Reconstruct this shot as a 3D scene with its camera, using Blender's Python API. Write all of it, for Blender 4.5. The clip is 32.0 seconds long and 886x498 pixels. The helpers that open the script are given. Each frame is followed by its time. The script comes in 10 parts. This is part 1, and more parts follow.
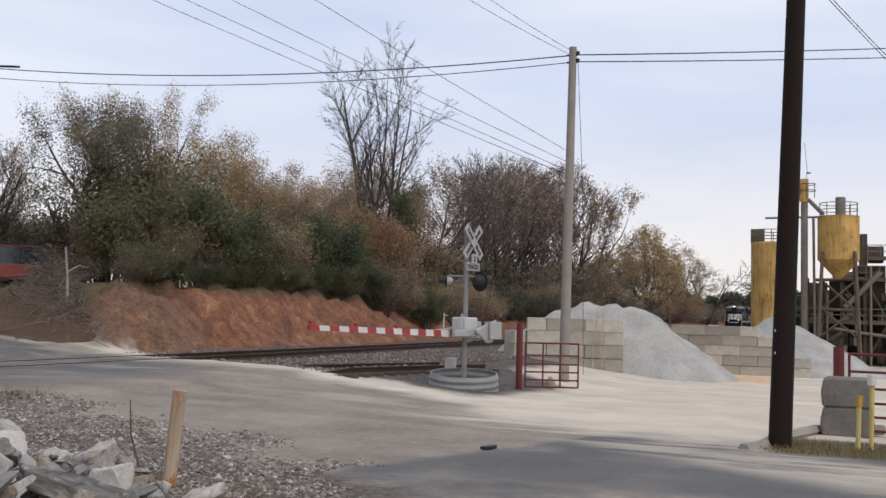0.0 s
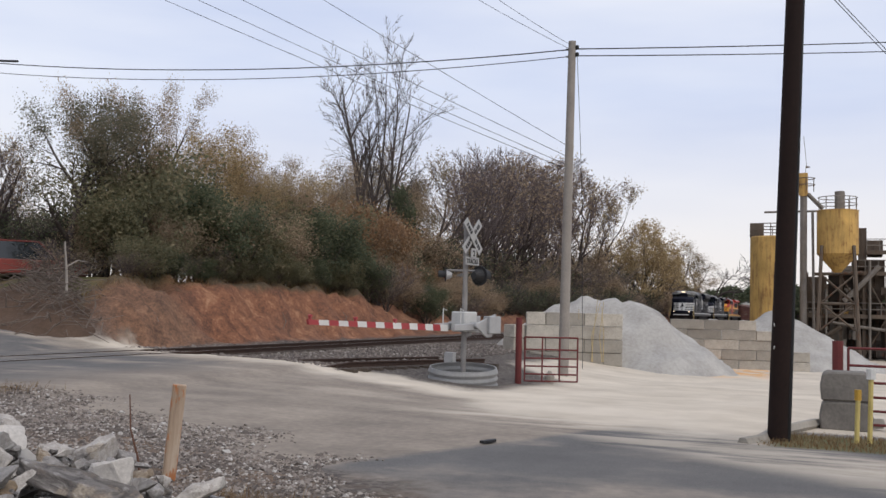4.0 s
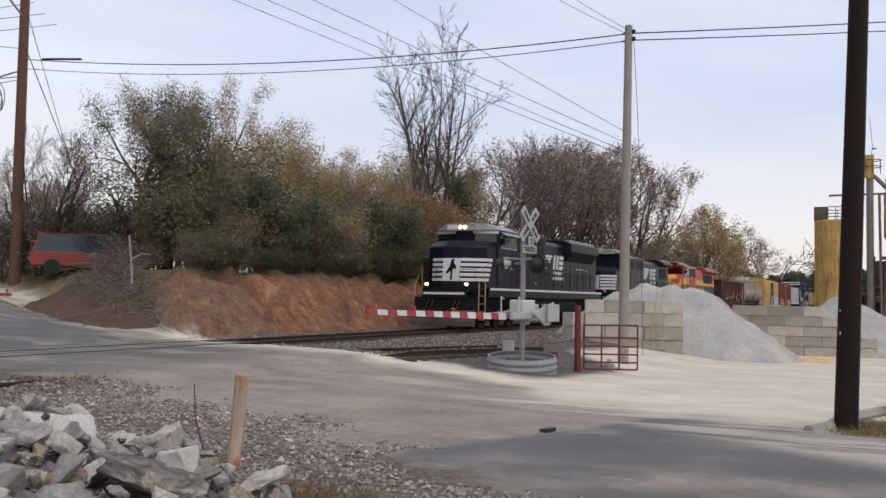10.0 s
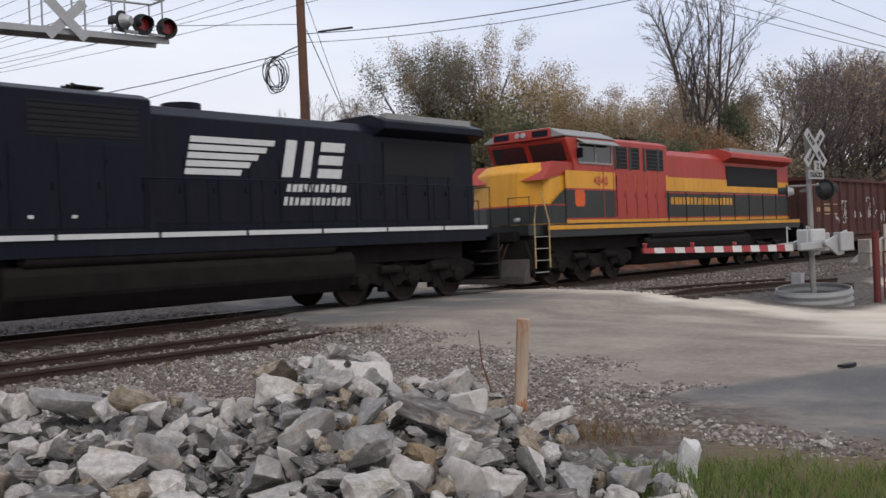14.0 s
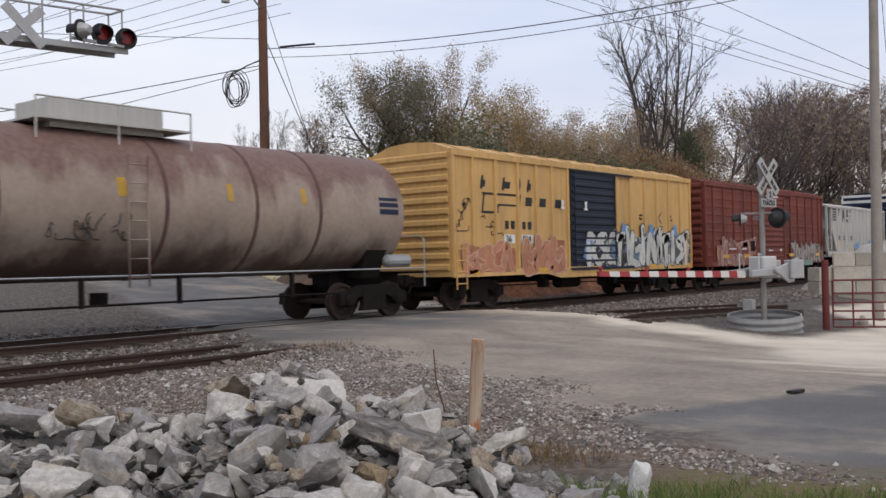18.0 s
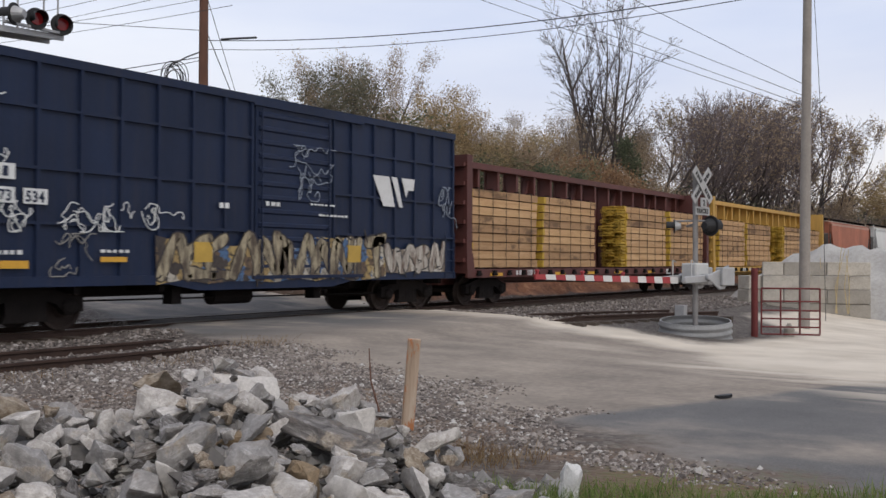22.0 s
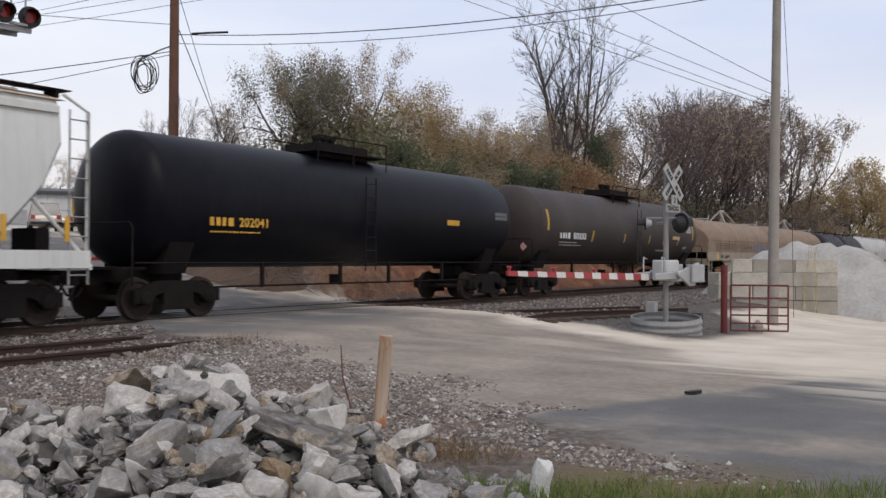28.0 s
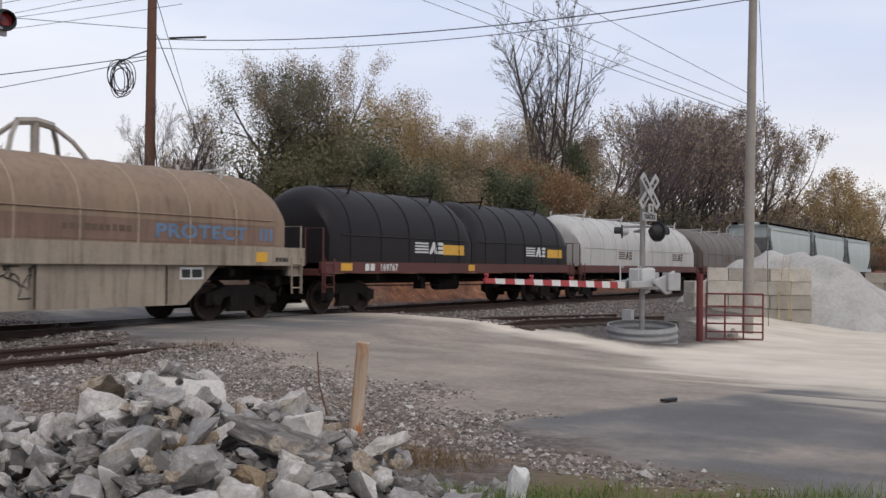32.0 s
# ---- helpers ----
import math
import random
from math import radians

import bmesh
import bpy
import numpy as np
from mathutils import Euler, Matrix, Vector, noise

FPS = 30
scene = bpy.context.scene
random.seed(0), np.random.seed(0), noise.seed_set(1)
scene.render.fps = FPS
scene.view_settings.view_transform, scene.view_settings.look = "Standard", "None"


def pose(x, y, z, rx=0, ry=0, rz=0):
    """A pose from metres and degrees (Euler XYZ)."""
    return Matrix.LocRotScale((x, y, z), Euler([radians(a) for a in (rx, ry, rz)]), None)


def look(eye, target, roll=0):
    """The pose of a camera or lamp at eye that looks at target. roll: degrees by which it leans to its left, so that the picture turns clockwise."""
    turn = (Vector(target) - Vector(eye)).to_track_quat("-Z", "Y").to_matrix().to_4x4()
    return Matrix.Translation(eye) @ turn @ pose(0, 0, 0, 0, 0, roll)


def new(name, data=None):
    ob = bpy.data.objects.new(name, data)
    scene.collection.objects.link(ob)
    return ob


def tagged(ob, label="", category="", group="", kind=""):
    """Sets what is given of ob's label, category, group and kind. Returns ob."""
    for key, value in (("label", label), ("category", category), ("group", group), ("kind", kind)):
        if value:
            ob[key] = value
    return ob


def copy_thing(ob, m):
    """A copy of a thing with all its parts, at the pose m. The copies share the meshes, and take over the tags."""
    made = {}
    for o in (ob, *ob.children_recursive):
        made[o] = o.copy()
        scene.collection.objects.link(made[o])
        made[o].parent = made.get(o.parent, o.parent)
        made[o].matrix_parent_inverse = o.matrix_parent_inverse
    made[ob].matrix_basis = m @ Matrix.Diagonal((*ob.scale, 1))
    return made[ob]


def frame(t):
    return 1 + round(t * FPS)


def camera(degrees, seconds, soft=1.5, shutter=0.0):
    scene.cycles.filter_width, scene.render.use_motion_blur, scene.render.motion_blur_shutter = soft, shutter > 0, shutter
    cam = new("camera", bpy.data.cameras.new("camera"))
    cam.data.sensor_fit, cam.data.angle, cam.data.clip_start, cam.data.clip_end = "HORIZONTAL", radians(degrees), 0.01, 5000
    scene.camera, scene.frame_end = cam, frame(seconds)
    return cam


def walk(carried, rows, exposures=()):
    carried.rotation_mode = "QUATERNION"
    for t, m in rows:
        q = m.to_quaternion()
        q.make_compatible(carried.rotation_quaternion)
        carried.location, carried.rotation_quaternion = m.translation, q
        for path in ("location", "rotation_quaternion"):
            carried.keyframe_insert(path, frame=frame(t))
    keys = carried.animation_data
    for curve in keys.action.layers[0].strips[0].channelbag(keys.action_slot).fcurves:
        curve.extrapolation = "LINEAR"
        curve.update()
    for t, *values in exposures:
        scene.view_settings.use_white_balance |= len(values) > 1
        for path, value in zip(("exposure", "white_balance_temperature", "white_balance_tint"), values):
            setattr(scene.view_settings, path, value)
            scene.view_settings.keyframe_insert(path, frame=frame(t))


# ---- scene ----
FOV = 2 * math.degrees(math.atan(784 / 1715))
EYE = (0.0, 0.0, 1.37)      # the eye stands 1.37 m over the rail tops
TURNS = [  # seconds, tilt, lean, heading
    (0, 93.92, -1.54, -68.64), (0.5, 93.88, -1.54, -68.62), (1, 93.84, -1.53, -68.62), (1.5, 93.80, -1.55, -68.62), (2, 93.80, -1.51, -68.64),
    (2.5, 93.74, -1.50, -68.67), (3, 93.73, -1.49, -68.68), (3.5, 93.67, -1.48, -68.68), (5.5, 93.41, -1.51, -68.67), (6, 93.37, -1.48, -68.64),
    (6.5, 93.30, -1.45, -68.56), (7, 93.25, -1.40, -68.43), (7.5, 93.18, -1.39, -68.32), (8, 93.12, -1.32, -68.17), (8.5, 93.05, -1.27, -68.04),
    (9, 92.99, -1.24, -67.87), (9.5, 92.87, -1.07, -67.40), (10, 92.86, -0.95, -65.26), (10.5, 92.84, -0.70, -60.24), (11, 91.20, 0.80, -55.00),
    (11.5, 90.62, 1.24, -52.97), (12, 90.67, 1.51, -51.74), (12.5, 90.34, 1.59, -50.97), (13, 89.78, 2.29, -49.51), (13.5, 89.76, 2.37, -49.40),
    (14, 89.69, 2.49, -49.15), (14.5, 90.29, 2.29, -48.56), (16.5, 91.14, 2.44, -48.39), (17, 90.93, 2.57, -48.54), (17.5, 90.52, 2.10, -49.77),
    (18, 90.74, 1.17, -51.69), (18.5, 90.65, 0.99, -52.01), (19, 90.36, 0.81, -52.39), (19.5, 90.33, 0.83, -52.32), (20, 90.26, 0.79, -52.49),
    (20.5, 90.31, 0.73, -52.66), (21, 90.48, 0.53, -53.05), (21.5, 90.79, -0.01, -54.68), (22, 90.70, -0.25, -55.36), (22.5, 90.57, -0.14, -55.54),
    (23, 90.53, -0.23, -55.57), (23.5, 90.44, -0.16, -55.63), (24, 90.38, -0.11, -55.59), (24.5, 90.42, -0.13, -55.61), (25, 90.44, -0.20, -55.75),
    (25.5, 90.46, -0.20, -56.00), (27.5, 90.50, -0.31, -56.81), (28, 90.50, -0.36, -57.00), (28.5, 90.45, -0.39, -57.27), (29, 90.40, -0.37, -57.46),
    (29.5, 90.54, -0.43, -57.70), (30, 91.04, -0.55, -58.00), (30.5, 91.14, -0.57, -58.09), (31, 91.07, -0.53, -57.99), (31.5, 90.96, -0.56, -58.13),
    (32, 90.93, -0.68, -58.33),
]
cam = camera(FOV, 32.0, 1.5, 0.12)
walk(cam, [(t, pose(*EYE, rx, ry, rz)) for t, rx, ry, rz in TURNS])

# ---- the lie of the land ----
MAIN_Y, SIDE_Y = 17.5, 12.65     # the two tracks' middle lines, along x


def smooth(a, b, v):
    k = np.clip((v - a) / (b - a), 0.0, 1.0)
    return k * k * (3 - 2 * k)


def lateral(x, y):
    """How far to the right of the road's middle line a place lies."""
    return (x - 11.4 - 0.4 * y) * 0.93


def spur_y(x):
    """The siding's middle line: it bends away towards the plant."""
    return SIDE_Y - 0.0105 * np.maximum(x - 13.0, 0.0) ** 2 * (1 - smooth(34, 60, x)) - smooth(34, 60, x) * 6.0


def ground(x, y):
    """The ground's height over the rail tops at a place."""
    x, y = np.asarray(x, float), np.asarray(y, float)
    u = lateral(x, y)
    near = -0.24 + 0.12 * smooth(5.0, 10.5, y)
    yard = -np.minimum(0.029 * np.maximum(x - 13.0, 0.0), 1.5) * (1 - smooth(5.5, 14.0, y + 0.02 * x))
    bed = smooth(10.6, 11.6, y) * (1 - smooth(19.6, 20.6, y))
    road = 1 - smooth(4.4, 6.4, np.abs(u))
    z = near + yard
    z = z * (1 - bed) + bed * (-0.14 + 0.125 * road + 0.35 * yard)
    far = smooth(19.6, 21.0, y)
    rise = np.minimum(0.094 * np.maximum(y - 20.5, 0.0), 2.75) + 0.02 * np.maximum(y - 50, 0) * (y < 80)
    bank = -0.12 + 2.35 * smooth(20.8, 23.6, y) + 0.022 * np.maximum(y - 24, 0) * (1 - smooth(50, 80, y))
    bank = bank * (1 - 0.55 * smooth(44, 56, x) * (1 - smooth(25, 29, y)))
    side = smooth(3.6, 7.5, u)
    high = np.minimum(rise, 3.4) * (1 - side) + bank * side
    left = smooth(4.6, 9.0, -u)
    high = high * (1 - left) + left * np.minimum(0.6 * rise, 2.6)
    return z * (1 - far) + far * high


# ---- light: an overcast late-autumn afternoon ----
world = bpy.data.worlds.new("sky")
scene.world = world
world.use_nodes = True
wn, wl = world.node_tree.nodes, world.node_tree.links
bg = wn["Background"]
sky = wn.new("ShaderNodeTexSky")
sky.sky_type, sky.sun_disc = "NISHITA", False
SUN_ELEVATION, SUN_ROTATION = radians(48), radians(214)
sky.sun_elevation, sky.sun_rotation, sky.air_density, sky.dust_density = SUN_ELEVATION, SUN_ROTATION, 1.0, 2.0
tex = wn.new("ShaderNodeTexCoord")
stretch = wn.new("ShaderNodeMapping")
stretch.inputs["Scale"].default_value = (1.0, 1.0, 5.0)
cloud = wn.new("ShaderNodeTexNoise")
cloud.inputs["Scale"].default_value, cloud.inputs["Detail"].default_value, cloud.inputs["Roughness"].default_value = 1.6, 5, 0.5
shade = wn.new("ShaderNodeValToRGB")          # thin and thick cloud
shade.color_ramp.elements[0].position, shade.color_ramp.elements[0].color = 0.30, (0.605, 0.665, 0.85, 1)
shade.color_ramp.elements[1].position, shade.color_ramp.elements[1].color = 0.68, (0.85, 0.87, 0.945, 1)
sep = wn.new("ShaderNodeSeparateXYZ")
low = wn.new("ShaderNodeValToRGB")            # brighter and warmer towards the skyline
low.color_ramp.elements[0].position, low.color_ramp.elements[0].color = 0.0, (1, 1, 1, 1)
low.color_ramp.elements[1].position, low.color_ramp.elements[1].color = 0.22, (0, 0, 0, 1)
warm = wn.new("ShaderNodeMix")
warm.data_type = "RGBA"
warm.inputs[7].default_value = (0.885, 0.825, 0.80, 1)
scale = wn.new("ShaderNodeMix")
scale.data_type, scale.inputs[0].default_value = "RGBA", 0.86
dim = wn.new("ShaderNodeVectorMath")
dim.operation = "SCALE"
dim.inputs["Scale"].default_value = 0.12
wl.new(tex.outputs["Generated"], stretch.inputs["Vector"])
wl.new(stretch.outputs["Vector"], cloud.inputs["Vector"])
wl.new(cloud.outputs["Fac"], shade.inputs["Fac"])
wl.new(tex.outputs["Generated"], sep.inputs[0])
wl.new(sep.outputs["Z"], low.inputs["Fac"])
wl.new(low.outputs["Color"], warm.inputs[0])
wl.new(shade.outputs["Color"], warm.inputs[6])
wl.new(sky.outputs["Color"], dim.inputs[0])
wl.new(dim.outputs[0], scale.inputs[6])
wl.new(warm.outputs[2], scale.inputs[7])
wl.new(scale.outputs[2], bg.inputs["Color"])
bg.inputs["Strength"].default_value = 1.11
sun = new("sun", bpy.data.lights.new("sun", "SUN"))
sun.data.energy, sun.data.angle, sun.data.color = 1.25, radians(30), (1.0, 0.93, 0.84)
sun.matrix_world = look((-17, -25, 34), (0, 0, 0))
scene.view_settings.exposure = 0.0


# ---- materials ----
class Mat:
    """A node material with a little arithmetic on sockets."""

    def __init__(self, name, rough=0.7, metal=0.0, spec=0.4):
        self.m = bpy.data.materials.new(name)
        self.m.use_nodes = True
        self.t = self.m.node_tree
        self.b = self.t.nodes["Principled BSDF"]
        self.b.inputs["Roughness"].default_value, self.b.inputs["Metallic"].default_value = rough, metal
        self.b.inputs["Specular IOR Level"].default_value = spec
        self.c = self.t.nodes.new("ShaderNodeTexCoord")
        self.geo = self.t.nodes.new("ShaderNodeNewGeometry")
        self.info = self.t.nodes.new("ShaderNodeObjectInfo")

    def put(self, socket, v):
        if isinstance(v, bpy.types.NodeSocket):
            self.t.links.new(v, socket)
        elif isinstance(v, (tuple, list)) and len(v) == 3 and socket.type == "RGBA":
            socket.default_value = (*v, 1)
        else:
            socket.default_value = v

    def math(self, op, a, b=0.0, c=0.0, clamp=False):
        n = self.t.nodes.new("ShaderNodeMath")
        n.operation, n.use_clamp = op, clamp
        for s, v in zip(n.inputs, (a, b, c)):
            self.put(s, v)
        return n.outputs[0]

    def mix(self, f, a, b, mode="MIX"):
        n = self.t.nodes.new("ShaderNodeMix")
        n.data_type, n.blend_type = "RGBA", mode
        self.put(n.inputs[0], f), self.put(n.inputs[6], a), self.put(n.inputs[7], b)
        return n.outputs[2]

    def axes(self, world=False):
        n = self.t.nodes.new("ShaderNodeSeparateXYZ")
        self.put(n.inputs[0], self.geo.outputs["Position"] if world else self.c.outputs["Object"])
        return n.outputs

    def noise(self, scale, detail=4, rough=0.55, stretch=(1, 1, 1), world=False, warp=0.0):
        m = self.t.nodes.new("ShaderNodeMapping")
        m.inputs["Scale"].default_value = stretch
        self.put(m.inputs["Vector"], self.geo.outputs["Position"] if world else self.c.outputs["Object"])
        n = self.t.nodes.new("ShaderNodeTexNoise")
        n.inputs["Scale"].default_value, n.inputs["Detail"].default_value = scale, detail
        n.inputs["Roughness"].default_value, n.inputs["Distortion"].default_value = rough, warp
        self.put(n.inputs["Vector"], m.outputs[0])
        return n.outputs["Fac"]

    def cells(self, scale, world=False, what="Distance"):
        n = self.t.nodes.new("ShaderNodeTexVoronoi")
        n.inputs["Scale"].default_value = scale
        self.put(n.inputs["Vector"], self.geo.outputs["Position"] if world else self.c.outputs["Object"])
        return n.outputs[what]

    def step(self, v, a, b):
        n = self.t.nodes.new("ShaderNodeMapRange")
        n.interpolation_type = "SMOOTHSTEP"
        self.put(n.inputs[0], v), self.put(n.inputs[1], a), self.put(n.inputs[2], b)
        return n.outputs[0]

    def ramp(self, v, *stops):
        n = self.t.nodes.new("ShaderNodeValToRGB")
        e = n.color_ramp.elements
        while len(e) < len(stops):
            e.new(0.5)
        for k, (p, c) in zip(e, stops):
            k.position, k.color = p, (*c, 1)
        self.put(n.inputs[0], v)
        return n.outputs[0]

    def bump(self, h, strength=0.4, dist=0.02):
        n = self.t.nodes.new("ShaderNodeBump")
        n.inputs["Strength"].default_value, n.inputs["Distance"].default_value = strength, dist
        self.put(n.inputs["Height"], h)
        self.put(self.b.inputs["Normal"], n.outputs[0])

    def colour(self, v):
        self.put(self.b.inputs["Base Color"], v)
        return self

    def rough(self, v):
        self.put(self.b.inputs["Roughness"], v)
        return self


def tint(c, k):
    return tuple(min(1.0, v * k) for v in c)


def plain(name, c, rough=0.6, metal=0.0, vary=0.25, size=3.0, spec=0.4, bump=0.0, each=0.0):
    """A worn plain surface: mottled at two scales."""
    m = Mat(name, rough, metal, spec)
    f = m.math("ADD", m.math("MULTIPLY", m.noise(size), 0.6), m.math("MULTIPLY", m.noise(size * 9, 3), 0.4))
    col = m.ramp(f, (0.25, tint(c, 1 - vary)), (0.75, tint(c, 1 + vary)))
    if each:
        col = m.mix(m.math("MULTIPLY", m.info.outputs["Random"], each), col, tint(c, 0.35))
    m.colour(col)
    m.rough(m.math("ADD", rough - 0.1, m.math("MULTIPLY", f, 0.2)))
    if bump:
        m.bump(f, bump, 0.02)
    return m.m


def paint(name, c, rust=0.25, grime=0.35, rough=0.5, fade=0.2, rustc=(0.10, 0.035, 0.015), spec=0.4):
    """Weathered paint on steel: faded patches, rust that runs down, road dirt low down and in streaks."""
    m = Mat(name, rough, 0.0, spec)
    big, fine = m.noise(0.55, 5), m.noise(14, 4)
    runs = m.noise(2.2, 6, 0.7, (2.4, 2.4, 0.16))
    col = m.ramp(m.math("ADD", m.math("MULTIPLY", big, 0.75), m.math("MULTIPLY", fine, 0.25)), (0.3, tint(c, 1 - fade)), (0.7, tint(c, 1 + fade)))
    patch = m.step(m.math("ADD", m.math("MULTIPLY", m.noise(1.7, 8, 0.72), 0.6), m.math("MULTIPLY", runs, 0.4)), 0.66 - 0.34 * rust, 0.80 - 0.3 * rust)
    col = m.mix(m.math("MULTIPLY", patch, min(1.0, 0.3 + rust)), col, m.ramp(fine, (0.3, rustc), (0.8, tint(rustc, 2.2))))
    dirt = m.math("MULTIPLY", m.step(runs, 0.42, 0.75), grime)
    col = m.mix(dirt, col, (0.055, 0.047, 0.04))
    m.colour(col)
    m.rough(m.math("ADD", rough, m.math("MULTIPLY", m.math("ADD", patch, dirt), 0.25), clamp=True))
    m.bump(m.math("ADD", fine, m.math("MULTIPLY", patch, 0.5)), 0.15, 0.01)
    return m.m


def flat(name, c, rough=0.6, metal=0.0, glow=0.0):
    m = Mat(name, rough, metal)
    m.colour(m.ramp(m.noise(20, 3), (0.3, tint(c, 0.9)), (0.7, tint(c, 1.08))))
    if glow:
        m.b.inputs["Emission Color"].default_value, m.b.inputs["Emission Strength"].default_value = (*c, 1), glow
    return m.m


# ---- mesh helpers ----
def box(bm, x0, x1, y0, y1, z0, z1):
    v = [bm.verts.new(p) for p in ((x0, y0, z0), (x1, y0, z0), (x1, y1, z0), (x0, y1, z0), (x0, y0, z1), (x1, y0, z1), (x1, y1, z1), (x0, y1, z1))]
    for f in ((3, 2, 1, 0), (4, 5, 6, 7), (0, 1, 5, 4), (1, 2, 6, 5), (2, 3, 7, 6), (3, 0, 4, 7)):
        bm.faces.new([v[i] for i in f])
    return v


def prism(bm, pts, a, b, axis="y"):
    """A flat outline drawn out from a to b along an axis; pts are (x, z) for y, (y, z) for x, (x, y) for z."""
    def at(p, k):
        return {"y": (p[0], k, p[1]), "x": (k, p[0], p[1]), "z": (p[0], p[1], k)}[axis]
    va, vb = [bm.verts.new(at(p, a)) for p in pts], [bm.verts.new(at(p, b)) for p in pts]
    bm.faces.new(va), bm.faces.new(vb[::-1])
    n = len(pts)
    for i in range(n):
        bm.faces.new((va[i], vb[i], vb[(i + 1) % n], va[(i + 1) % n]))


def tube(bm, pts, r, n=6, r1=None, caps=True):
    """A round bar along a line of points, from radius r to r1."""
    pts = [Vector(p) for p in pts]
    r1 = r if r1 is None else r1
    rings = []
    for i, p in enumerate(pts):
        d = (pts[min(i + 1, len(pts) - 1)] - pts[max(i - 1, 0)]).normalized()
        s = d.cross(Vector((0, 0, 1)) if abs(d.z) < 0.9 else Vector((1, 0, 0))).normalized()
        q = d.cross(s)
        k = r + (r1 - r) * i / max(1, len(pts) - 1)
        rings.append([bm.verts.new(p + (s * math.cos(a) + q * math.sin(a)) * k) for a in (2 * math.pi * j / n for j in range(n))])
    for a, b in zip(rings, rings[1:]):
        for j in range(n):
            bm.faces.new((a[j], a[(j + 1) % n], b[(j + 1) % n], b[j]))
    if caps:
        bm.faces.new(rings[0][::-1]), bm.faces.new(rings[-1])


def lathe(bm, prof, axis="x", at=(0, 0, 0), n=24):
    """A round body: prof is (along, radius) pairs."""
    rings = []
    for a, r in prof:
        ring = []
        for j in range(n):
            c, s = r * math.cos(2 * math.pi * j / n), r * math.sin(2 * math.pi * j / n)
            p = {"x": (a, c, s), "y": (c, a, s), "z": (c, s, a)}[axis]
            ring.append(bm.verts.new((p[0] + at[0], p[1] + at[1], p[2] + at[2])))
        rings.append(ring)
    for a, b in zip(rings, rings[1:]):
        for j in range(n):
            bm.faces.new((a[j], a[(j + 1) % n], b[(j + 1) % n], b[j]))
    bm.faces.new(rings[0][::-1]), bm.faces.new(rings[-1])


def finish(name, bm, smooth_shade=False):
    bmesh.ops.recalc_face_normals(bm, faces=bm.faces)
    me = bpy.data.meshes.new(name)
    bm.to_mesh(me)
    bm.free()
    if smooth_shade:
        me.shade_smooth()
        me.set_sharp_from_angle(angle=radians(38))
    return me


REPAINTED = {}


def part(name, bm, material, parent=None, label="", smooth_shade=False, bevel=0.0):
    """One mesh object, under a thing or under a part."""
    me = bm if isinstance(bm, bpy.types.Mesh) else finish(name, bm, smooth_shade)
    if not me.materials:
        me.materials.append(material)
    elif material is not None and me.materials[0] != material:     # the same shape in another paint
        key = (me.name, material.name)
        if key not in REPAINTED:
            REPAINTED[key] = me.copy()
            REPAINTED[key].materials[0] = material
        me = REPAINTED[key]
    ob = new(name, me)
    if parent is not None:
        ob.parent = parent
    if label:
        tagged(ob, label)
    if bevel:
        k = ob.modifiers.new("edge", "BEVEL")
        k.width, k.segments, k.limit_method = bevel, 1, "ANGLE"
    return ob


def thing(name, label, category, m=None, group="", kind=""):
    ob = new(name)
    ob.empty_display_size = 0.2
    if m is not None:
        ob.matrix_world = m
    return tagged(ob, label, category, group, kind)


def bmnew():
    return bmesh.new()


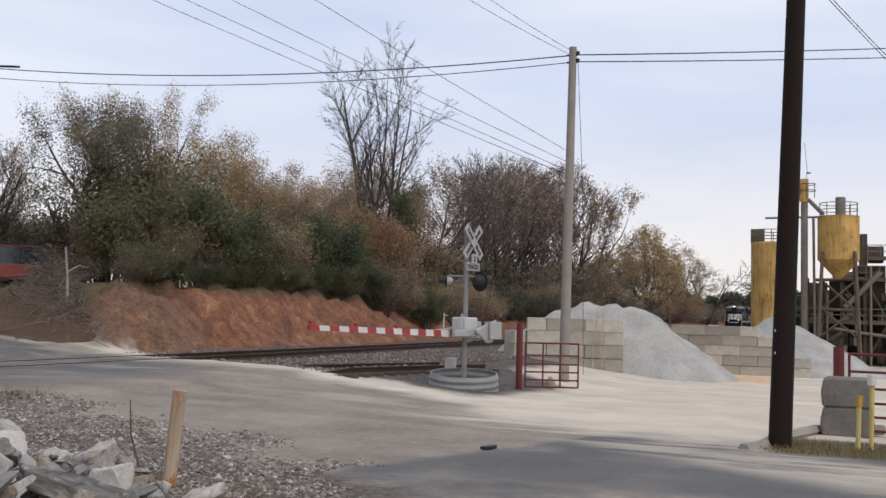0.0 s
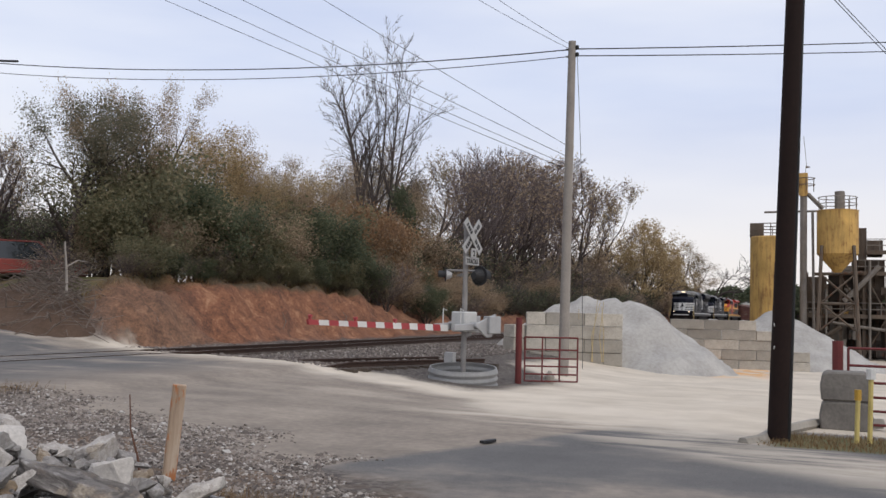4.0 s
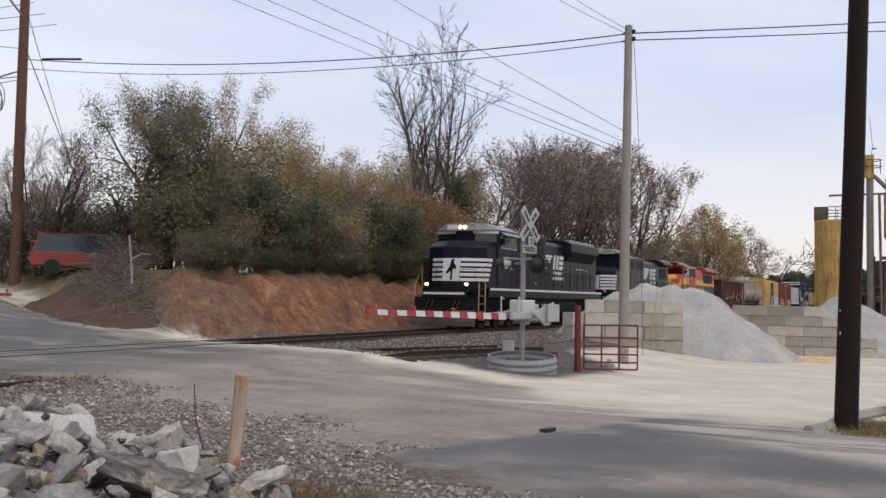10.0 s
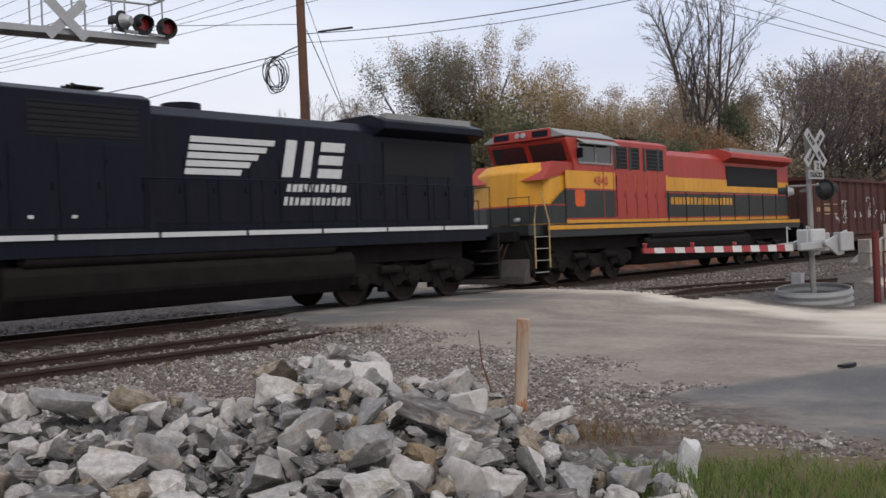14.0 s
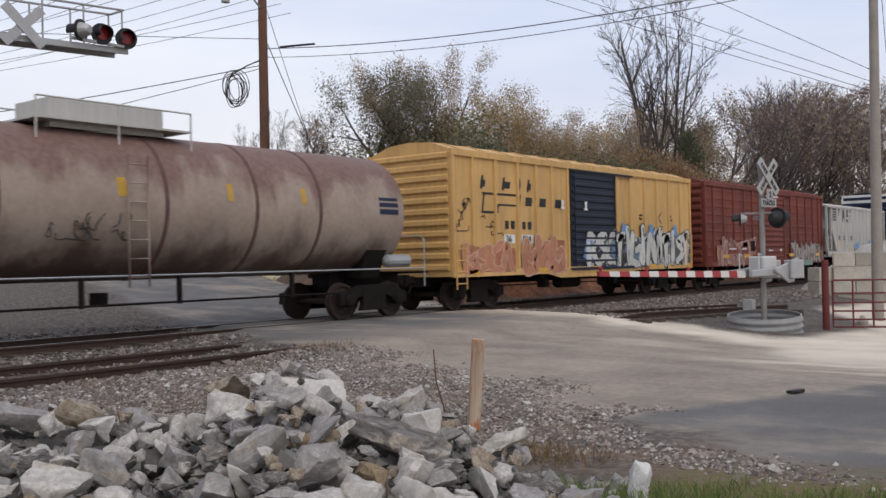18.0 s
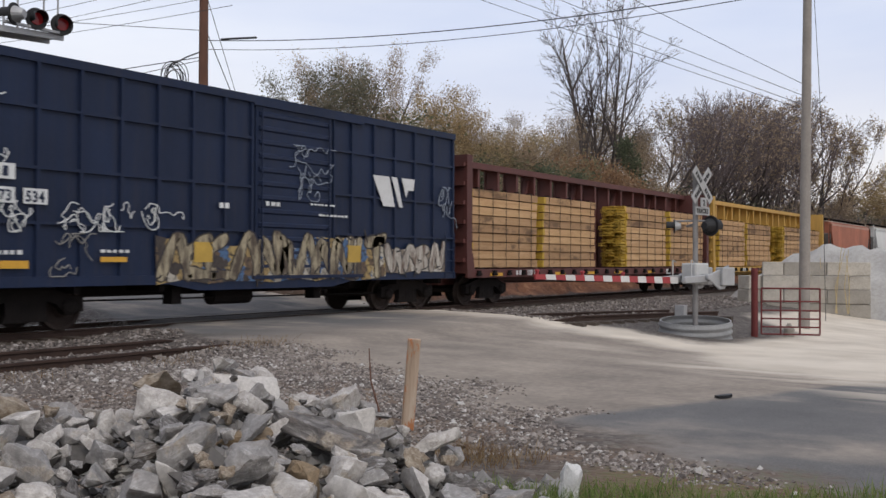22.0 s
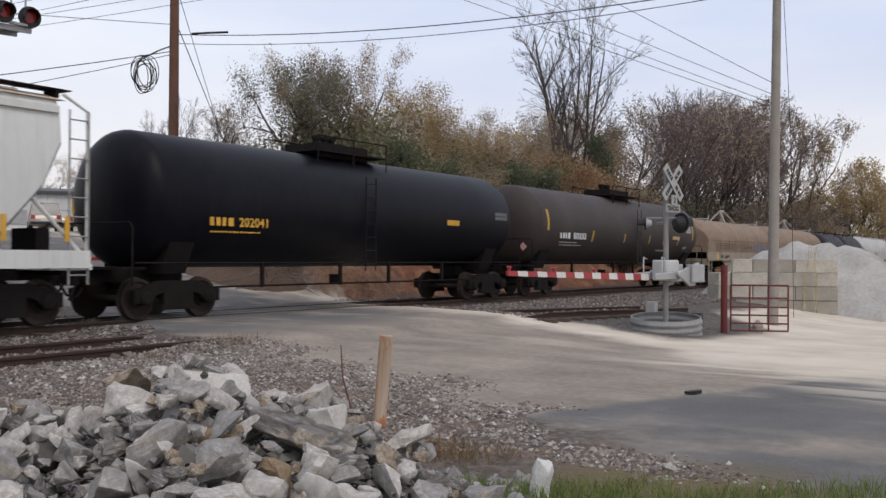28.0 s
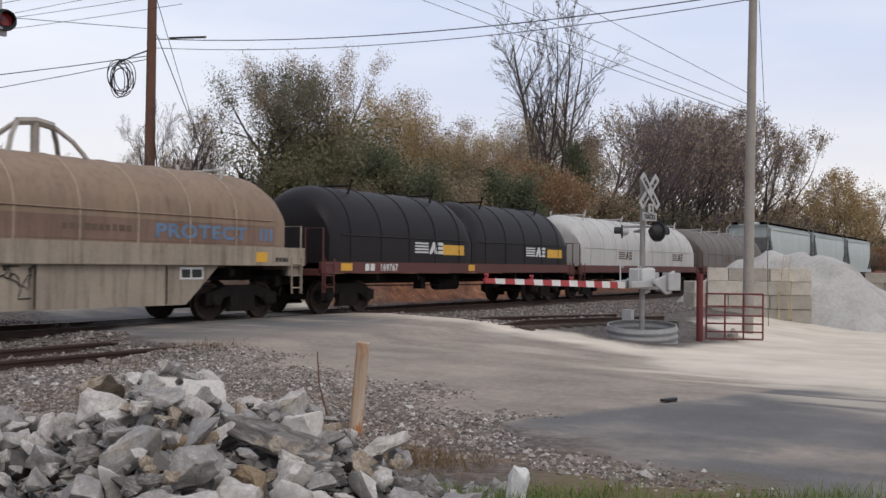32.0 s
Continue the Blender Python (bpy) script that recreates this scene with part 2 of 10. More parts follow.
# ---- ground ----
def ground_material():
    m = Mat("ground", 0.9, 0.0, 0.25)
    X, Y, Z = m.axes(True)
    mul, add, sub = (lambda a, b: m.math("MULTIPLY", a, b)), (lambda a, b: m.math("ADD", a, b)), (lambda a, b: m.math("SUBTRACT", a, b))
    inv = lambda a: m.math("SUBTRACT", 1.0, a, clamp=True)
    both = lambda a, b: m.math("MINIMUM", a, b)
    either = lambda a, b: m.math("MAXIMUM", a, b)
    u = mul(sub(sub(X, 11.4), mul(Y, 0.4)), 0.93)
    broad, mid, fine, grit = m.noise(0.16, 5, 0.6, world=True), m.noise(0.9, 6, 0.6, world=True), m.noise(9, 4, 0.6, world=True), m.noise(60, 2, 0.5, world=True)
    wob = add(mul(sub(mid, 0.5), 2.2), mul(sub(fine, 0.5), 0.5))
    uw = add(u, wob)
    # tyre-drawn streaks run along the road
    streak = m.t.nodes.new("ShaderNodeTexNoise")
    turn = m.t.nodes.new("ShaderNodeMapping")
    turn.inputs["Rotation"].default_value, turn.inputs["Scale"].default_value = (0, 0, radians(24)), (0.42, 0.13, 1)
    m.put(turn.inputs["Vector"], m.geo.outputs["Position"]), m.put(streak.inputs["Vector"], turn.outputs[0])
    streak.inputs["Scale"].default_value, streak.inputs["Detail"].default_value, streak.inputs["Roughness"].default_value = 1.5, 6, 0.58
    streak = streak.outputs["Fac"]
    # stones of the ballast and loose gravel
    n = m.t.nodes.new("ShaderNodeTexVoronoi")
    n.inputs["Scale"].default_value = 16
    m.put(n.inputs["Vector"], m.geo.outputs["Position"])
    cell, celld = n.outputs["Color"], n.outputs["Distance"]
    bw = m.t.nodes.new("ShaderNodeRGBToBW")
    m.put(bw.inputs[0], cell)
    gravel = m.ramp(bw.outputs[0], (0.05, (0.085, 0.066, 0.056)), (0.5, (0.185, 0.153, 0.132)), (0.95, (0.37, 0.328, 0.29)))
    # away from each stone's middle the colour is darkened, as shaded gaps
    gravel = m.mix(m.step(celld, 0.025, 0.055), gravel, mul_c(m, gravel, 0.45))
    brown = m.ramp(fine, (0.3, (0.10, 0.062, 0.04)), (0.75, (0.22, 0.15, 0.10)))
    litter = m.mix(m.step(mid, 0.40, 0.62), gravel, brown)
    white = m.ramp(add(mul(mid, 0.5), mul(streak, 0.5)), (0.30, (0.44, 0.378, 0.300)), (0.62, (0.645, 0.572, 0.472)))
    tan = m.ramp(add(mul(streak, 0.40), add(mul(mid, 0.35), mul(fine, 0.25))), (0.34, (0.145, 0.122, 0.102)), (0.48, (0.232, 0.196, 0.162)), (0.60, (0.325, 0.275, 0.224)), (0.70, (0.43, 0.367, 0.298)))
    asphalt = m.ramp(add(mul(grit, 0.5), mul(mid, 0.5)), (0.3, (0.078, 0.076, 0.076)), (0.5, (0.118, 0.114, 0.112)), (0.72, (0.168, 0.160, 0.152)))
    grass = m.ramp(add(mul(fine, 0.6), mul(mid, 0.4)), (0.3, (0.05, 0.062, 0.02)), (0.7, (0.16, 0.135, 0.06)))
    gully = m.noise(0.9, 8, 0.70, (1.2, 0.7, 0.75), True, 0.9)
    patch = m.noise(1.7, 6, 0.72)
    red = m.ramp(add(mul(gully, 0.38), add(mul(patch, 0.38), mul(fine, 0.24))), (0.35, (0.045, 0.025, 0.019)), (0.45, (0.130, 0.058, 0.035)), (0.54, (0.235, 0.106, 0.058)), (0.64, (0.40, 0.225, 0.13)))
    soil = m.ramp(add(mul(patch, 0.6), mul(fine, 0.4)), (0.36, (0.06, 0.036, 0.026)), (0.64, (0.25, 0.14, 0.085)))
    red = m.mix(mul(m.step(sub(31.5, add(X, mul(wob, 1.6))), 0, 2.5), 0.8), red, soil)
    forest = m.ramp(fine, (0.3, (0.045, 0.035, 0.022)), (0.75, (0.14, 0.10, 0.06)))
    # the zones
    road = both(m.step(uw, -4.9, -3.9), m.step(sub(5.2, uw), 0.0, 1.0))
    col = gravel
    col = m.mix(both(m.step(sub(10.6, add(Y, wob)), 0.0, 1.2), m.step(sub(-3.5, uw), 0, 1)), col, litter)
    near_grass = both(m.step(sub(3.6, add(Y, mul(wob, 1.2))), 0.0, 0.8), m.step(sub(-3.6, uw), 0, 0.8))
    col = m.mix(near_grass, col, m.mix(m.step(fine, 0.42, 0.62), brown, grass))
    # the far side: lawn by the road, earth cut, woodland floor
    cut = both(m.step(add(Y, mul(wob, 0.35)), 20.4, 21.0), m.step(u, 4.4, 6.2))
    top = m.step(add(add(Z, mul(wob, 0.42)), mul(sub(broad, 0.5), 1.8)), 1.75, 2.15)
    col = m.mix(cut, col, m.mix(top, red, forest))
    lawn = both(both(m.step(Y, 23.0, 26.0), m.step(add(u, mul(wob, 0.4)), 3.9, 4.8)), m.step(sub(11.5, uw), 0, 2.0))
    col = m.mix(lawn, col, m.mix(m.step(mid, 0.45, 0.6), grass, (0.17, 0.13, 0.07)))
    wild = either(m.step(sub(-9.5, uw), 0, 3), m.step(sub(-6, Y), 0, 3))
    col = m.mix(wild, col, m.mix(m.step(mid, 0.4, 0.6), grass, forest))
    # road: dusty middle, darker tarmac near and at the rails
    seam = sub(add(Y, mul(sub(X, 8.65), 0.38)), 4.75)
    dark = either(m.step(sub(0.16, add(seam, mul(wob, 0.22))), 0, 0.30), both(m.step(add(Y, wob), 11.5, 14.5), m.step(sub(3.4, uw), 0, 1.6)))
    tarmac = m.mix(m.math("MULTIPLY", m.step(add(mul(streak, 0.6), mul(mid, 0.4)), 0.46, 0.66), 0.7), asphalt, tan)
    col = m.mix(road, col, m.mix(dark, tan, tarmac))
    # white stone dust: the yard, its mouth, and the road's far edge
    lim = sub(3.9, mul(m.step(sub(7.0, Y), 0, 2.5), 2.0))
    soft = add(u, mul(wob, 0.45))
    band = m.step(sub(soft, lim), -0.9, 0.7)
    edge_hi = add(sub(7.4, mul(sub(X, 24.0), 0.05)), mul(m.step(X, 26.5, 32.0), 3.2))
    inside = either(m.step(sub(edge_hi, add(Y, mul(wob, 0.4))), 0, 1.0), m.step(sub(6.3, uw), 0, 1.0))
    front = m.step(add(Y, mul(sub(X, 14.0), 0.06)), 0.45, 1.0)
    front = either(front, m.step(sub(X, 15.3), 0, 0.5))
    dusty = both(both(band, inside), front)
    dusty = both(dusty, m.step(sub(66, Y), 0, 6))
    dusty = both(dusty, either(m.step(sub(22.0, add(Y, mul(wob, 0.4))), 0, 1.0), m.step(sub(4.6, uw), 0, 0.8)))
    col = m.mix(dusty, col, white)
    trail = both(both(road, m.step(u, -0.5, 2.5)), m.step(add(streak, mul(m.step(u, 0, 4), 0.07)), 0.57, 0.70))
    col = m.mix(mul(trail, 0.18), col, white)
    # pale wheel trails drawn out of the yard on to the tarmac
    along = sub(add(mul(X, 0.83), mul(Y, -0.558)), 8.95)
    lane = both(both(m.step(sub(along, mul(wob, 0.3)), -0.5, 0.3), m.step(sub(2.1, add(along, mul(wob, 0.3))), 0, 0.7)), m.step(sub(6.6, Y), 0, 1.5))
    torn = m.step(m.noise(1.5, 6, 0.65, (1.0, 0.16, 1), True), 0.40, 0.57)
    col = m.mix(mul(both(lane, torn), 0.6), col, white)
    verge = both(m.step(X, 12.9, 13.2), m.step(sub(0.75, add(Y, mul(wob, 0.12))), 0, 0.3))
    verge = both(verge, m.step(sub(15.2, X), 0, 0.3))
    col = m.mix(verge, col, grass)
    orange = both(both(m.step(X, 39, 43), m.step(sub(60, X), 0, 3)), both(m.step(add(Y, wob), 1.2, 2.8), m.step(sub(6.5, Y), 0, 1.0)))
    col = m.mix(mul(orange, m.step(mid, 0.42, 0.6)), col, (0.62, 0.31, 0.09))
    m.colour(m.mix(mul(m.step(broad, 0.3, 0.75), 0.18), col, (0.12, 0.105, 0.09)))
    stony = inv(either(road, dusty))
    m.bump(add(mul(stony, mul(inv(celld), 1.0)), add(mul(grit, 0.10), mul(fine, 0.12))), 0.55, 0.03)
    return m.m


def mul_c(m, c, k):
    return m.mix(1.0, c, (k, k, k), "MULTIPLY")


def surface(x, y):
    """The ground's height with its unevenness, for arrays of places."""
    x, y = np.asarray(x, float), np.asarray(y, float)
    flat_x, flat_y = x.ravel(), y.ravel()
    rough = np.array([noise.noise((a * 0.9, b * 0.9, 0)) * 0.05 + noise.noise((a * 0.3, b * 0.3, 5)) * 0.06 for a, b in zip(flat_x, flat_y)]).reshape(x.shape)
    u = lateral(x, y)
    calm = 1 - (1 - smooth(3.6, 5.2, np.abs(u))) * 0.95
    face = smooth(20.6, 21.6, y) * (1 - smooth(24, 25.5, y)) * smooth(4.5, 6.5, u)
    lumps = np.zeros(x.shape)
    if (face > 0).any():
        lumps = np.array([noise.noise((a * 0.55, b * 0.7, 9)) * 0.70 + noise.noise((a * 1.5, b * 1.0, 2)) * 0.46 + noise.noise((a * 2.6, b * 2.2, 4)) * 0.26 for a, b in zip(flat_x, flat_y)]).reshape(x.shape)
    z = ground(x, y) + rough * calm * (1 - 0.7 * smooth(10.6, 11.6, y) * (1 - smooth(19.6, 20.6, y))) + lumps * face
    return z - 0.05 * (np.abs(y - MAIN_Y) < 1.6) * (np.abs(u) > 4)


def sheet(xs, ys):
    gx, gy = np.meshgrid(xs, ys, indexing="ij")
    gz = surface(gx, gy)
    verts = np.stack([gx, gy, gz], -1).reshape(-1, 3)
    nx, ny = len(xs), len(ys)
    i = np.arange(nx * ny).reshape(nx, ny)
    faces = np.stack([i[:-1, :-1], i[1:, :-1], i[1:, 1:], i[:-1, 1:]], -1).reshape(-1, 4)
    me = bpy.data.meshes.new("ground")
    me.from_pydata(verts.tolist(), [], faces.tolist())
    me.shade_smooth()
    return me


def spread(*runs):
    out = [runs[0][0]]
    for a, b, d in runs:
        out += list(np.linspace(a, b, max(2, int(round((b - a) / d)) + 1))[1:])
    return np.array(out)


GX = spread((-900, -60, 120), (-60, -8, 4), (-8, 2, 0.6), (2, 30, 0.28), (30, 60, 0.6), (60, 140, 2.5), (140, 400, 20), (400, 2600, 300))
GY = spread((-1500, -60, 160), (-60, -6, 4), (-6, 26, 0.28), (26, 60, 1.2), (60, 140, 8), (140, 2200, 200))
GROUND = ground_material()
part("ground", sheet(GX, GY), GROUND)
tagged(bpy.data.objects["ground"], "dusty ground with gravel, red earth cut and tarmac road", "ground", kind="structure")

# ---- the tracks ----
RAIL = plain("rail steel", (0.052, 0.033, 0.026), 0.75, 0.1, 0.4, 4, 0.2)
SHINE = plain("rail head", (0.30, 0.28, 0.27), 0.35, 0.9, 0.2, 6)
TIE = plain("tie wood", (0.085, 0.066, 0.052), 0.9, 0, 0.4, 5, each=0.5)


def rail_mesh(line, name):
    """A rail with foot, web and head along a line of (x, y, z of the top)."""
    prof = [(-0.07, -0.17), (0.07, -0.17), (0.07, -0.155), (0.012, -0.13), (0.012, -0.045), (0.036, -0.035), (0.036, -0.004), (0.03, 0.0), (-0.03, 0.0), (-0.036, -0.004), (-0.036, -0.035), (-0.012, -0.045), (-0.012, -0.13), (-0.07, -0.155)]
    bm, rings = bmnew(), []
    for i, (x, y, z) in enumerate(line):
        a, b = line[max(0, i - 1)], line[min(len(line) - 1, i + 1)]
        d = Vector((b[0] - a[0], b[1] - a[1], 0)).normalized()
        rings.append([bm.verts.new((x - d.y * p, y + d.x * p, z + q)) for p, q in prof])
    for a, b in zip(rings, rings[1:]):
        for j in range(len(prof)):
            bm.faces.new((a[j], a[(j + 1) % len(prof)], b[(j + 1) % len(prof)], b[j]))
    return bm


def track(name, line, label, head):
    t = thing(name, label, "railway track", kind="structure")
    for off in (-0.75, 0.75):
        part("rail", rail_mesh([(x, y + off, z) for x, y, z in line], "rail"), RAIL, t)
        bm = bmnew()
        for (xa, ya, za), (xb, yb, zb) in zip(line, line[1:]):
            v = [bm.verts.new(p) for p in ((xa, ya + off - 0.027, za + 0.003), (xb, yb + off - 0.027, zb + 0.003), (xb, yb + off + 0.027, zb + 0.003), (xa, ya + off + 0.027, za + 0.003))]
            bm.faces.new(v)
        part("rail_head", bm, head, t)
    return t


def main_y(x):
    """The main track's middle line: straight past the crossing, then bending a little."""
    return MAIN_Y - 0.0001 * max(0.0, x - 70.0) ** 2


main_line = [(x, main_y(x), 0.0) for x in (-200, -60, 0, 30, 60, 80, 100, 120, 150, 180, 210, 240, 270, 300, 340, 380, 420)]
side_line = [(x, float(spur_y(x)), -0.07 * (abs(float(lateral(x, spur_y(x)))) < 4.9) - 0.012 * max(0, x - 22)) for x in list(range(-60, 0, 6)) + list(np.arange(0, 13, 0.5)) + list(np.arange(13, 29, 1.0))]
main_track = track("main_track", main_line, "worn steel main track on ballast", SHINE)
siding = track("siding", side_line, "rusty siding half buried in gravel", RAIL)
bm = bmnew()
box(bm, -0.11, 0.11, -1.3, 1.3, -0.34, -0.165)
tie_mesh = finish("tie", bm)
for k in range(80):
    for parent, y0 in ((main_track, MAIN_Y), (siding, None)):
        x = -4 + k * 0.53
        y = y0 if y0 else float(spur_y(x))
        if abs(lateral(x, y)) < 4.6 or (y0 is None and x > 28):
            continue
        ob = part("tie", tie_mesh, TIE, parent)
        ob.location, ob.rotation_euler.z = (x, y, 0.035 - (0.012 * max(0, x - 22) if y0 is None else 0)), random.uniform(-0.02, 0.02)

# ---- the train: kit ----
BLACK = paint("black engine paint", (0.0068, 0.0078, 0.0150), 0.0, 0.10, 0.36, 0.25, spec=0.11)
UNDER = plain("running gear grime", (0.0140, 0.0115, 0.0108), 0.85, 0.0, 0.5, 3, 0.10)
WHEEL = plain("wheel steel", (0.040, 0.029, 0.025), 0.75, 0.2, 0.4, 6, 0.2)
WHITE = plain("white lettering", (0.55, 0.55, 0.54), 0.6, 0, 0.12, 6)
RAILY = plain("worn pale yellow rail paint", (0.40, 0.29, 0.12), 0.6, 0, 0.25, 6)
YELLOW = plain("safety yellow", (0.42, 0.25, 0.035), 0.6, 0, 0.25, 6)
GLASS = plain("cab glass", (0.012, 0.016, 0.018), 0.08, 0, 0.2, 2, 0.7)
DULL = plain("dull white roof paint", (0.25, 0.25, 0.245), 0.7, 0, 0.25, 3)
PLOUGH = plain("scuffed plough steel", (0.060, 0.052, 0.047), 0.8, 0.1, 0.4, 4)
GRILLE = plain("dark grille", (0.006, 0.006, 0.007), 0.8)
LAMP = flat("lit headlight", (1.0, 0.76, 0.47), 0.3, 0, 2.6)
SILVER = plain("galvanised steel", (0.34, 0.35, 0.36), 0.5, 0.5, 0.2, 5)
KIT = {}


def kept(key, build, smooth_shade=False):
    """The mesh under that key, made the first time."""
    if key not in KIT:
        bm = bmnew()
        build(bm)
        KIT[key] = finish(key, bm, smooth_shade)
    return KIT[key]


def put(name, mesh, mat, parent, x=0.0, y=0.0, z=0.0, rz=0.0, label=""):
    ob = part(name, mesh, mat, parent, label)
    ob.location, ob.rotation_euler.z = (x, y, z), rz
    return ob


def wheel_build(r):
    def f(bm):
        for s in (-1, 1):
            prof = [(-0.075, 0.06), (-0.075, 0.15), (-0.03, 0.2), (-0.03, r - 0.1), (-0.07, r - 0.06), (-0.07, r), (0.04, r + 0.004), (0.055, r + 0.028), (0.07, r + 0.028), (0.07, 0.06)]
            lathe(bm, [(s * (0.78 - a), q) for a, q in prof], "y", (0, 0, 0), 28)
        lathe(bm, [(-0.98, 0.075), (0.98, 0.075)], "y", (0, 0, 0), 10)
    return f


def frame_build(bm):
    prism(bm, [(-1.2, 0.36), (-1.2, 0.64), (-0.95, 0.68), (-0.5, 0.83), (0.5, 0.83), (0.95, 0.68), (1.2, 0.64), (1.2, 0.36), (0.78, 0.36), (0.62, 0.52), (0.42, 0.58), (0.40, 0.34), (0.46, 0.20), (-0.46, 0.20), (-0.40, 0.34), (-0.42, 0.58), (-0.62, 0.52), (-0.78, 0.36)], -0.08, 0.08, "y")
    for x in (-0.89, 0.89):
        lathe(bm, [(-0.16, 0.10), (-0.12, 0.16), (0.1, 0.16)], "y", (x, 0, 0.46), 14)
    for x in (-0.24, -0.08, 0.08, 0.24):
        tube(bm, [(x, -0.02, 0.24), (x, -0.02, 0.56)], 0.07, 8)


def truck(car, x):
    """A two-axle freight truck under a car."""
    t = part("truck", kept("bolster", lambda bm: (box(bm, -0.2, 0.2, -1.0, 1.0, 0.5, 0.78), box(bm, -0.9, 0.9, -0.12, 0.12, 0.5, 0.62))), UNDER, car)
    t.location.x = x
    for y in (-1.02, 1.02):
        put("side_frame", kept("side_frame", frame_build), UNDER, t, 0, y)
    for dx in (-0.89, 0.89):
        put("wheelset", kept("wheelset", wheel_build(0.44), True), WHEEL, t, dx, 0, 0.44)
    return t


def engine_truck(car, x, flip=1):
    """A three-axle engine truck with its long cast frame."""
    def cast(bm):
        prism(bm, [(-2.45, 0.62), (-2.45, 0.86), (-1.9, 1.0), (-1.2, 0.98), (-0.9, 0.86), (0.6, 0.86), (0.9, 0.98), (1.9, 1.0), (2.45, 0.86), (2.45, 0.62), (2.1, 0.5), (1.35, 0.5), (1.15, 0.42), (0.45, 0.42), (0.3, 0.52), (-0.3, 0.52), (-0.45, 0.42), (-1.15, 0.42), (-1.35, 0.5), (-2.1, 0.5)], -0.09, 0.09, "y")
        for k in (-1.75, 0.0, 1.75):
            lathe(bm, [(-0.2, 0.10), (-0.16, 0.19), (0.1, 0.22)], "y", (k, 0, 0.55), 16)
            box(bm, k - 0.3, k + 0.3, -0.14, 0.1, 0.68, 0.84)
        for k in (-0.9, 0.9):
            lathe(bm, [(-0.32, 0.11), (0.32, 0.11)], "x", (k, -0.16, 0.80), 12)
            tube(bm, [(k, -0.14, 0.75), (k + 0.25, -0.14, 0.3)], 0.03, 6)
            box(bm, k - 0.16, k + 0.16, -0.13, 0.1, 0.28, 0.52)
    t = part("truck", kept("engine_bolster", lambda bm: box(bm, -1.9, 1.9, -0.8, 0.8, 0.55, 1.05)), UNDER, car)
    t.location.x = x
    for y, r in ((-1.08, 0), (1.08, math.pi)):
        put("side_frame", kept("engine_frame", cast), UNDER, t, 0, y, 0, r)
    for dx in (-1.75, 0.0, 1.75):
        put("wheelset", kept("engine_wheels", wheel_build(0.52), True), WHEEL, t, dx, 0, 0.52)


def coupler(car, x, s):
    def f(bm):
        box(bm, -0.55, 0.2, -0.09, 0.09, 0.78, 0.98)
        prism(bm, [(-0.55, -0.12), (-0.82, -0.16), (-0.86, 0.02), (-0.72, 0.06), (-0.70, 0.16), (-0.55, 0.14)], 0.74, 1.02, "z")
        tube(bm, [(-0.05, 0.35, 0.85), (-0.3, 0.3, 0.55), (-0.6, 0.22, 0.5), (-0.85, 0.1, 0.72)], 0.025, 6)
    put("coupler", kept("coupler", f), UNDER, car, x, 0, 0, 0 if s < 0 else math.pi)


def decal(car, polys, mat, y=-1.5, t=0.004, name="marking", label=""):
    """Painted areas on the near side: outlines of (x, z), laid proud of the plate at y."""
    if len(polys) <= 16 and name in ("label", "marking", "railway_name", "graffiti", "railway_mark", "reflector", "sticker", "emblem", "number_ground"):
        for i, p in enumerate(polys):
            bm = bmnew()
            prism(bm, p, y, y - t - 0.0005 * i, "y")
            ob = part(name, bm, mat, car, label)
        return ob
    bm = bmnew()
    for p in polys:
        prism(bm, p, y, y - t, "y")
    return part(name, bm, mat, car, label)


def rect(x0, x1, z0, z1, k=0.0):
    return [(x0, z0), (x1, z0), (x1 + k, z1), (x0 + k, z1)]


def bars(x, z, w, h, n, seed=0, k=0.0):
    """Writing too small to read: a row of little bars."""
    r, out, step = random.Random(seed), [], w / n
    for i in range(n):
        out.append(rect(x + i * step, x + i * step + step * r.uniform(0.55, 0.85), z, z + h * r.uniform(0.85, 1.0), k))
    return out


def lettering(car, text, x, z, h, mat, y=-1.5, wide=1.0, name="lettering"):
    cu = bpy.data.curves.new(name, "FONT")
    cu.body, cu.size, cu.extrude, cu.space_character = text, h * 1.38, 0.002, 1.10
    cu.offset = 0.035 * h
    tmp = new(name, cu)
    me = bpy.data.meshes.new_from_object(tmp.evaluated_get(bpy.context.evaluated_depsgraph_get()))
    bpy.data.objects.remove(tmp)
    bpy.data.curves.remove(cu)
    me.transform(Matrix.Translation((x, y - 0.004, z)) @ Matrix.Rotation(radians(90), 4, "X") @ Matrix.Diagonal((wide, 1, 1, 1)))
    me.materials.clear()
    return part(name, me, mat, car)


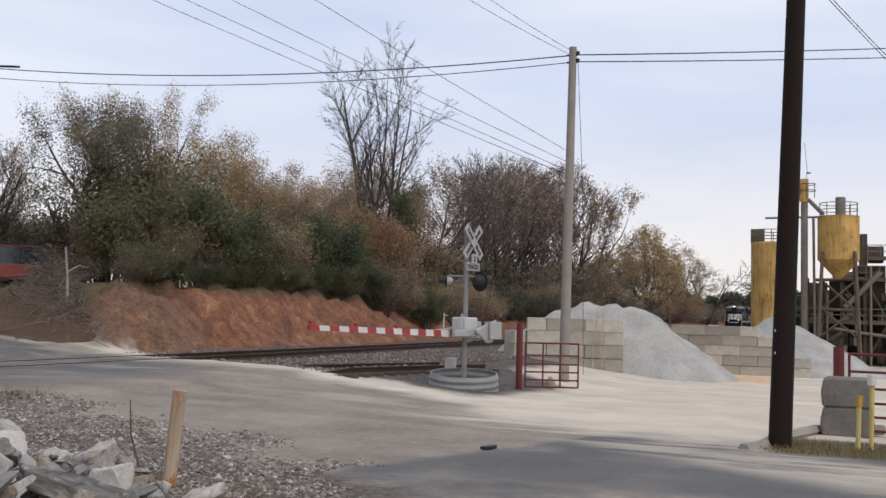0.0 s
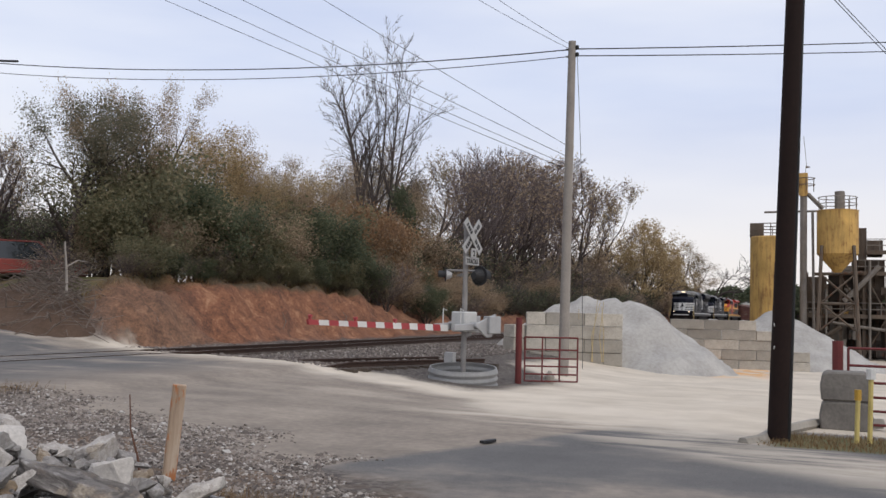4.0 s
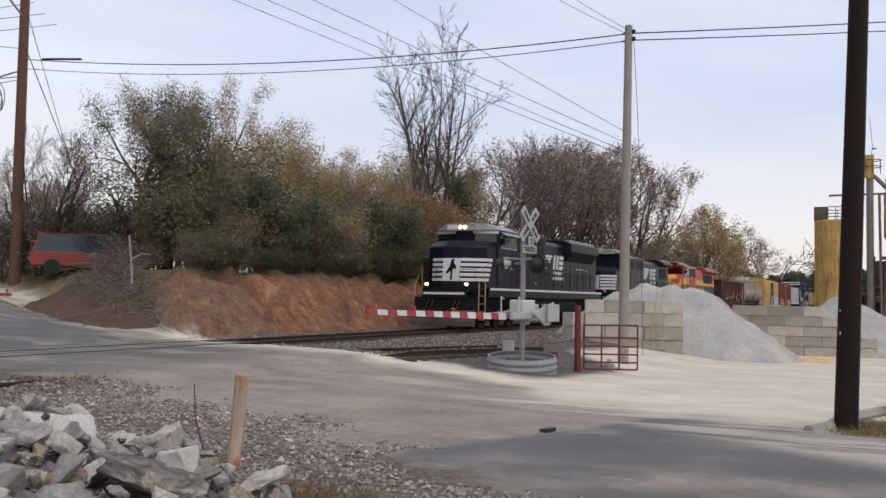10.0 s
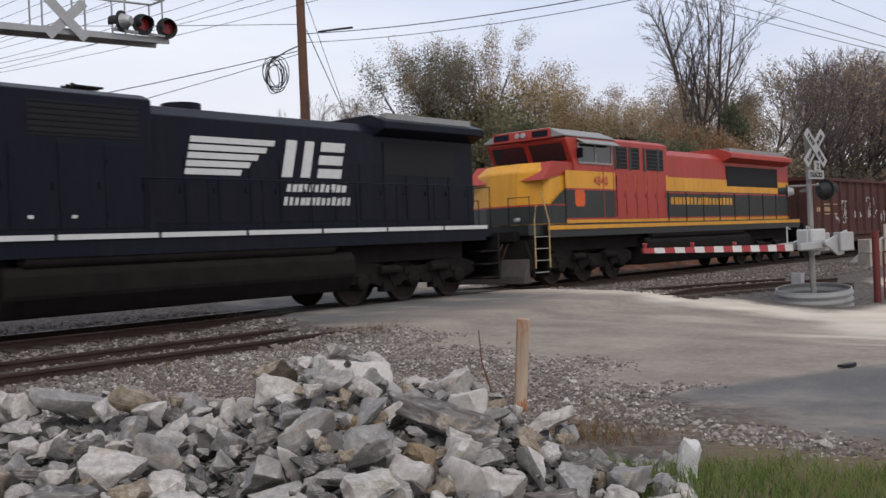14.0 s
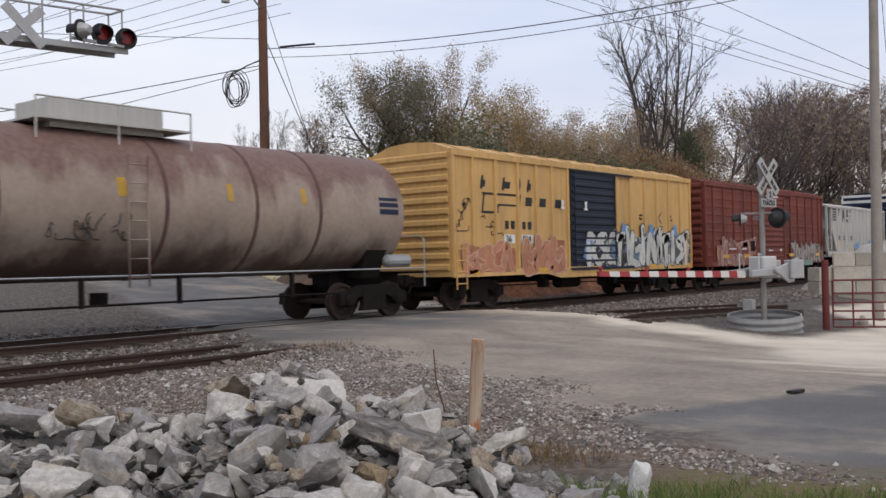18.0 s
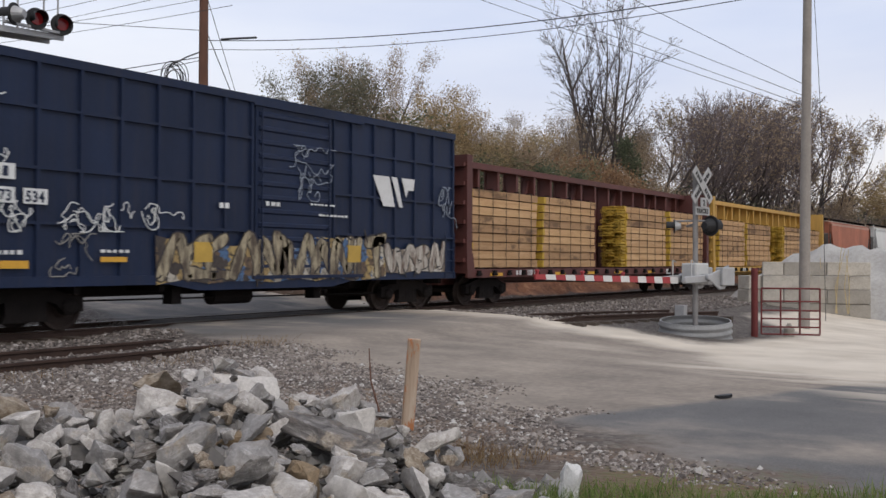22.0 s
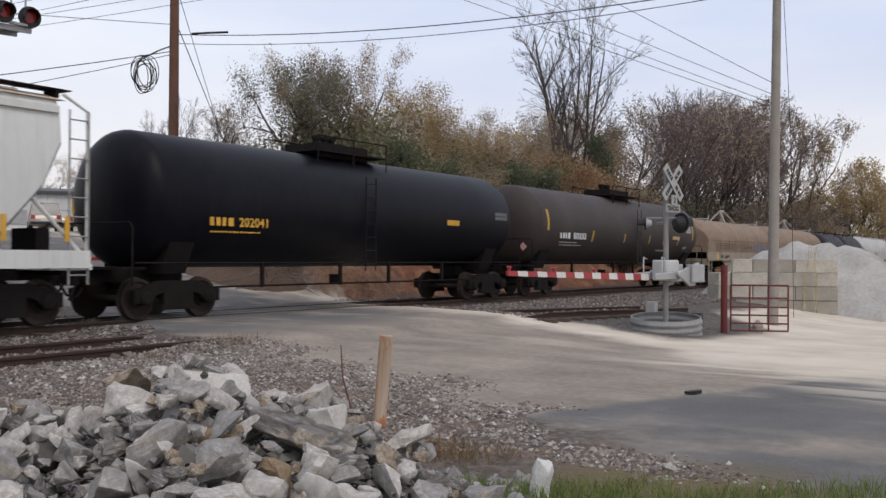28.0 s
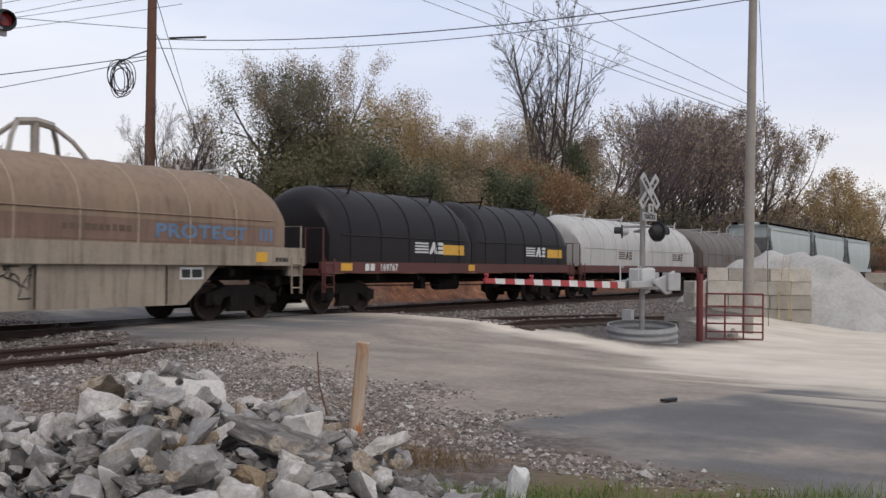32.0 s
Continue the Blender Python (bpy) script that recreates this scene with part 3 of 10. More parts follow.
def mural(name, *cols):
    """Overlapping sprayed shards of several colours."""
    m = Mat(name, 0.7, 0.0, 0.25)
    warp = m.t.nodes.new("ShaderNodeTexNoise")
    warp.inputs["Scale"].default_value, warp.inputs["Detail"].default_value = 1.6, 3
    m.put(warp.inputs["Vector"], m.c.outputs["Object"])
    mixed = m.t.nodes.new("ShaderNodeMixRGB")
    mixed.inputs[0].default_value = 0.55
    m.put(mixed.inputs[1], m.c.outputs["Object"]), m.put(mixed.inputs[2], warp.outputs["Color"])
    n = m.t.nodes.new("ShaderNodeTexVoronoi")
    n.inputs["Scale"].default_value = 5.5
    m.put(n.inputs["Vector"], mixed.outputs[0])
    bw = m.t.nodes.new("ShaderNodeRGBToBW")
    m.put(bw.inputs[0], n.outputs["Color"])
    ramp = m.ramp(bw.outputs[0], *[(0.18 + 0.64 * i / len(cols), c) for i, c in enumerate(cols)])
    ramp.node.color_ramp.interpolation = "CONSTANT"
    m.colour(m.mix(m.step(m.noise(9, 5, 0.7), 0.45, 0.65), ramp, tint(cols[0], 0.6)))
    return m.m


def faded(name, c, under, wear=0.5):
    """Old spray paint: blotched, run and rubbed through to the car's own paint."""
    m = Mat(name, 0.75, 0.0, 0.25)
    col = m.ramp(m.math("ADD", m.math("MULTIPLY", m.noise(1.6, 5, 0.6), 0.6), m.math("MULTIPLY", m.noise(11, 4), 0.4)), (0.3, tint(c, 0.62)), (0.7, tint(c, 1.18)))
    runs = m.noise(2.6, 6, 0.68, (2.2, 2.2, 0.5))
    m.colour(m.mix(m.math("MULTIPLY", m.step(runs, 0.62 - 0.28 * wear, 0.80 - 0.22 * wear), 0.9), col, under))
    return m.m


STROKES = (((0, 0), (0.1, 1), (0.9, 0.85), (0.55, 0.5), (1, 0.1)), ((0.1, 1), (0, 0.1), (0.9, 0), (0.95, 0.5), (0.5, 0.45)), ((0, 0), (0.15, 0.95), (0.8, 0.1), (1, 1)), ((0, 0), (0.5, 1), (1, 0)), ((0.9, 0.9), (0.1, 0.8), (0.85, 0.35), (0.1, 0.0)),
           ((0.5, 0), (0.45, 1.1)), ((0, 1), (0.3, 0.05), (0.6, 0.8), (0.95, 0)), ((0.9, 1), (0.1, 0.6), (0.15, 0.1), (0.95, 0)), ((0, 0.9), (1, 1), (0.5, 0.95), (0.5, -0.05)))


def curve(pts, n=7):
    """A smooth line through the points."""
    p = [Vector((a, b)) for a, b in pts]
    p = [p[0] * 2 - p[1]] + p + [p[-1] * 2 - p[-2]]
    out = []
    for i in range(1, len(p) - 2):
        for k in range(n):
            t = k / n
            out.append(0.5 * (2 * p[i] + (p[i + 1] - p[i - 1]) * t + (2 * p[i - 1] - 5 * p[i] + 4 * p[i + 1] - p[i + 2]) * t * t + (3 * p[i] - p[i - 1] - 3 * p[i + 1] + p[i + 2]) * t ** 3))
    return out + [p[-2]]


def stroke(bm, pts, half, y0, dy):
    """A sprayed band along a smooth line, round at both ends, swelling and thinning."""
    line = curve(pts)
    n = len(line)
    rows = []
    for i, p in enumerate(line):
        d = (line[min(n - 1, i + 1)] - line[max(0, i - 1)]).normalized()
        s = Vector((-d.y, d.x)) * half * (1.0 + 0.22 * math.sin(i * 0.9))
        rows.append([bm.verts.new((q.x, y0 - e, q.y)) for q in (p + s, p - s) for e in (dy, 0.0)])
    for a, b in zip(rows, rows[1:]):
        bm.faces.new((a[0], b[0], b[2], a[2])), bm.faces.new((a[1], b[1], b[0], a[0])), bm.faces.new((a[2], b[2], b[3], a[3]))
    for i, way in ((0, -1), (n - 1, 1)):
        p, d = line[i], (line[min(n - 1, i + 1)] - line[max(0, i - 1)]).normalized() * way
        s = Vector((-d.y, d.x))
        arc = [p + (s * math.cos(t) + d * math.sin(t)) * half for t in np.linspace(0, math.pi, 7)]
        bm.faces.new([bm.verts.new((q.x, y0 - dy - 0.0003, q.y)) for q in arc])


def scrawl(car, x0, x1, z0, z1, n, seed, y=-1.5, fill=None, edge=None, glow=None, fat=1.0):
    """Sprayed wild letters: a cloudy ground, dark outlines and pale fills."""
    r = random.Random(seed)
    w, h = (x1 - x0) / n, z1 - z0
    ground_mat = glow or edge or fill
    bm = bmnew()
    top, low = [], []
    for i in range(n + 1):
        x = x0 - 0.1 * w + (x1 - x0 + 0.2 * w) * i / n
        low.append((x, z0 + r.uniform(-0.05, 0.06) * h))
        top.append((x + r.uniform(-0.1, 0.1) * w, z1 - r.uniform(0.05, 0.34) * h))
    prism(bm, [tuple(q) for q in low + curve(top[::-1], 4)], y, y - 0.003, "y")
    base = part("graffiti", bm, ground_mat, car)
    for i in range(n):
        sx, sz, slant = w * r.uniform(0.75, 1.15), h * r.uniform(0.76, 1.0), r.uniform(-0.12, 0.25)
        ox, oz = x0 + i * w + r.uniform(-0.1, 0.1) * w, z0 + r.uniform(0.0, 0.06) * h
        pts = [(ox + px * sx + pz * slant * w, oz + (pz * 0.80 + 0.10) * sz) for px, pz in r.choice(STROKES)]
        half = min(0.17 * w, 0.12 * h) * fat * r.uniform(0.9, 1.15)
        if edge and edge != ground_mat:
            bm = bmnew()
            stroke(bm, pts, half + max(0.025, half * 0.30), y, 0.0045 + 0.0003 * (i % 3))
            part("letter_outline", bm, edge, base)
        if fill and fill != ground_mat:
            bm = bmnew()
            stroke(bm, pts, half, y, 0.009 + 0.0003 * (i % 3))
            part("letter", bm, fill, base)
            bm = bmnew()
            a = pts[r.randrange(len(pts))]
            stroke(bm, [a, (a[0] + r.uniform(-0.3, 0.3) * w, a[1] + r.uniform(-0.3, 0.3) * h)], half * 0.18, y, 0.013)
            part("letter_detail", bm, edge or fill, base)


def tags(car, x0, x1, z0, z1, n, seed, mat, y=-1.5, size=0.35):
    """Thin sprayed tags: loops of line."""
    r, bm = random.Random(seed), bmnew()
    for i in range(n):
        cx, cz = r.uniform(x0, x1), r.uniform(z0, z1)
        pts, p = [], Vector((cx, y - 0.006, cz))
        a = r.uniform(0, 6)
        for j in range(r.randint(7, 13)):
            pts.append(p.copy())
            a += r.uniform(-1.9, 1.9)
            p = p + Vector((math.cos(a) * 0.7 + 0.28, 0, math.sin(a))) * size * 0.42
            p.z = min(max(p.z, z0 - 0.1), z1 + 0.1)
        tube(bm, [(q.x, y - 0.006, q.y) for q in curve([(k.x, k.z) for k in pts], 4)], 0.012, 4)
    part("graffiti", bm, mat, car)


def rail_bar(car, pts, mat, r=0.018, name="handrail"):
    bm = bmnew()
    tube(bm, pts, r, 6)
    return part(name, bm, mat, car)


def ladder(car, x0, x1, z0, z1, n, mat, y=-1.56):
    bm = bmnew()
    for x in (x0, x1):
        tube(bm, [(x, y, z0), (x, y, z1)], 0.02, 5)
    for i in range(n):
        z = z0 + (z1 - z0) * (i + 0.5) / n
        tube(bm, [(x0, y, z), (x1, y, z)], 0.016, 5)
    return part("ladder", bm, mat, car)


# ---- the engines ----
def engine(name, label, L, body, roofc, stripe, cabx, hood, flare, tankx, trucks, nose_z=3.75, lights=False, lines=None, ahead=0.0, tail=0.55, wing=False, swept=False):
    """A six-axle road engine. cabx: windscreen foot, roof front, cab rear; hood: (cabinet end, its top, hood top); flare: radiator from, to."""
    e = thing(name, label, "locomotive", group="engines of the train")
    xw, xr, xc = cabx
    bm = bmnew()                                                     # underframe and walkway
    box(bm, 1.0, L - 0.7, -1.5, 1.5, 1.42, 1.74)
    box(bm, 0.25, L - 0.2, -1.35, 1.35, 1.50, 1.80)
    box(bm, 1.0, L - 0.7, -1.53, 1.53, 1.74, 1.80)
    part("underframe", bm, body if stripe is None else BLACK, e)
    bm = bmnew()                                                     # centre sill and the gear hung on it
    box(bm, 1.2, L - 1.2, -0.75, 0.75, 0.88, 1.45)
    box(bm, 1.3, L - 1.3, -1.15, -1.05, 1.0, 1.43)
    part("centre_sill", bm, UNDER, e)
    bm = bmnew()                                                     # pilot with plough
    q = ahead
    prism(bm, [(-1.48, 0.50), (1.48, 0.50), (1.48, 0.75), (1.3, 1.35), (-1.3, 1.35), (-1.48, 0.75)], 0.10 - q, 0.24 - q, "x")
    box(bm, 0.0 - q, 0.3, -1.0, 1.0, 1.35, 1.62)
    box(bm, 0.3 - q, 1.05, -1.0, 1.0, 1.45, 1.80)
    front = part("pilot", bm, UNDER, e)
    bm = bmnew()
    prism(bm, [(0.10 - q, 0.85), (-0.18 - q, 0.35), (-0.20 - q, 0.14), (0.10 - q, 0.14)], -1.46, 1.46, "y")
    part("plough", bm, PLOUGH, front, "scuffed grey snow plough", bevel=0.02)
    for y, d in ((-0.75, 0.25), (-0.55, 0.3), (0.5, 0.3), (0.72, 0.25)):
        bm = bmnew()
        tube(bm, [(0.06 - q, y, 1.28), (-0.10 - q, y, 1.1), (-0.12 - q, y + d * 0.4, 0.85), (0.02 - q, y + d, 0.8)], 0.025, 6)
        part("air_hose", bm, RAIL, front)
    for s in (-1, 1):                                                # steps
        y0, y1 = (s * 1.5, s * 0.95)
        for z in (0.42, 0.76, 1.10, 1.44):
            put("step", kept(f"tread{s}", lambda bm: box(bm, 0.28, 0.98, min(y0, y1), max(y0, y1), 0, 0.035)), UNDER, e, -q, 0, z)
        bm = bmnew()
        box(bm, 0.98, 1.04, min(y0, y1), max(y0, y1), 0.30, 1.74)
        box(bm, 0.22, 0.28, min(y0, y1), max(y0, y1), 0.30, 1.4)
        put("step_well", finish("step_well", bm), UNDER, e, -q)
        for z in (0.42, 0.76, 1.10, 1.44):
            put("step_edge", kept(f"nosing{s}", lambda bm: box(bm, 0.30, 0.96, s * 1.51 - 0.01, s * 1.51 + 0.01, 0, 0.025)), DULL, e, -q, 0, z)
        for x, top in ((0.30 - q, 2.35), (1.02 - q, 2.75)):
            rail_bar(e, [(x, s * 1.52, 0.55), (x, s * 1.53, 1.9), (x + (0.22 if top < 2.5 else -0.22), s * 1.45, top)], RAILY, 0.022)
    bm = bmnew()                                                     # nose, bevelled at its corners
    nz = nose_z
    outline = [(0.75 - q, -0.55), (1.05 - q, -1.30), (1.15 - q, -1.42), (xw + 0.1, -1.46), (xw + 0.1, 1.46), (1.15 - q, 1.42), (1.05 - q, 1.30), (0.75 - q, 0.55)]
    if swept:                                                        # sides that draw in towards the nose door
        outline = [(0.75 - q, -0.45), (1.10 - q, -1.08), (1.30 - q, -1.43), (xw + 0.1, -1.46), (xw + 0.1, 1.46), (1.30 - q, 1.43), (1.10 - q, 1.08), (0.75 - q, 0.45)]
    low, high = [bm.verts.new((x, y, 1.80)) for x, y in outline], [bm.verts.new((x + (0.18 if x < 1.2 else 0), y * 0.98, nz - 0.28)) for x, y in outline]
    top = [bm.verts.new((x + (0.5 if x < 1.2 else 0), y * 0.88, nz)) for x, y in outline]
    for a, b in ((low, high), (high, top)):
        for i in range(8):
            bm.faces.new((a[i], a[(i + 1) % 8], b[(i + 1) % 8], b[i]))
    bm.faces.new(top)
    part("nose", bm, lines["nose"] if lines else body, e, bevel=0.03)
    cz = 4.42
    bm = bmnew()                                                     # cab: swept back at its corners, or with a flat sloped screen
    if swept:
        prism(bm, [(xr + 0.12, -0.45), (xw - 0.08, -1.5), (xc, -1.5), (xc, 1.5), (xw - 0.08, 1.5), (xr + 0.12, 0.45)], 1.80, cz, "z")
    else:
        prism(bm, [(xw, 1.80), (xw, nz - 0.05), (xr + 0.12, cz - 0.1), (xr + 0.12, cz), (xc, cz), (xc, 1.80)], -1.5, 1.5, "y")
    part("cab", bm, lines["cab"] if lines else body, e, bevel=0.03)
    bm = bmnew()                                                     # cab roof, chamfered
    if swept:
        rings = []
        for grow, z in ((0.0, cz), (0.0, cz + 0.05), (0.57, cz + 0.30)):
            y = 1.53 - grow
            front = min(0.62, y - 0.15)
            rings.append([bm.verts.new(v) for v in ((xr, -front, z), (xw - 0.14 - grow * 0.45, -y, z), (xc + 0.05, -y, z), (xc + 0.05, y, z), (xw - 0.14 - grow * 0.45, y, z), (xr, front, z))])
        bm.faces.new(rings[0]), bm.faces.new(rings[2])
        for ra, rb in zip(rings, rings[1:]):
            for i in range(6):
                bm.faces.new((ra[i], ra[(i + 1) % 6], rb[(i + 1) % 6], rb[i]))
    else:
        prism(bm, [(-1.52, cz), (-1.52, cz + 0.05), (-0.95, cz + 0.30), (0.95, cz + 0.30), (1.52, cz + 0.05), (1.52, cz)], xr, xc + 0.05, "x")
    part("cab_roof", bm, roofc, e, bevel=0.02)
    bw = 0.80 if swept else 1.05
    bm = bmnew()                                                     # brow with number boards
    box(bm, xr - 0.10, xr + 0.02, -bw, bw, cz - 0.02, cz + 0.27)
    brow = part("number_board", bm, lines["roof"] if lines else DULL, e)
    for y in (-bw + 0.33, bw - 0.33):
        bm = bmnew()
        box(bm, xr - 0.115, xr - 0.10, y - 0.28, y + 0.28, cz + 0.04, cz + 0.22)
        part("number_panel", bm, WHITE if not lines else BLACK, brow)
    for y in (-0.11, 0.11):
        bm = bmnew()
        lathe(bm, [(xr - 0.15, 0.07), (xr - 0.13, 0.085), (xr - 0.09, 0.09)], "x", (0, y, cz + 0.13), 14)
        part("headlight", bm, LAMP if lights else SILVER, e, "lit twin headlight" if lights else "")
    slope = (nz - 0.05, cz - 0.1)
    for y0, y1 in ((-1.32, -0.10), (0.10, 1.32)):                    # windscreens
        bm = bmnew()
        if swept:
            k = -1 if y0 < 0 else 1
            def at(f, z, d):
                return (xr + 0.12 + (xw - xr - 0.20) * f - d * 0.95, k * (0.45 + 1.05 * f + d * 0.35), z)
            ends = ((0.06, nz + 0.03), (0.92, nz - 0.02), (0.92, 4.27), (0.06, 4.27))
            v, w = [bm.verts.new(at(f, z, 0.012)) for f, z in ends], [bm.verts.new(at(f, z, -0.01)) for f, z in ends]
        else:
            def at(f, y, d=0.012):
                return (xw + (xr + 0.12 - xw) * f - d, y, slope[0] + (slope[1] - slope[0]) * f)
            ends = ((0.16, y0), (0.16, y1), (0.9, y1), (0.9, y0))
            v, w = [bm.verts.new(at(f, y)) for f, y in ends], [bm.verts.new(at(f, y, -0.01)) for f, y in ends]
        bm.faces.new(v)
        for i in range(4):
            bm.faces.new((v[i], v[(i + 1) % 4], w[(i + 1) % 4], w[i]))
        part("windscreen", bm, GLASS, e)
        if swept:                                                    # pale band over the screen
            bm = bmnew()
            v, w = ([bm.verts.new(at(f, z, d)) for f, z in ((-0.02, 4.28), (1.0, 4.28), (1.0, 4.43), (-0.02, 4.43))] for d in (0.016, -0.02))
            bm.faces.new(v), bm.faces.new(w)
            for i in range(4):
                bm.faces.new((v[i], v[(i + 1) % 4], w[(i + 1) % 4], w[i]))
            part("brow_panel", bm, WHITE, e)
    for s in (-1, 1):                                                # side windows with frame and sunshade
        x0 = xw + 0.22
        x1 = xc - 0.18
        bm = bmnew()
        for a, b, c, d in ((x0, x1, 3.62, 3.68), (x0, x1, 4.22, 4.28), (x0, x0 + 0.05, 3.68, 4.22), (x1 - 0.05, x1, 3.68, 4.22), ((x0 + x1) / 2 - 0.03, (x0 + x1) / 2 + 0.03, 3.68, 4.22)):
            box(bm, a, b, s * 1.5 - 0.03, s * 1.5 + 0.03, c, d)
        wf = part("side_window", bm, DULL, e)
        for a, b in ((x0 + 0.05, (x0 + x1) / 2 - 0.03), ((x0 + x1) / 2 + 0.03, x1 - 0.05)):
            bm = bmnew()
            box(bm, a, b, s * 1.5 - 0.012, s * 1.5 + 0.012, 3.68, 4.22)
            part("pane", bm, GLASS, wf)
        bm = bmnew()
        prism(bm, [(s * 1.50, 4.38), (s * 1.50, 4.35), (s * 1.78, 4.20), (s * 1.78, 4.23)], x0 - 0.05, x1 + 0.1, "x")
        part("sunshade", bm, DULL, e)
    hx, cab_top, hz = hood
    bm = bmnew()                                                     # electrical cabinet behind the cab
    prism(bm, [(-1.38, 1.80), (-1.38, cab_top - 0.12), (-1.1, cab_top), (1.1, cab_top), (1.38, cab_top - 0.12), (1.38, 1.80)], xc, hx, "x")
    part("cabinet", bm, lines["hood"] if lines else body, e, bevel=0.02)
    bm = bmnew()                                                     # long hood
    prism(bm, [(-1.02, 1.80), (-1.02, hz - 0.22), (-0.72, hz), (0.72, hz), (1.02, hz - 0.22), (1.02, 1.80)], hx, L - tail, "x")
    part("hood", bm, lines["hood"] if lines else body, e, bevel=0.02)
    n = max(4, int((L - 1.0 - hx) / 0.75))                           # hood doors
    for i in range(n):
        a = hx + 0.1 + i * (L - 0.9 - hx) / n
        put("hood_door", kept(f"door{L}{n}", lambda bm: (box(bm, 0, (L - 0.9 - hx) / n - 0.05, -1.035, -1.02, 2.0, 3.35), box(bm, (L - 0.9 - hx) / n - 0.13, (L - 0.9 - hx) / n - 0.10, -1.06, -1.03, 2.6, 2.72))), lines["door"] if lines else body, e, a)
    for i in range(5):                                               # cabinet doors with hinges and latches
        w = (hx - xc - 0.3) / 5
        door_mesh = kept(f"cabinet{w:.3f}", lambda bm: (box(bm, 0.02, w - 0.02, -1.395, -1.37, 1.92, 3.42), box(bm, 0.05, 0.08, -1.41, -1.39, 2.1, 2.2), box(bm, 0.05, 0.08, -1.41, -1.39, 3.1, 3.2), box(bm, w - 0.12, w - 0.08, -1.42, -1.39, 2.6, 2.75)))
        put("cabinet_door", door_mesh, lines["hood"] if lines else body, e, xc + 0.15 + i * w)
    bm = bmnew()                                                     # cab side door outline and grab irons
    for a, b, c_, d in ((xc - 0.72, xc - 0.69, 1.9, 3.55), (xc - 0.12, xc - 0.09, 1.9, 3.55), (xc - 0.72, xc - 0.09, 3.55, 3.58)):
        box(bm, a, b, -1.512, -1.498, c_, d)
    part("cab_door_frame", bm, lines["cab"] if lines else body, e)
    rail_bar(e, [(xc - 0.02, -1.56, 2.0), (xc - 0.02, -1.56, 3.3)], BLACK, 0.016, "grab_iron")
    bm = bmnew()                                                     # mirror and roof antenna
    box(bm, xw + 0.16, xw + 0.20, -1.72, -1.52, 3.78, 4.08)
    part("mirror", bm, BLACK, e)
    bm = bmnew()
    lathe(bm, [(4.70, 0.22), (4.80, 0.20), (4.86, 0.08)], "z", ((xr + xc) / 2, 0.2, 0), 12)
    part("antenna", bm, DULL, e)
    for a, b in ((xc + 0.35, xc + 1.0), (xc + 1.15, xc + 1.8), (xc + 2.3, hx - 0.3)):       # cabinet grilles
        if b > a:
            bm = bmnew()
            box(bm, a, b, -1.392, -1.37, 3.55, cab_top - 0.28)
            g = part("grille", bm, GRILLE, e)
            bm = bmnew()
            for k in range(6):
                z = 3.6 + k * (cab_top - 3.93) / 5
                box(bm, a, b, -1.402, -1.392, z, z + 0.02)
            part("louvre", bm, lines["door"] if lines else body, g)
    fa, fb = flare
    bm = bmnew()                                                     # flared radiator
    k0, k1 = (0.32, 0.16) if wing else (0.95, 0.42)
    prism(bm, [(-1.02, hz - k0), (-1.42, hz - k1), (-1.42, hz + 0.02), (-0.9, hz + 0.22), (0.9, hz + 0.22), (1.42, hz + 0.02), (1.42, hz - k1), (1.02, hz - k0)], fa, fb, "x")
    rad = part("radiator", bm, lines["roof"] if lines else body, e, bevel=0.02)
    bm = bmnew()
    if wing:
        box(bm, fa + 0.3, fb - 0.8, -1.045, -1.02, hz - 1.25, hz - 0.45)
    else:
        prism(bm, [(-1.06, hz - 0.92), (-1.405, hz - 0.47), (-1.42, hz - 0.47), (-1.08, hz - 0.94)], fa + 0.2, fb - 0.2, "x")
    part("radiator_screen", bm, GRILLE, rad)
    bm = bmnew()
    box(bm, fa + 0.3, fb - 0.3, -1.2, -0.95, hz + 0.10, hz + 0.25)
    part("radiator_roof", bm, DULL, rad)
    for x, r, h in ((hx + 1.6, 0.42, 0.22), (xc + 2.0, 0.5, 0.16)):
        bm = bmnew()
        lathe(bm, [(0, r), (h, r), (h, r * 0.8), (h - 0.05, r * 0.78)], "z", (x, 0, (hz if x > hx else cab_top) - 0.02), 16)
        part("fan", bm, BLACK, e)
    bm = bmnew()                                                     # air horn
    box(bm, hx - 0.75, hx - 0.55, -0.3, -0.1, cab_top, cab_top + 0.16)
    for k in (-0.06, 0.0, 0.06):
        lathe(bm, [(hx - 1.05, 0.06), (hx - 0.95, 0.03), (hx - 0.4, 0.025)], "x", (0, -0.2 + k * 3, cab_top + 0.2), 8)
    part("horn", bm, UNDER, e)
    a, b = tankx
    bm = bmnew()                                                     # fuel tank, with its air reservoirs above
    prism(bm, [(-1.35, 1.30), (-1.48, 1.15), (-1.48, 0.75), (-1.2, 0.38), (1.2, 0.38), (1.48, 0.75), (1.48, 1.15), (1.35, 1.30)], a, b, "x")
    part("fuel_tank", bm, UNDER, e, bevel=0.04)
    bm = bmnew()
    lathe(bm, [(a + 0.3, 0.05), (a + 0.4, 0.16), (b - 0.6, 0.16), (b - 0.5, 0.05)], "x", (0, -1.32, 1.38), 12)
    part("air_reservoir", bm, UNDER, e, smooth_shade=True)
    for x in trucks:
        engine_truck(e, x)
    coupler(e, 0.1 - q, -1), coupler(e, L - 0.1, 1)
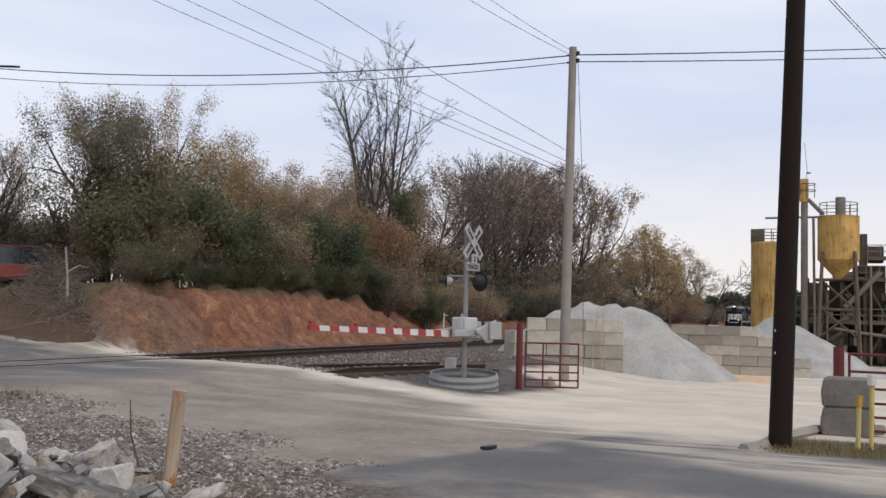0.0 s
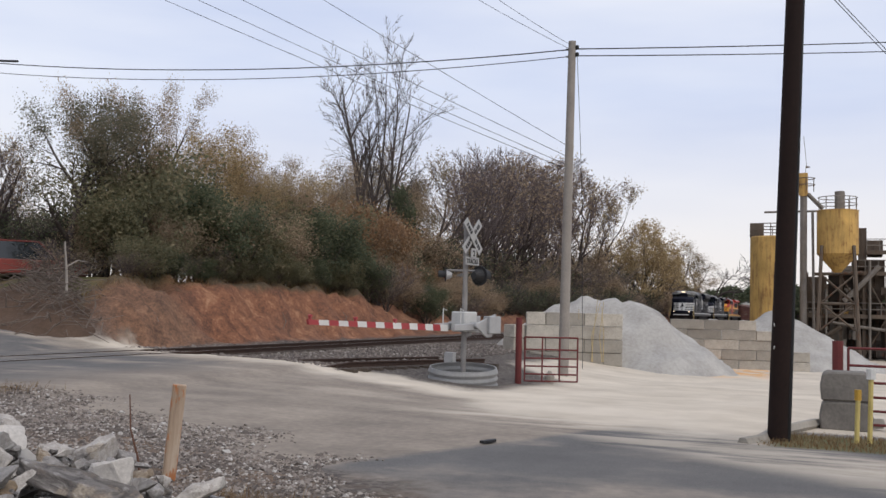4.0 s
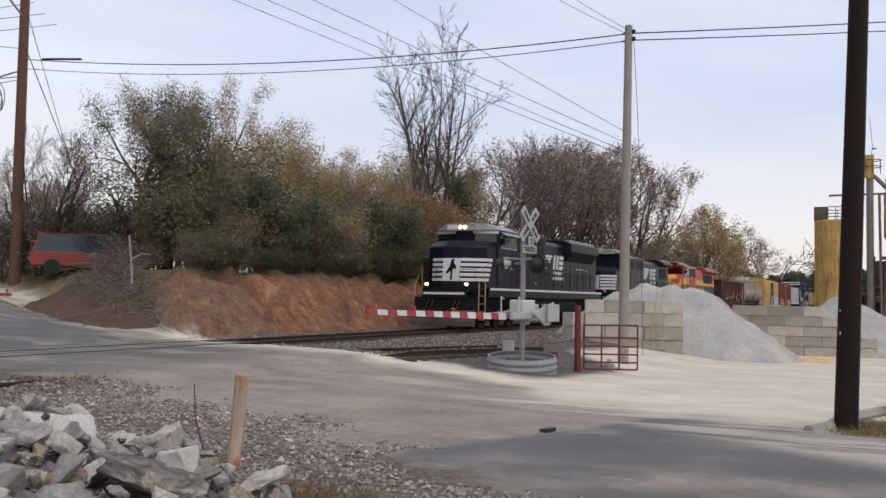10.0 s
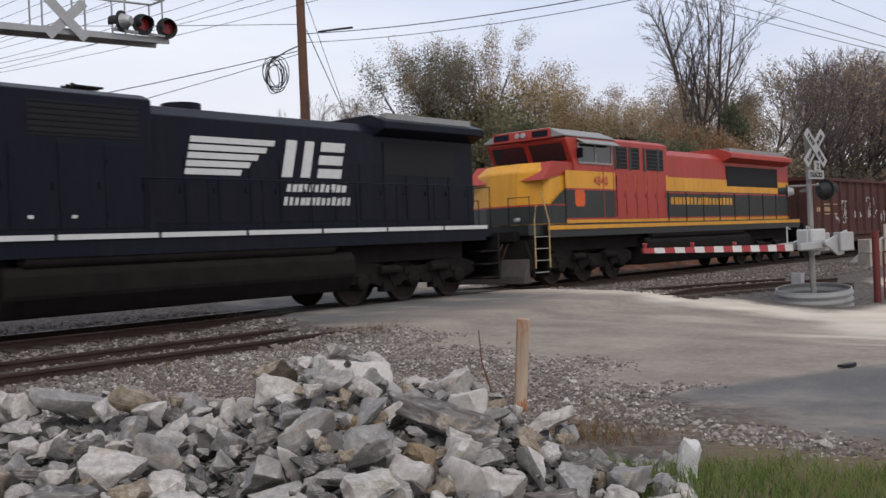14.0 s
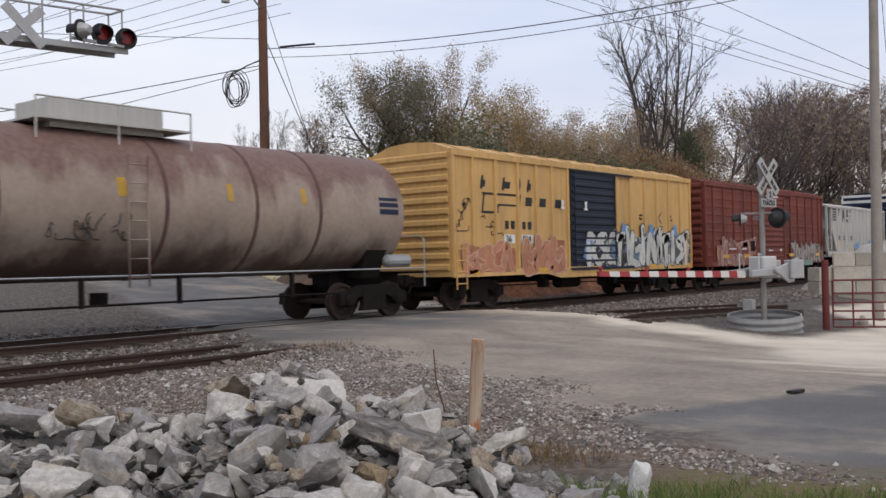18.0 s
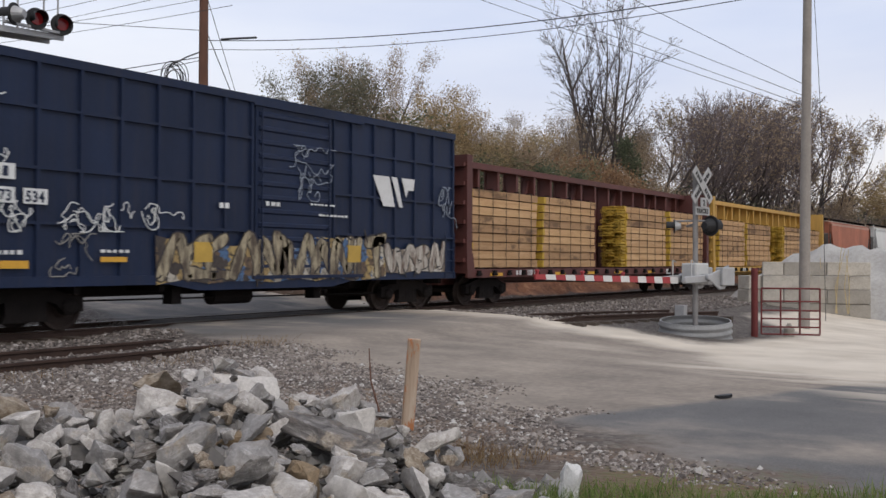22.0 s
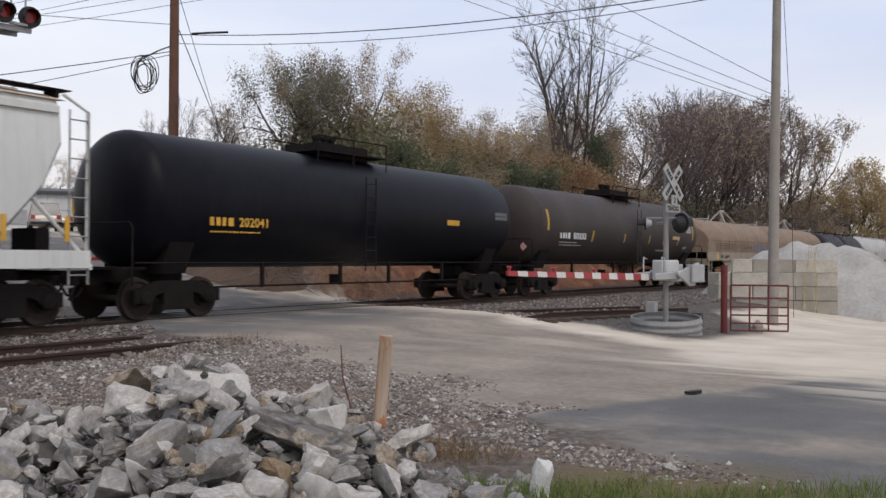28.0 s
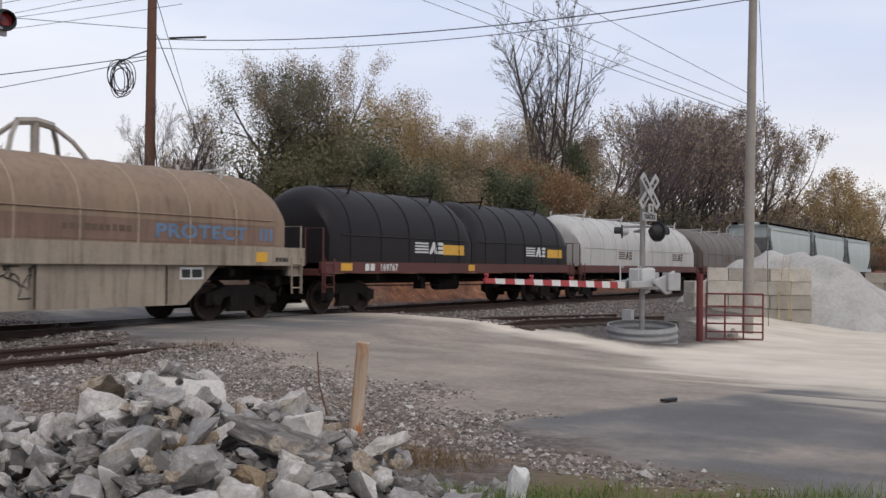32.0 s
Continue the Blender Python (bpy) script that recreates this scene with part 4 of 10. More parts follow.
    for s in (-1, 1):                                                # side handrail on stanchions
        rail_bar(e, [(hx - 0.3, s * 1.47, 2.85), (L - 1.0, s * 1.47, 2.85)], BLACK if not lines else lines["door"])
        x = hx - 0.2
        while x < L - 0.9:
            put("stanchion", kept("stanchion", lambda bm: tube(bm, [(0, 0, 1.80), (0, 0, 2.85)], 0.018, 5)), BLACK, e, x, s * 1.47)
            x += 1.35
    for y0, y1 in ((-1.3, -0.55), (0.55, 1.3)):
        rail_bar(e, [(L - 0.22, y0, 1.8), (L - 0.22, y0, 2.85), (L - 0.22, y1, 2.85), (L - 0.22, y1, 1.8)], BLACK, 0.02, "end_rail")
        rail_bar(e, [(0.4 - q, y0, 1.8), (0.4 - q, y0, 2.6), (0.4 - q, y1, 2.6), (0.4 - q, y1, 1.8)], BLACK, 0.018, "end_rail")
    bm = bmnew()
    box(bm, L - 0.95, L - 0.2, -1.5, -0.95, 0.4, 0.44), box(bm, L - 0.95, L - 0.2, -1.5, -0.95, 0.76, 0.80), box(bm, L - 0.95, L - 0.2, -1.5, -0.95, 1.10, 1.14)
    box(bm, L - 0.2, L - 0.12, -1.5, 1.5, 0.35, 1.6)
    part("rear_steps", bm, UNDER, e)
    if stripe is not None:
        bm = bmnew()
        x = 1.1
        while x < L - 0.6:
            w = min(2.05, L - 0.6 - x)
            box(bm, x, x + w - 0.07, -1.545, -1.53, 1.72, 1.815)
            x += w
        part("sill_stripe", bm, stripe, e)
        bm = bmnew()
        box(bm, -0.01 - q, 0.0 - q, -0.98, 0.98, 1.5, 1.6)
        part("sill_stripe", bm, stripe, e)
    for y in (-0.95, 0.95):
        bm = bmnew()
        lathe(bm, [(0.16, 0.05), (0.19, 0.06), (0.34, 0.065)], "x", (-q, y, 1.95), 12)
        part("ditch_light", bm, LAMP if lights else SILVER, e)
    return e


def nose_stripes(e, xw, zs, mat, y=-1.47, q=0.0, swept=False):
    """White bands round the nose, cut on a slant at the cab."""
    corner = ((0.75 - q, 0.45), (1.10 - q, 1.08), (1.30 - q, 1.43)) if swept else ((0.75 - q, 0.55), (1.05 - q, 1.30), (1.15 - q, 1.425))
    rise = 1.82 if swept else 1.67
    for i, z in enumerate(zs):
        bm = bmnew()
        h = 0.13
        def end_at(zz):                                              # the slanted end at the cab
            return xw - 1.09 + 0.48 * (zz - zs[0]) if swept else xw - 0.44 + 0.27 * (zz - zs[0])
        def shift(zz):
            return 0.18 * (zz - 1.80) / rise
        (x1, y1), (x2, y2), (x3, y3) = corner
        for a, b in (((x3, -y3), None), ((x1, -y1), (x2, -y2)), ((x2, -y2), (x3, -y3)), ((x1, y1), (x1, -y1)), ((x1, y1), (x2, y2))):
            v = []
            for p, zz in ((a, z), (b, z), (b, z + h), (a, z + h)):
                x, yy = (end_at(zz), y + 0.02) if p is None else p
                v.append(bm.verts.new((x + (shift(zz) if p is not None and x < 1.2 else 0) - 0.02, yy - (0.012 if yy < 0 else -0.012), zz)))
            bm.faces.new(v)
        part("nose_stripe", bm, mat, e)
    bm = bmnew()                                                     # pale field with a dark emblem on the nose door
    v = [bm.verts.new((0.716 - q + 0.18 * (z - 1.80) / 1.67, yy, z)) for yy, z in ((-0.42, zs[0]), (0.42, zs[0]), (0.42, zs[-1] + 0.13), (-0.42, zs[-1] + 0.13))]
    bm.faces.new(v)
    field = part("emblem_field", bm, mat, e)
    bm = bmnew()
    h = zs[-1] + 0.13 - zs[0]
    v = [bm.verts.new((0.700 - q + 0.18 * (zs[0] + z * h - 1.80) / 1.67, yy, zs[0] + z * h)) for yy, z in ((-0.05, 0.05), (0.05, 0.05), (0.03, 0.45), (0.22, 0.30), (0.26, 0.38), (0.10, 0.62), (0.02, 0.95), (-0.14, 0.98), (-0.10, 0.80), (-0.24, 0.62), (-0.22, 0.52), (-0.06, 0.55))]
    bm.faces.new(v)
    part("emblem", bm, BLACK, field, "dark plain emblem")


def winged_mark(e, x, z, h, y, mat, w=3.4):
    """The railway's mark: speed stripes that run into slanted plain bars."""
    polys = []
    n, k = 5, w / 3.4
    for i in range(n):
        za = z + h * i / n
        polys.append([(x + 0.10 * i / n * 2, za), (x + w * (0.30 + 0.05 * i), za), (x + w * (0.30 + 0.05 * i) + 0.05, za + h * 0.15), (x + 0.10 * i / n * 2 + 0.03, za + h * 0.15)])
    a = x + w * 0.54
    polys += [[(a + p * k, z + q * h) for p, q in line] for line in (((0, 0), (0.22, 0), (0.36, 1), (0.14, 1)), ((0.40, 0), (0.60, 0), (0.74, 1), (0.54, 1)), ((0.76, 0), (1.30, 0), (1.34, 0.26), (0.80, 0.26)), ((0.80, 0.37), (1.34, 0.37), (1.38, 0.63), (0.84, 0.63)), ((0.86, 0.74), (1.40, 0.74), (1.44, 1), (0.90, 1)))]
    decal(e, polys, mat, y, name="railway_mark")


REDP = paint("red engine paint", (0.36, 0.035, 0.022), 0.05, 0.3, 0.45, 0.15)
YELP = paint("yellow engine paint", (0.62, 0.29, 0.02), 0.05, 0.25, 0.45, 0.12)
BLKP = paint("dark green-black engine paint", (0.014, 0.017, 0.016), 0.05, 0.3, 0.45, 0.2)

lead = engine("locomotive", "black freight locomotive with white nose stripes and lit headlights", 19.8, BLACK, DULL, WHITE, (2.15, 1.55, 4.55), (9.05, 4.68, 4.45), (13.3, 18.8), (6.2, 14.2), (3.55, 16.6), nose_z=3.90, lights=True, ahead=0.5, tail=0.12, swept=True)
nose_stripes(lead, 2.15, (2.10, 2.32, 2.54, 2.76, 2.98), WHITE, q=0.5, swept=True)
lettering(lead, "2731", 0, 0, 0.15, BLACK, 0).matrix_local = Matrix.Translation((1.43, -0.30, 4.50)) @ Matrix.Rotation(radians(-90), 4, "Z")
lettering(lead, "2731", 2.72, 2.92, 0.36, WHITE, -1.505, 0.92)
decal(lead, bars(3.0, 2.72, 0.3, 0.10, 2, 3) + bars(3.55, 2.72, 0.4, 0.05, 5, 4), WHITE, -1.505)
winged_mark(lead, 8.95, 2.98, 0.76, -1.04, WHITE, 4.3)
decal(lead, bars(11.3, 2.70, 1.65, 0.17, 11, 5, 0.05) + bars(11.2, 2.42, 1.9, 0.17, 13, 6, 0.05), WHITE, -1.04, name="railway_name")
decal(lead, [rect(a, a + 0.28, z, z + 0.05) for a, z in ((14.3, 3.05), (14.8, 3.05), (15.3, 3.04), (16.2, 3.0))] + [rect(a, a + 0.09, z, z + 0.07) for a in (5.6, 7.4) for z in (2.1, 2.7, 3.2)], WHITE, -1.40, name="label")

second = engine("locomotive", "black freight locomotive with square cab and white nose stripes", 19.9, BLACK, DULL, WHITE, (2.35, 2.2, 4.55), (9.3, 4.45, 4.35), (15.6, 19.4), (6.3, 14.4), (3.6, 16.6), nose_z=3.55, wing=True)
nose_stripes(second, 1.62, (2.06, 2.26, 2.46, 2.66, 2.86), WHITE)
lettering(second, "8823", 2.95, 2.78, 0.36, WHITE, -1.505, 0.98)
lettering(second, "8823", 0, 0, 0.15, BLACK, 0).matrix_local = Matrix.Translation((2.08, -0.48, 4.50)) @ Matrix.Rotation(radians(-90), 4, "Z")
winged_mark(second, 10.2, 2.98, 0.82, -1.04, WHITE, 4.6)
decal(second, bars(12.8, 2.66, 1.8, 0.19, 11, 7, 0.05) + bars(12.7, 2.36, 2.05, 0.19, 13, 8, 0.05), WHITE, -1.04, name="railway_name")
decal(second, [rect(a, a + 0.1, 2.1, 2.16) for a in (6.0, 6.8, 7.6)] + bars(4.2, 2.6, 0.35, 0.05, 5, 9), WHITE, -1.40, name="label")

lines = {"nose": YELP, "cab": REDP, "hood": REDP, "roof": REDP, "door": BLKP}
third = engine("locomotive", "red, yellow and black freight locomotive", 21.0, BLKP, DULL, None, (2.5, 2.0, 4.85), (8.6, 4.55, 4.40), (13.8, 20.0), (6.8, 15.2), (3.8, 17.4), nose_z=3.65, lines=lines, wing=True)
for x0, x1, y in ((2.0, 4.85, -1.5), (4.85, 8.6, -1.38), (8.6, 20.4, -1.04)):
    decal(third, [rect(x0, x1, 2.86, 3.40)], YELP, y, 0.004, "yellow_band")
    decal(third, [rect(x0, x1, 1.96, 2.86)], BLKP, y, 0.006, "black_band")
    decal(third, [rect(x0, x1, 2.82, 2.87)], REDP, y, 0.009, "red_line")
    decal(third, [rect(x0, x1, 1.92, 1.97)], REDP, y, 0.009, "red_line")
    decal(third, [rect(x0, x1, 1.82, 1.93)], YELP, y, 0.004, "yellow_band")
for z, h, mat in ((1.83, 0.52, BLKP), (2.35, 0.05, REDP)):     # the bands run round the nose
    bm = bmnew()
    for (xa, ya), (xb, yb) in (((1.15, -1.425), (2.02, -1.47)), ((1.05, -1.30), (1.15, -1.425)), ((0.75, -0.55), (1.05, -1.30)), ((0.75, 0.55), (0.75, -0.55)), ((0.75, 0.55), (1.05, 1.30))):
        bm.faces.new([bm.verts.new((x + (0.18 * (zz - 1.80) / 1.67 if x < 1.2 else 0) - 0.02, y - (0.012 if y < 0 else -0.012), zz)) for x, y, zz in ((xa, ya, z), (xb, yb, z), (xb, yb, z + h), (xa, ya, z + h))])
    part("nose_band", bm, mat, third)
decal(third, [[(1.25, 2.40), (2.0, 2.40), (2.0, 2.86)]], BLKP, -1.47, 0.01, "black_band")
bm = bmnew()
prism(bm, [(0.93, 3.1), (2.5, 3.37), (2.5, 3.66), (1.5, 3.66)], -1.44, 1.44, "y")
part("nose_top", bm, REDP, third)
bm = bmnew()
box(bm, 1.0, 20.3, -1.535, -1.5, 1.64, 1.76)
part("sill_plate", bm, YELP, third)
lettering(third, "4840", 3.55, 2.98, 0.28, REDP, -1.508)
decal(third, [[(2.55, 2.32), (2.95, 2.32), (3.02, 2.42), (3.02, 2.74), (2.95, 2.82), (2.55, 2.82), (2.48, 2.74), (2.48, 2.42)]], plain("orange badge", (0.6, 0.10, 0.02)), -1.51, name="railway_mark")
decal(third, bars(9.4, 2.42, 5.2, 0.28, 17, 11), YELP, -1.05, name="railway_name")
for i in range(4):
    decal(third, [rect(5.0 + i * 0.95, 5.0 + i * 0.95 + 0.16, 3.5, 4.3)], BLKP, -1.395, name="door_gasket")

# ---- the freight cars ----
YBOX = paint("faded yellow car paint", (0.53, 0.32, 0.115), 0.16, 0.30, 0.6, 0.16)
RBOX = paint("oxide red car paint", (0.150, 0.030, 0.019), 0.32, 0.62, 0.7, 0.45, (0.055, 0.018, 0.012))
BBOX = paint("navy blue car paint", (0.011, 0.019, 0.046), 0.06, 0.2, 0.5, 0.25, spec=0.2)
GREYC = paint("grey-white car paint", (0.42, 0.41, 0.385), 0.10, 0.25, 0.6, 0.10)
GONC = paint("rusted brown steel", (0.070, 0.024, 0.019), 0.45, 0.50, 0.85, 0.45, (0.085, 0.030, 0.016))
DOORB = paint("dark slate door paint", (0.015, 0.021, 0.034), 0.05, 0.2, 0.55, 0.25, spec=0.2)


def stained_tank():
    """Pale tank paint under brown spill stains from the top, darker brown towards the underside."""
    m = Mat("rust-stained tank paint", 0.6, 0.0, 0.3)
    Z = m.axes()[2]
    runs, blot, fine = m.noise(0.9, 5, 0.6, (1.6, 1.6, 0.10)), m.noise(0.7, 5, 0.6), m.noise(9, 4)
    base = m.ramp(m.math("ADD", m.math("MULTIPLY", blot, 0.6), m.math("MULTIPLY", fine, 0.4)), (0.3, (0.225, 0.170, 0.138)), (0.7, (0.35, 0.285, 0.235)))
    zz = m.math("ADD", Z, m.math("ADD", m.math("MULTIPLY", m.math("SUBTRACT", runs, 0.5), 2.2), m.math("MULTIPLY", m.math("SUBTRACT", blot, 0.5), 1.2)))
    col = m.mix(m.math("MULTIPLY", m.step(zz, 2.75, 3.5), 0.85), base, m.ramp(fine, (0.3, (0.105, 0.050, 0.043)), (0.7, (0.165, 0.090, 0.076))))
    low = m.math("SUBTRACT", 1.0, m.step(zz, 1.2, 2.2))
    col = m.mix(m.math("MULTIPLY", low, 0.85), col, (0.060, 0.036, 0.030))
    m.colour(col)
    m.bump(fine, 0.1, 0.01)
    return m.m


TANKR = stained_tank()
SEAM = plain("rusty weld seam", (0.10, 0.055, 0.045), 0.8, 0, 0.4, 3)
TANKB = paint("black tank paint", (0.0055, 0.0055, 0.009), 0.02, 0.08, 0.42, 0.25, spec=0.10)
TANKG = paint("sooty tank paint", (0.044, 0.034, 0.031), 0.15, 0.3, 0.55, 0.3, spec=0.2)
HOPR = paint("faded red-orange hopper paint", (0.37, 0.125, 0.070), 0.34, 0.32, 0.7, 0.32, (0.26, 0.13, 0.095))
HOPW = paint("white hopper paint", (0.60, 0.60, 0.575), 0.05, 0.16, 0.55, 0.07)
HOPG = paint("pale green-grey hopper paint", (0.38, 0.42, 0.41), 0.08, 0.2, 0.6, 0.1)
TANC = paint("dusty tan cover", (0.225, 0.158, 0.110), 0.25, 0.36, 0.8, 0.16)
CREAM = paint("stained cream steel", (0.285, 0.238, 0.185), 0.34, 0.55, 0.75, 0.28, (0.14, 0.065, 0.035))
COILB = paint("black cover", (0.011, 0.009, 0.010), 0.12, 0.12, 0.5, 0.3, spec=0.18)
COILG = paint("pale grey cover", (0.40, 0.39, 0.37), 0.05, 0.25, 0.6, 0.1)
COILD = paint("drab grey cover", (0.12, 0.105, 0.095), 0.12, 0.25, 0.65, 0.15)
CBY = paint("yellow flat car paint", (0.45, 0.265, 0.06), 0.12, 0.35, 0.6, 0.15)
CBR = paint("maroon flat car paint", (0.085, 0.026, 0.022), 0.18, 0.25, 0.6, 0.25)
DUSTW = plain("dusty roof", (0.42, 0.34, 0.27), 0.9, 0, 0.2, 2)
SPRAYW = plain("white spray", (0.60, 0.61, 0.60), 0.6, 0, 0.15, 3)
SPRAYK = plain("black spray", (0.015, 0.015, 0.017), 0.6, 0, 0.15, 3)
SPRAYB = plain("blue spray", (0.10, 0.22, 0.42), 0.6, 0, 0.2, 3)
SPRAYT = plain("ochre spray", (0.42, 0.30, 0.16), 0.7, 0, 0.3, 2)
INK = plain("black stencil", (0.018, 0.018, 0.018), 0.7)
AMBER = plain("amber reflector", (0.55, 0.30, 0.03), 0.4)
TRAIN = []


def car(name, label, s0, category="freight car"):
    c = thing(name, label, category, group="freight cars of the train")
    TRAIN.append((c, s0))
    return c


for e, s0 in ((lead, -1.4), (second, 20.3), (third, 41.4)):
    TRAIN.append((e, s0))


def gear(c, L, inset=1.75):
    for x in (inset, L - inset):
        truck(c, x)
    coupler(c, 0.05, -1), coupler(c, L - 0.05, 1)


def underframe(c, L, z=1.0, mat=None, drop=0.28):
    bm = bmnew()
    box(bm, 0.1, L - 0.1, -0.35, 0.35, z - drop, z)
    part("centre_sill", bm, mat or UNDER, c)
    for x in np.linspace(0.6, L - 0.6, 8):
        put("crossbearer", kept("crossbearer", lambda bm: box(bm, -0.06, 0.06, -1.4, 1.4, -0.16, 0.0)), mat or UNDER, c, x, 0, z)
    bm = bmnew()                                            # brake cylinder, reservoir and rods
    lathe(bm, [(L * 0.42, 0.05), (L * 0.42 + 0.06, 0.2), (L * 0.5, 0.2), (L * 0.5 + 0.06, 0.05)], "x", (0, -0.75, z - 0.32), 12)
    tube(bm, [(2.6, -0.9, z - 0.32), (L - 2.6, -0.9, z - 0.40)], 0.02, 5)
    for x in (L * 0.33, L * 0.62):
        box(bm, x, x + 0.25, -1.2, -0.9, z - 0.45, z - 0.1)
    part("brake_gear", bm, UNDER, c)


def end_ribs(c, x, s, w, z0, z1, n, mat):
    """The pressed ribs of a car's end."""
    for i in range(n):
        z = z0 + (z1 - z0) * (i + 0.5) / n
        h = (z1 - z0) / n * 0.36
        put("end_rib", kept(f"er{w}{h:.3f}", lambda bm: prism(bm, [(-h, -0.01), (-h * 0.5, 0.07), (h * 0.5, 0.07), (h, -0.01)], -w + 0.12, w - 0.12, "y") or bm.transform(Matrix(((0, 0, 1, 0), (0, 1, 0, 0), (1, 0, 0, 0), (0, 0, 0, 1))))), mat, c, x, 0, z, math.pi if s > 0 else 0)


def boxcar(c, L, mat, door, dmat, zs, z_eave, z_roof, ribs, endmat=None, rib_w=0.12, sheets=0):
    bm = bmnew()                                            # shell
    prism(bm, [(-1.47, zs), (-1.47, z_eave), (-0.75, z_roof - 0.06), (0, z_roof), (0.75, z_roof - 0.06), (1.47, z_eave), (1.47, zs)], 0.06, L - 0.06, "x")
    body = part("body", bm, mat, c)
    bm = bmnew()
    box(bm, 0, L, -1.54, -1.46, z_eave - 0.16, z_eave + 0.01), box(bm, 0, L, 1.46, 1.54, z_eave - 0.16, z_eave + 0.01)
    part("eave_beam", bm, mat, c)
    bm = bmnew()
    box(bm, 0.0, L, -1.54, -1.47, zs - 0.02, zs + 0.17)
    prism(bm, [(L * 0.30, zs), (L * 0.36, zs - 0.16), (L * 0.64, zs - 0.16), (L * 0.70, zs)], -1.53, -1.48, "y")
    part("side_sill", bm, mat, c)
    bm = bmnew()
    box(bm, 0.0, L, 1.47, 1.54, zs - 0.02, zs + 0.17)
    part("side_sill", bm, mat, c)
    for i in range(int(L / 1.2)):                           # roof seams
        put("roof_seam", kept(f"seam{z_roof}{z_eave}", lambda bm: prism(bm, [(-1.5, z_eave + 0.01), (-0.75, z_roof - 0.03), (0, z_roof + 0.03), (0.75, z_roof - 0.03), (1.5, z_eave + 0.01), (0.75, z_roof - 0.08), (0, z_roof - 0.03), (-0.75, z_roof - 0.08)], -0.05, 0.05, "x")), mat, c, 0.6 + i * 1.2)
    for x in ribs:                                          # side posts
        put("side_post", kept(f"post{zs}{z_eave}{rib_w}", lambda bm: prism(bm, [(-rib_w / 2, -1.47), (-rib_w * 0.38, -1.538), (rib_w * 0.38, -1.538), (rib_w / 2, -1.47)], zs + 0.15, z_eave - 0.12, "z")), mat, c, x)
    d0, d1 = door
    for k in range(sheets):                                 # laps of the pressed side sheets
        z = zs + 0.25 + (z_eave - zs - 0.4) * (k + 0.5) / sheets
        for a, b in ((0.08, d0 - 0.06), (d1 + 0.06, L - 0.08)):
            bm = bmnew()
            prism(bm, [(-1.47, z - 0.035), (-1.488, z - 0.01), (-1.47, z + 0.09)], a, b, "x")
            part("sheet_lap", bm, mat, c)
    bm = bmnew()                                            # sliding door
    box(bm, d0, d1, -1.52, -1.46, zs + 0.16, z_eave - 0.17)
    dr = part("door", bm, dmat, c)
    n = 12
    for i in range(n):
        z = zs + 0.35 + (z_eave - zs - 0.75) * i / (n - 1)
        put("door_rib", kept(f"dr{d1 - d0:.2f}", lambda bm: prism(bm, [(-1.52, -0.07), (-1.555, -0.035), (-1.555, 0.035), (-1.52, 0.07)], 0.10, d1 - d0 - 0.10, "x")), dmat, dr, d0, 0, z)
    bm = bmnew()
    for x in (d0 + 0.15, d1 - 0.15):
        tube(bm, [(x, -1.585, zs + 0.2), (x, -1.585, z_eave - 0.25)], 0.022, 6)
    box(bm, d0 - 0.1, d1 + 1.2, -1.58, -1.50, zs + 0.06, zs + 0.14), box(bm, d0 - 0.1, d1 + 1.2, -1.58, -1.50, z_eave - 0.22, z_eave - 0.16)
    part("door_hardware", bm, dmat, dr)
    end_ribs(c, 0.06, 1, 1.47, zs + 0.1, z_eave, 11, endmat or mat)
    end_ribs(c, L - 0.06, -1, 1.47, zs + 0.1, z_eave, 11, endmat or mat)
    ladder(c, L - 0.55, L - 0.1, zs, zs + 1.3, 4, mat)
    ladder(c, 0.1, 0.55, zs - 0.35, zs + 0.9, 4, mat)
    underframe(c, L, zs)
    gear(c, L)
    return body


# gondola
c = car("gondola_car", "rust-brown steel gondola with sprayed white tags", 63.2)
L = 15.9
bm = bmnew()
for y0, y1 in ((-1.47, -1.42), (1.42, 1.47)):
    box(bm, 0.1, L - 0.1, y0, y1, 1.05, 3.60)
box(bm, 0.1, L - 0.1, -1.42, 1.42, 1.05, 1.15)
box(bm, 0.1, 0.17, -1.42, 1.42, 1.15, 3.60), box(bm, L - 0.17, L - 0.1, -1.42, 1.42, 1.15, 3.60)
part("body", bm, GONC, c)
bm = bmnew()
for y in (-1.49, 1.49):
    box(bm, 0.0, L, y - 0.09, y + 0.09, 3.54, 3.68)
for x in (0.05, L - 0.05):
    box(bm, x - 0.09, x + 0.09, -1.4, 1.4, 3.54, 3.68)
part("top_chord", bm, GONC, c)
bm = bmnew()
box(bm, 0.0, L, -1.53, -1.46, 0.95, 1.15)
prism(bm, [(2.6, 0.97), (3.4, 0.62), (L - 3.4, 0.62), (L - 2.6, 0.97)], -1.45, -1.40, "y")
part("side_sill", bm, GONC, c)
for i in range(14):
    put("side_stake", kept("stake", lambda bm: prism(bm, [(-0.10, -1.47), (-0.06, -1.58), (0.06, -1.58), (0.10, -1.47)], 1.0, 3.56, "z")), GONC, c, 0.25 + i * (L - 0.5) / 13)
bm = bmnew()
box(bm, L - 0.85, L - 0.25, -1.478, -1.47, 1.3, 3.4)
part("patch", bm, CBY, c, "ochre painted end panel")
for k, (x0, x1) in enumerate(((1.1, 2.0), (2.1, 3.0))):
    decal(c, [rect(x0 + 0.5, x1 + 0.5, z, z + 0.045) for z in (2.42, 1.96)], SPRAYT, -1.475, name="stencil_line")
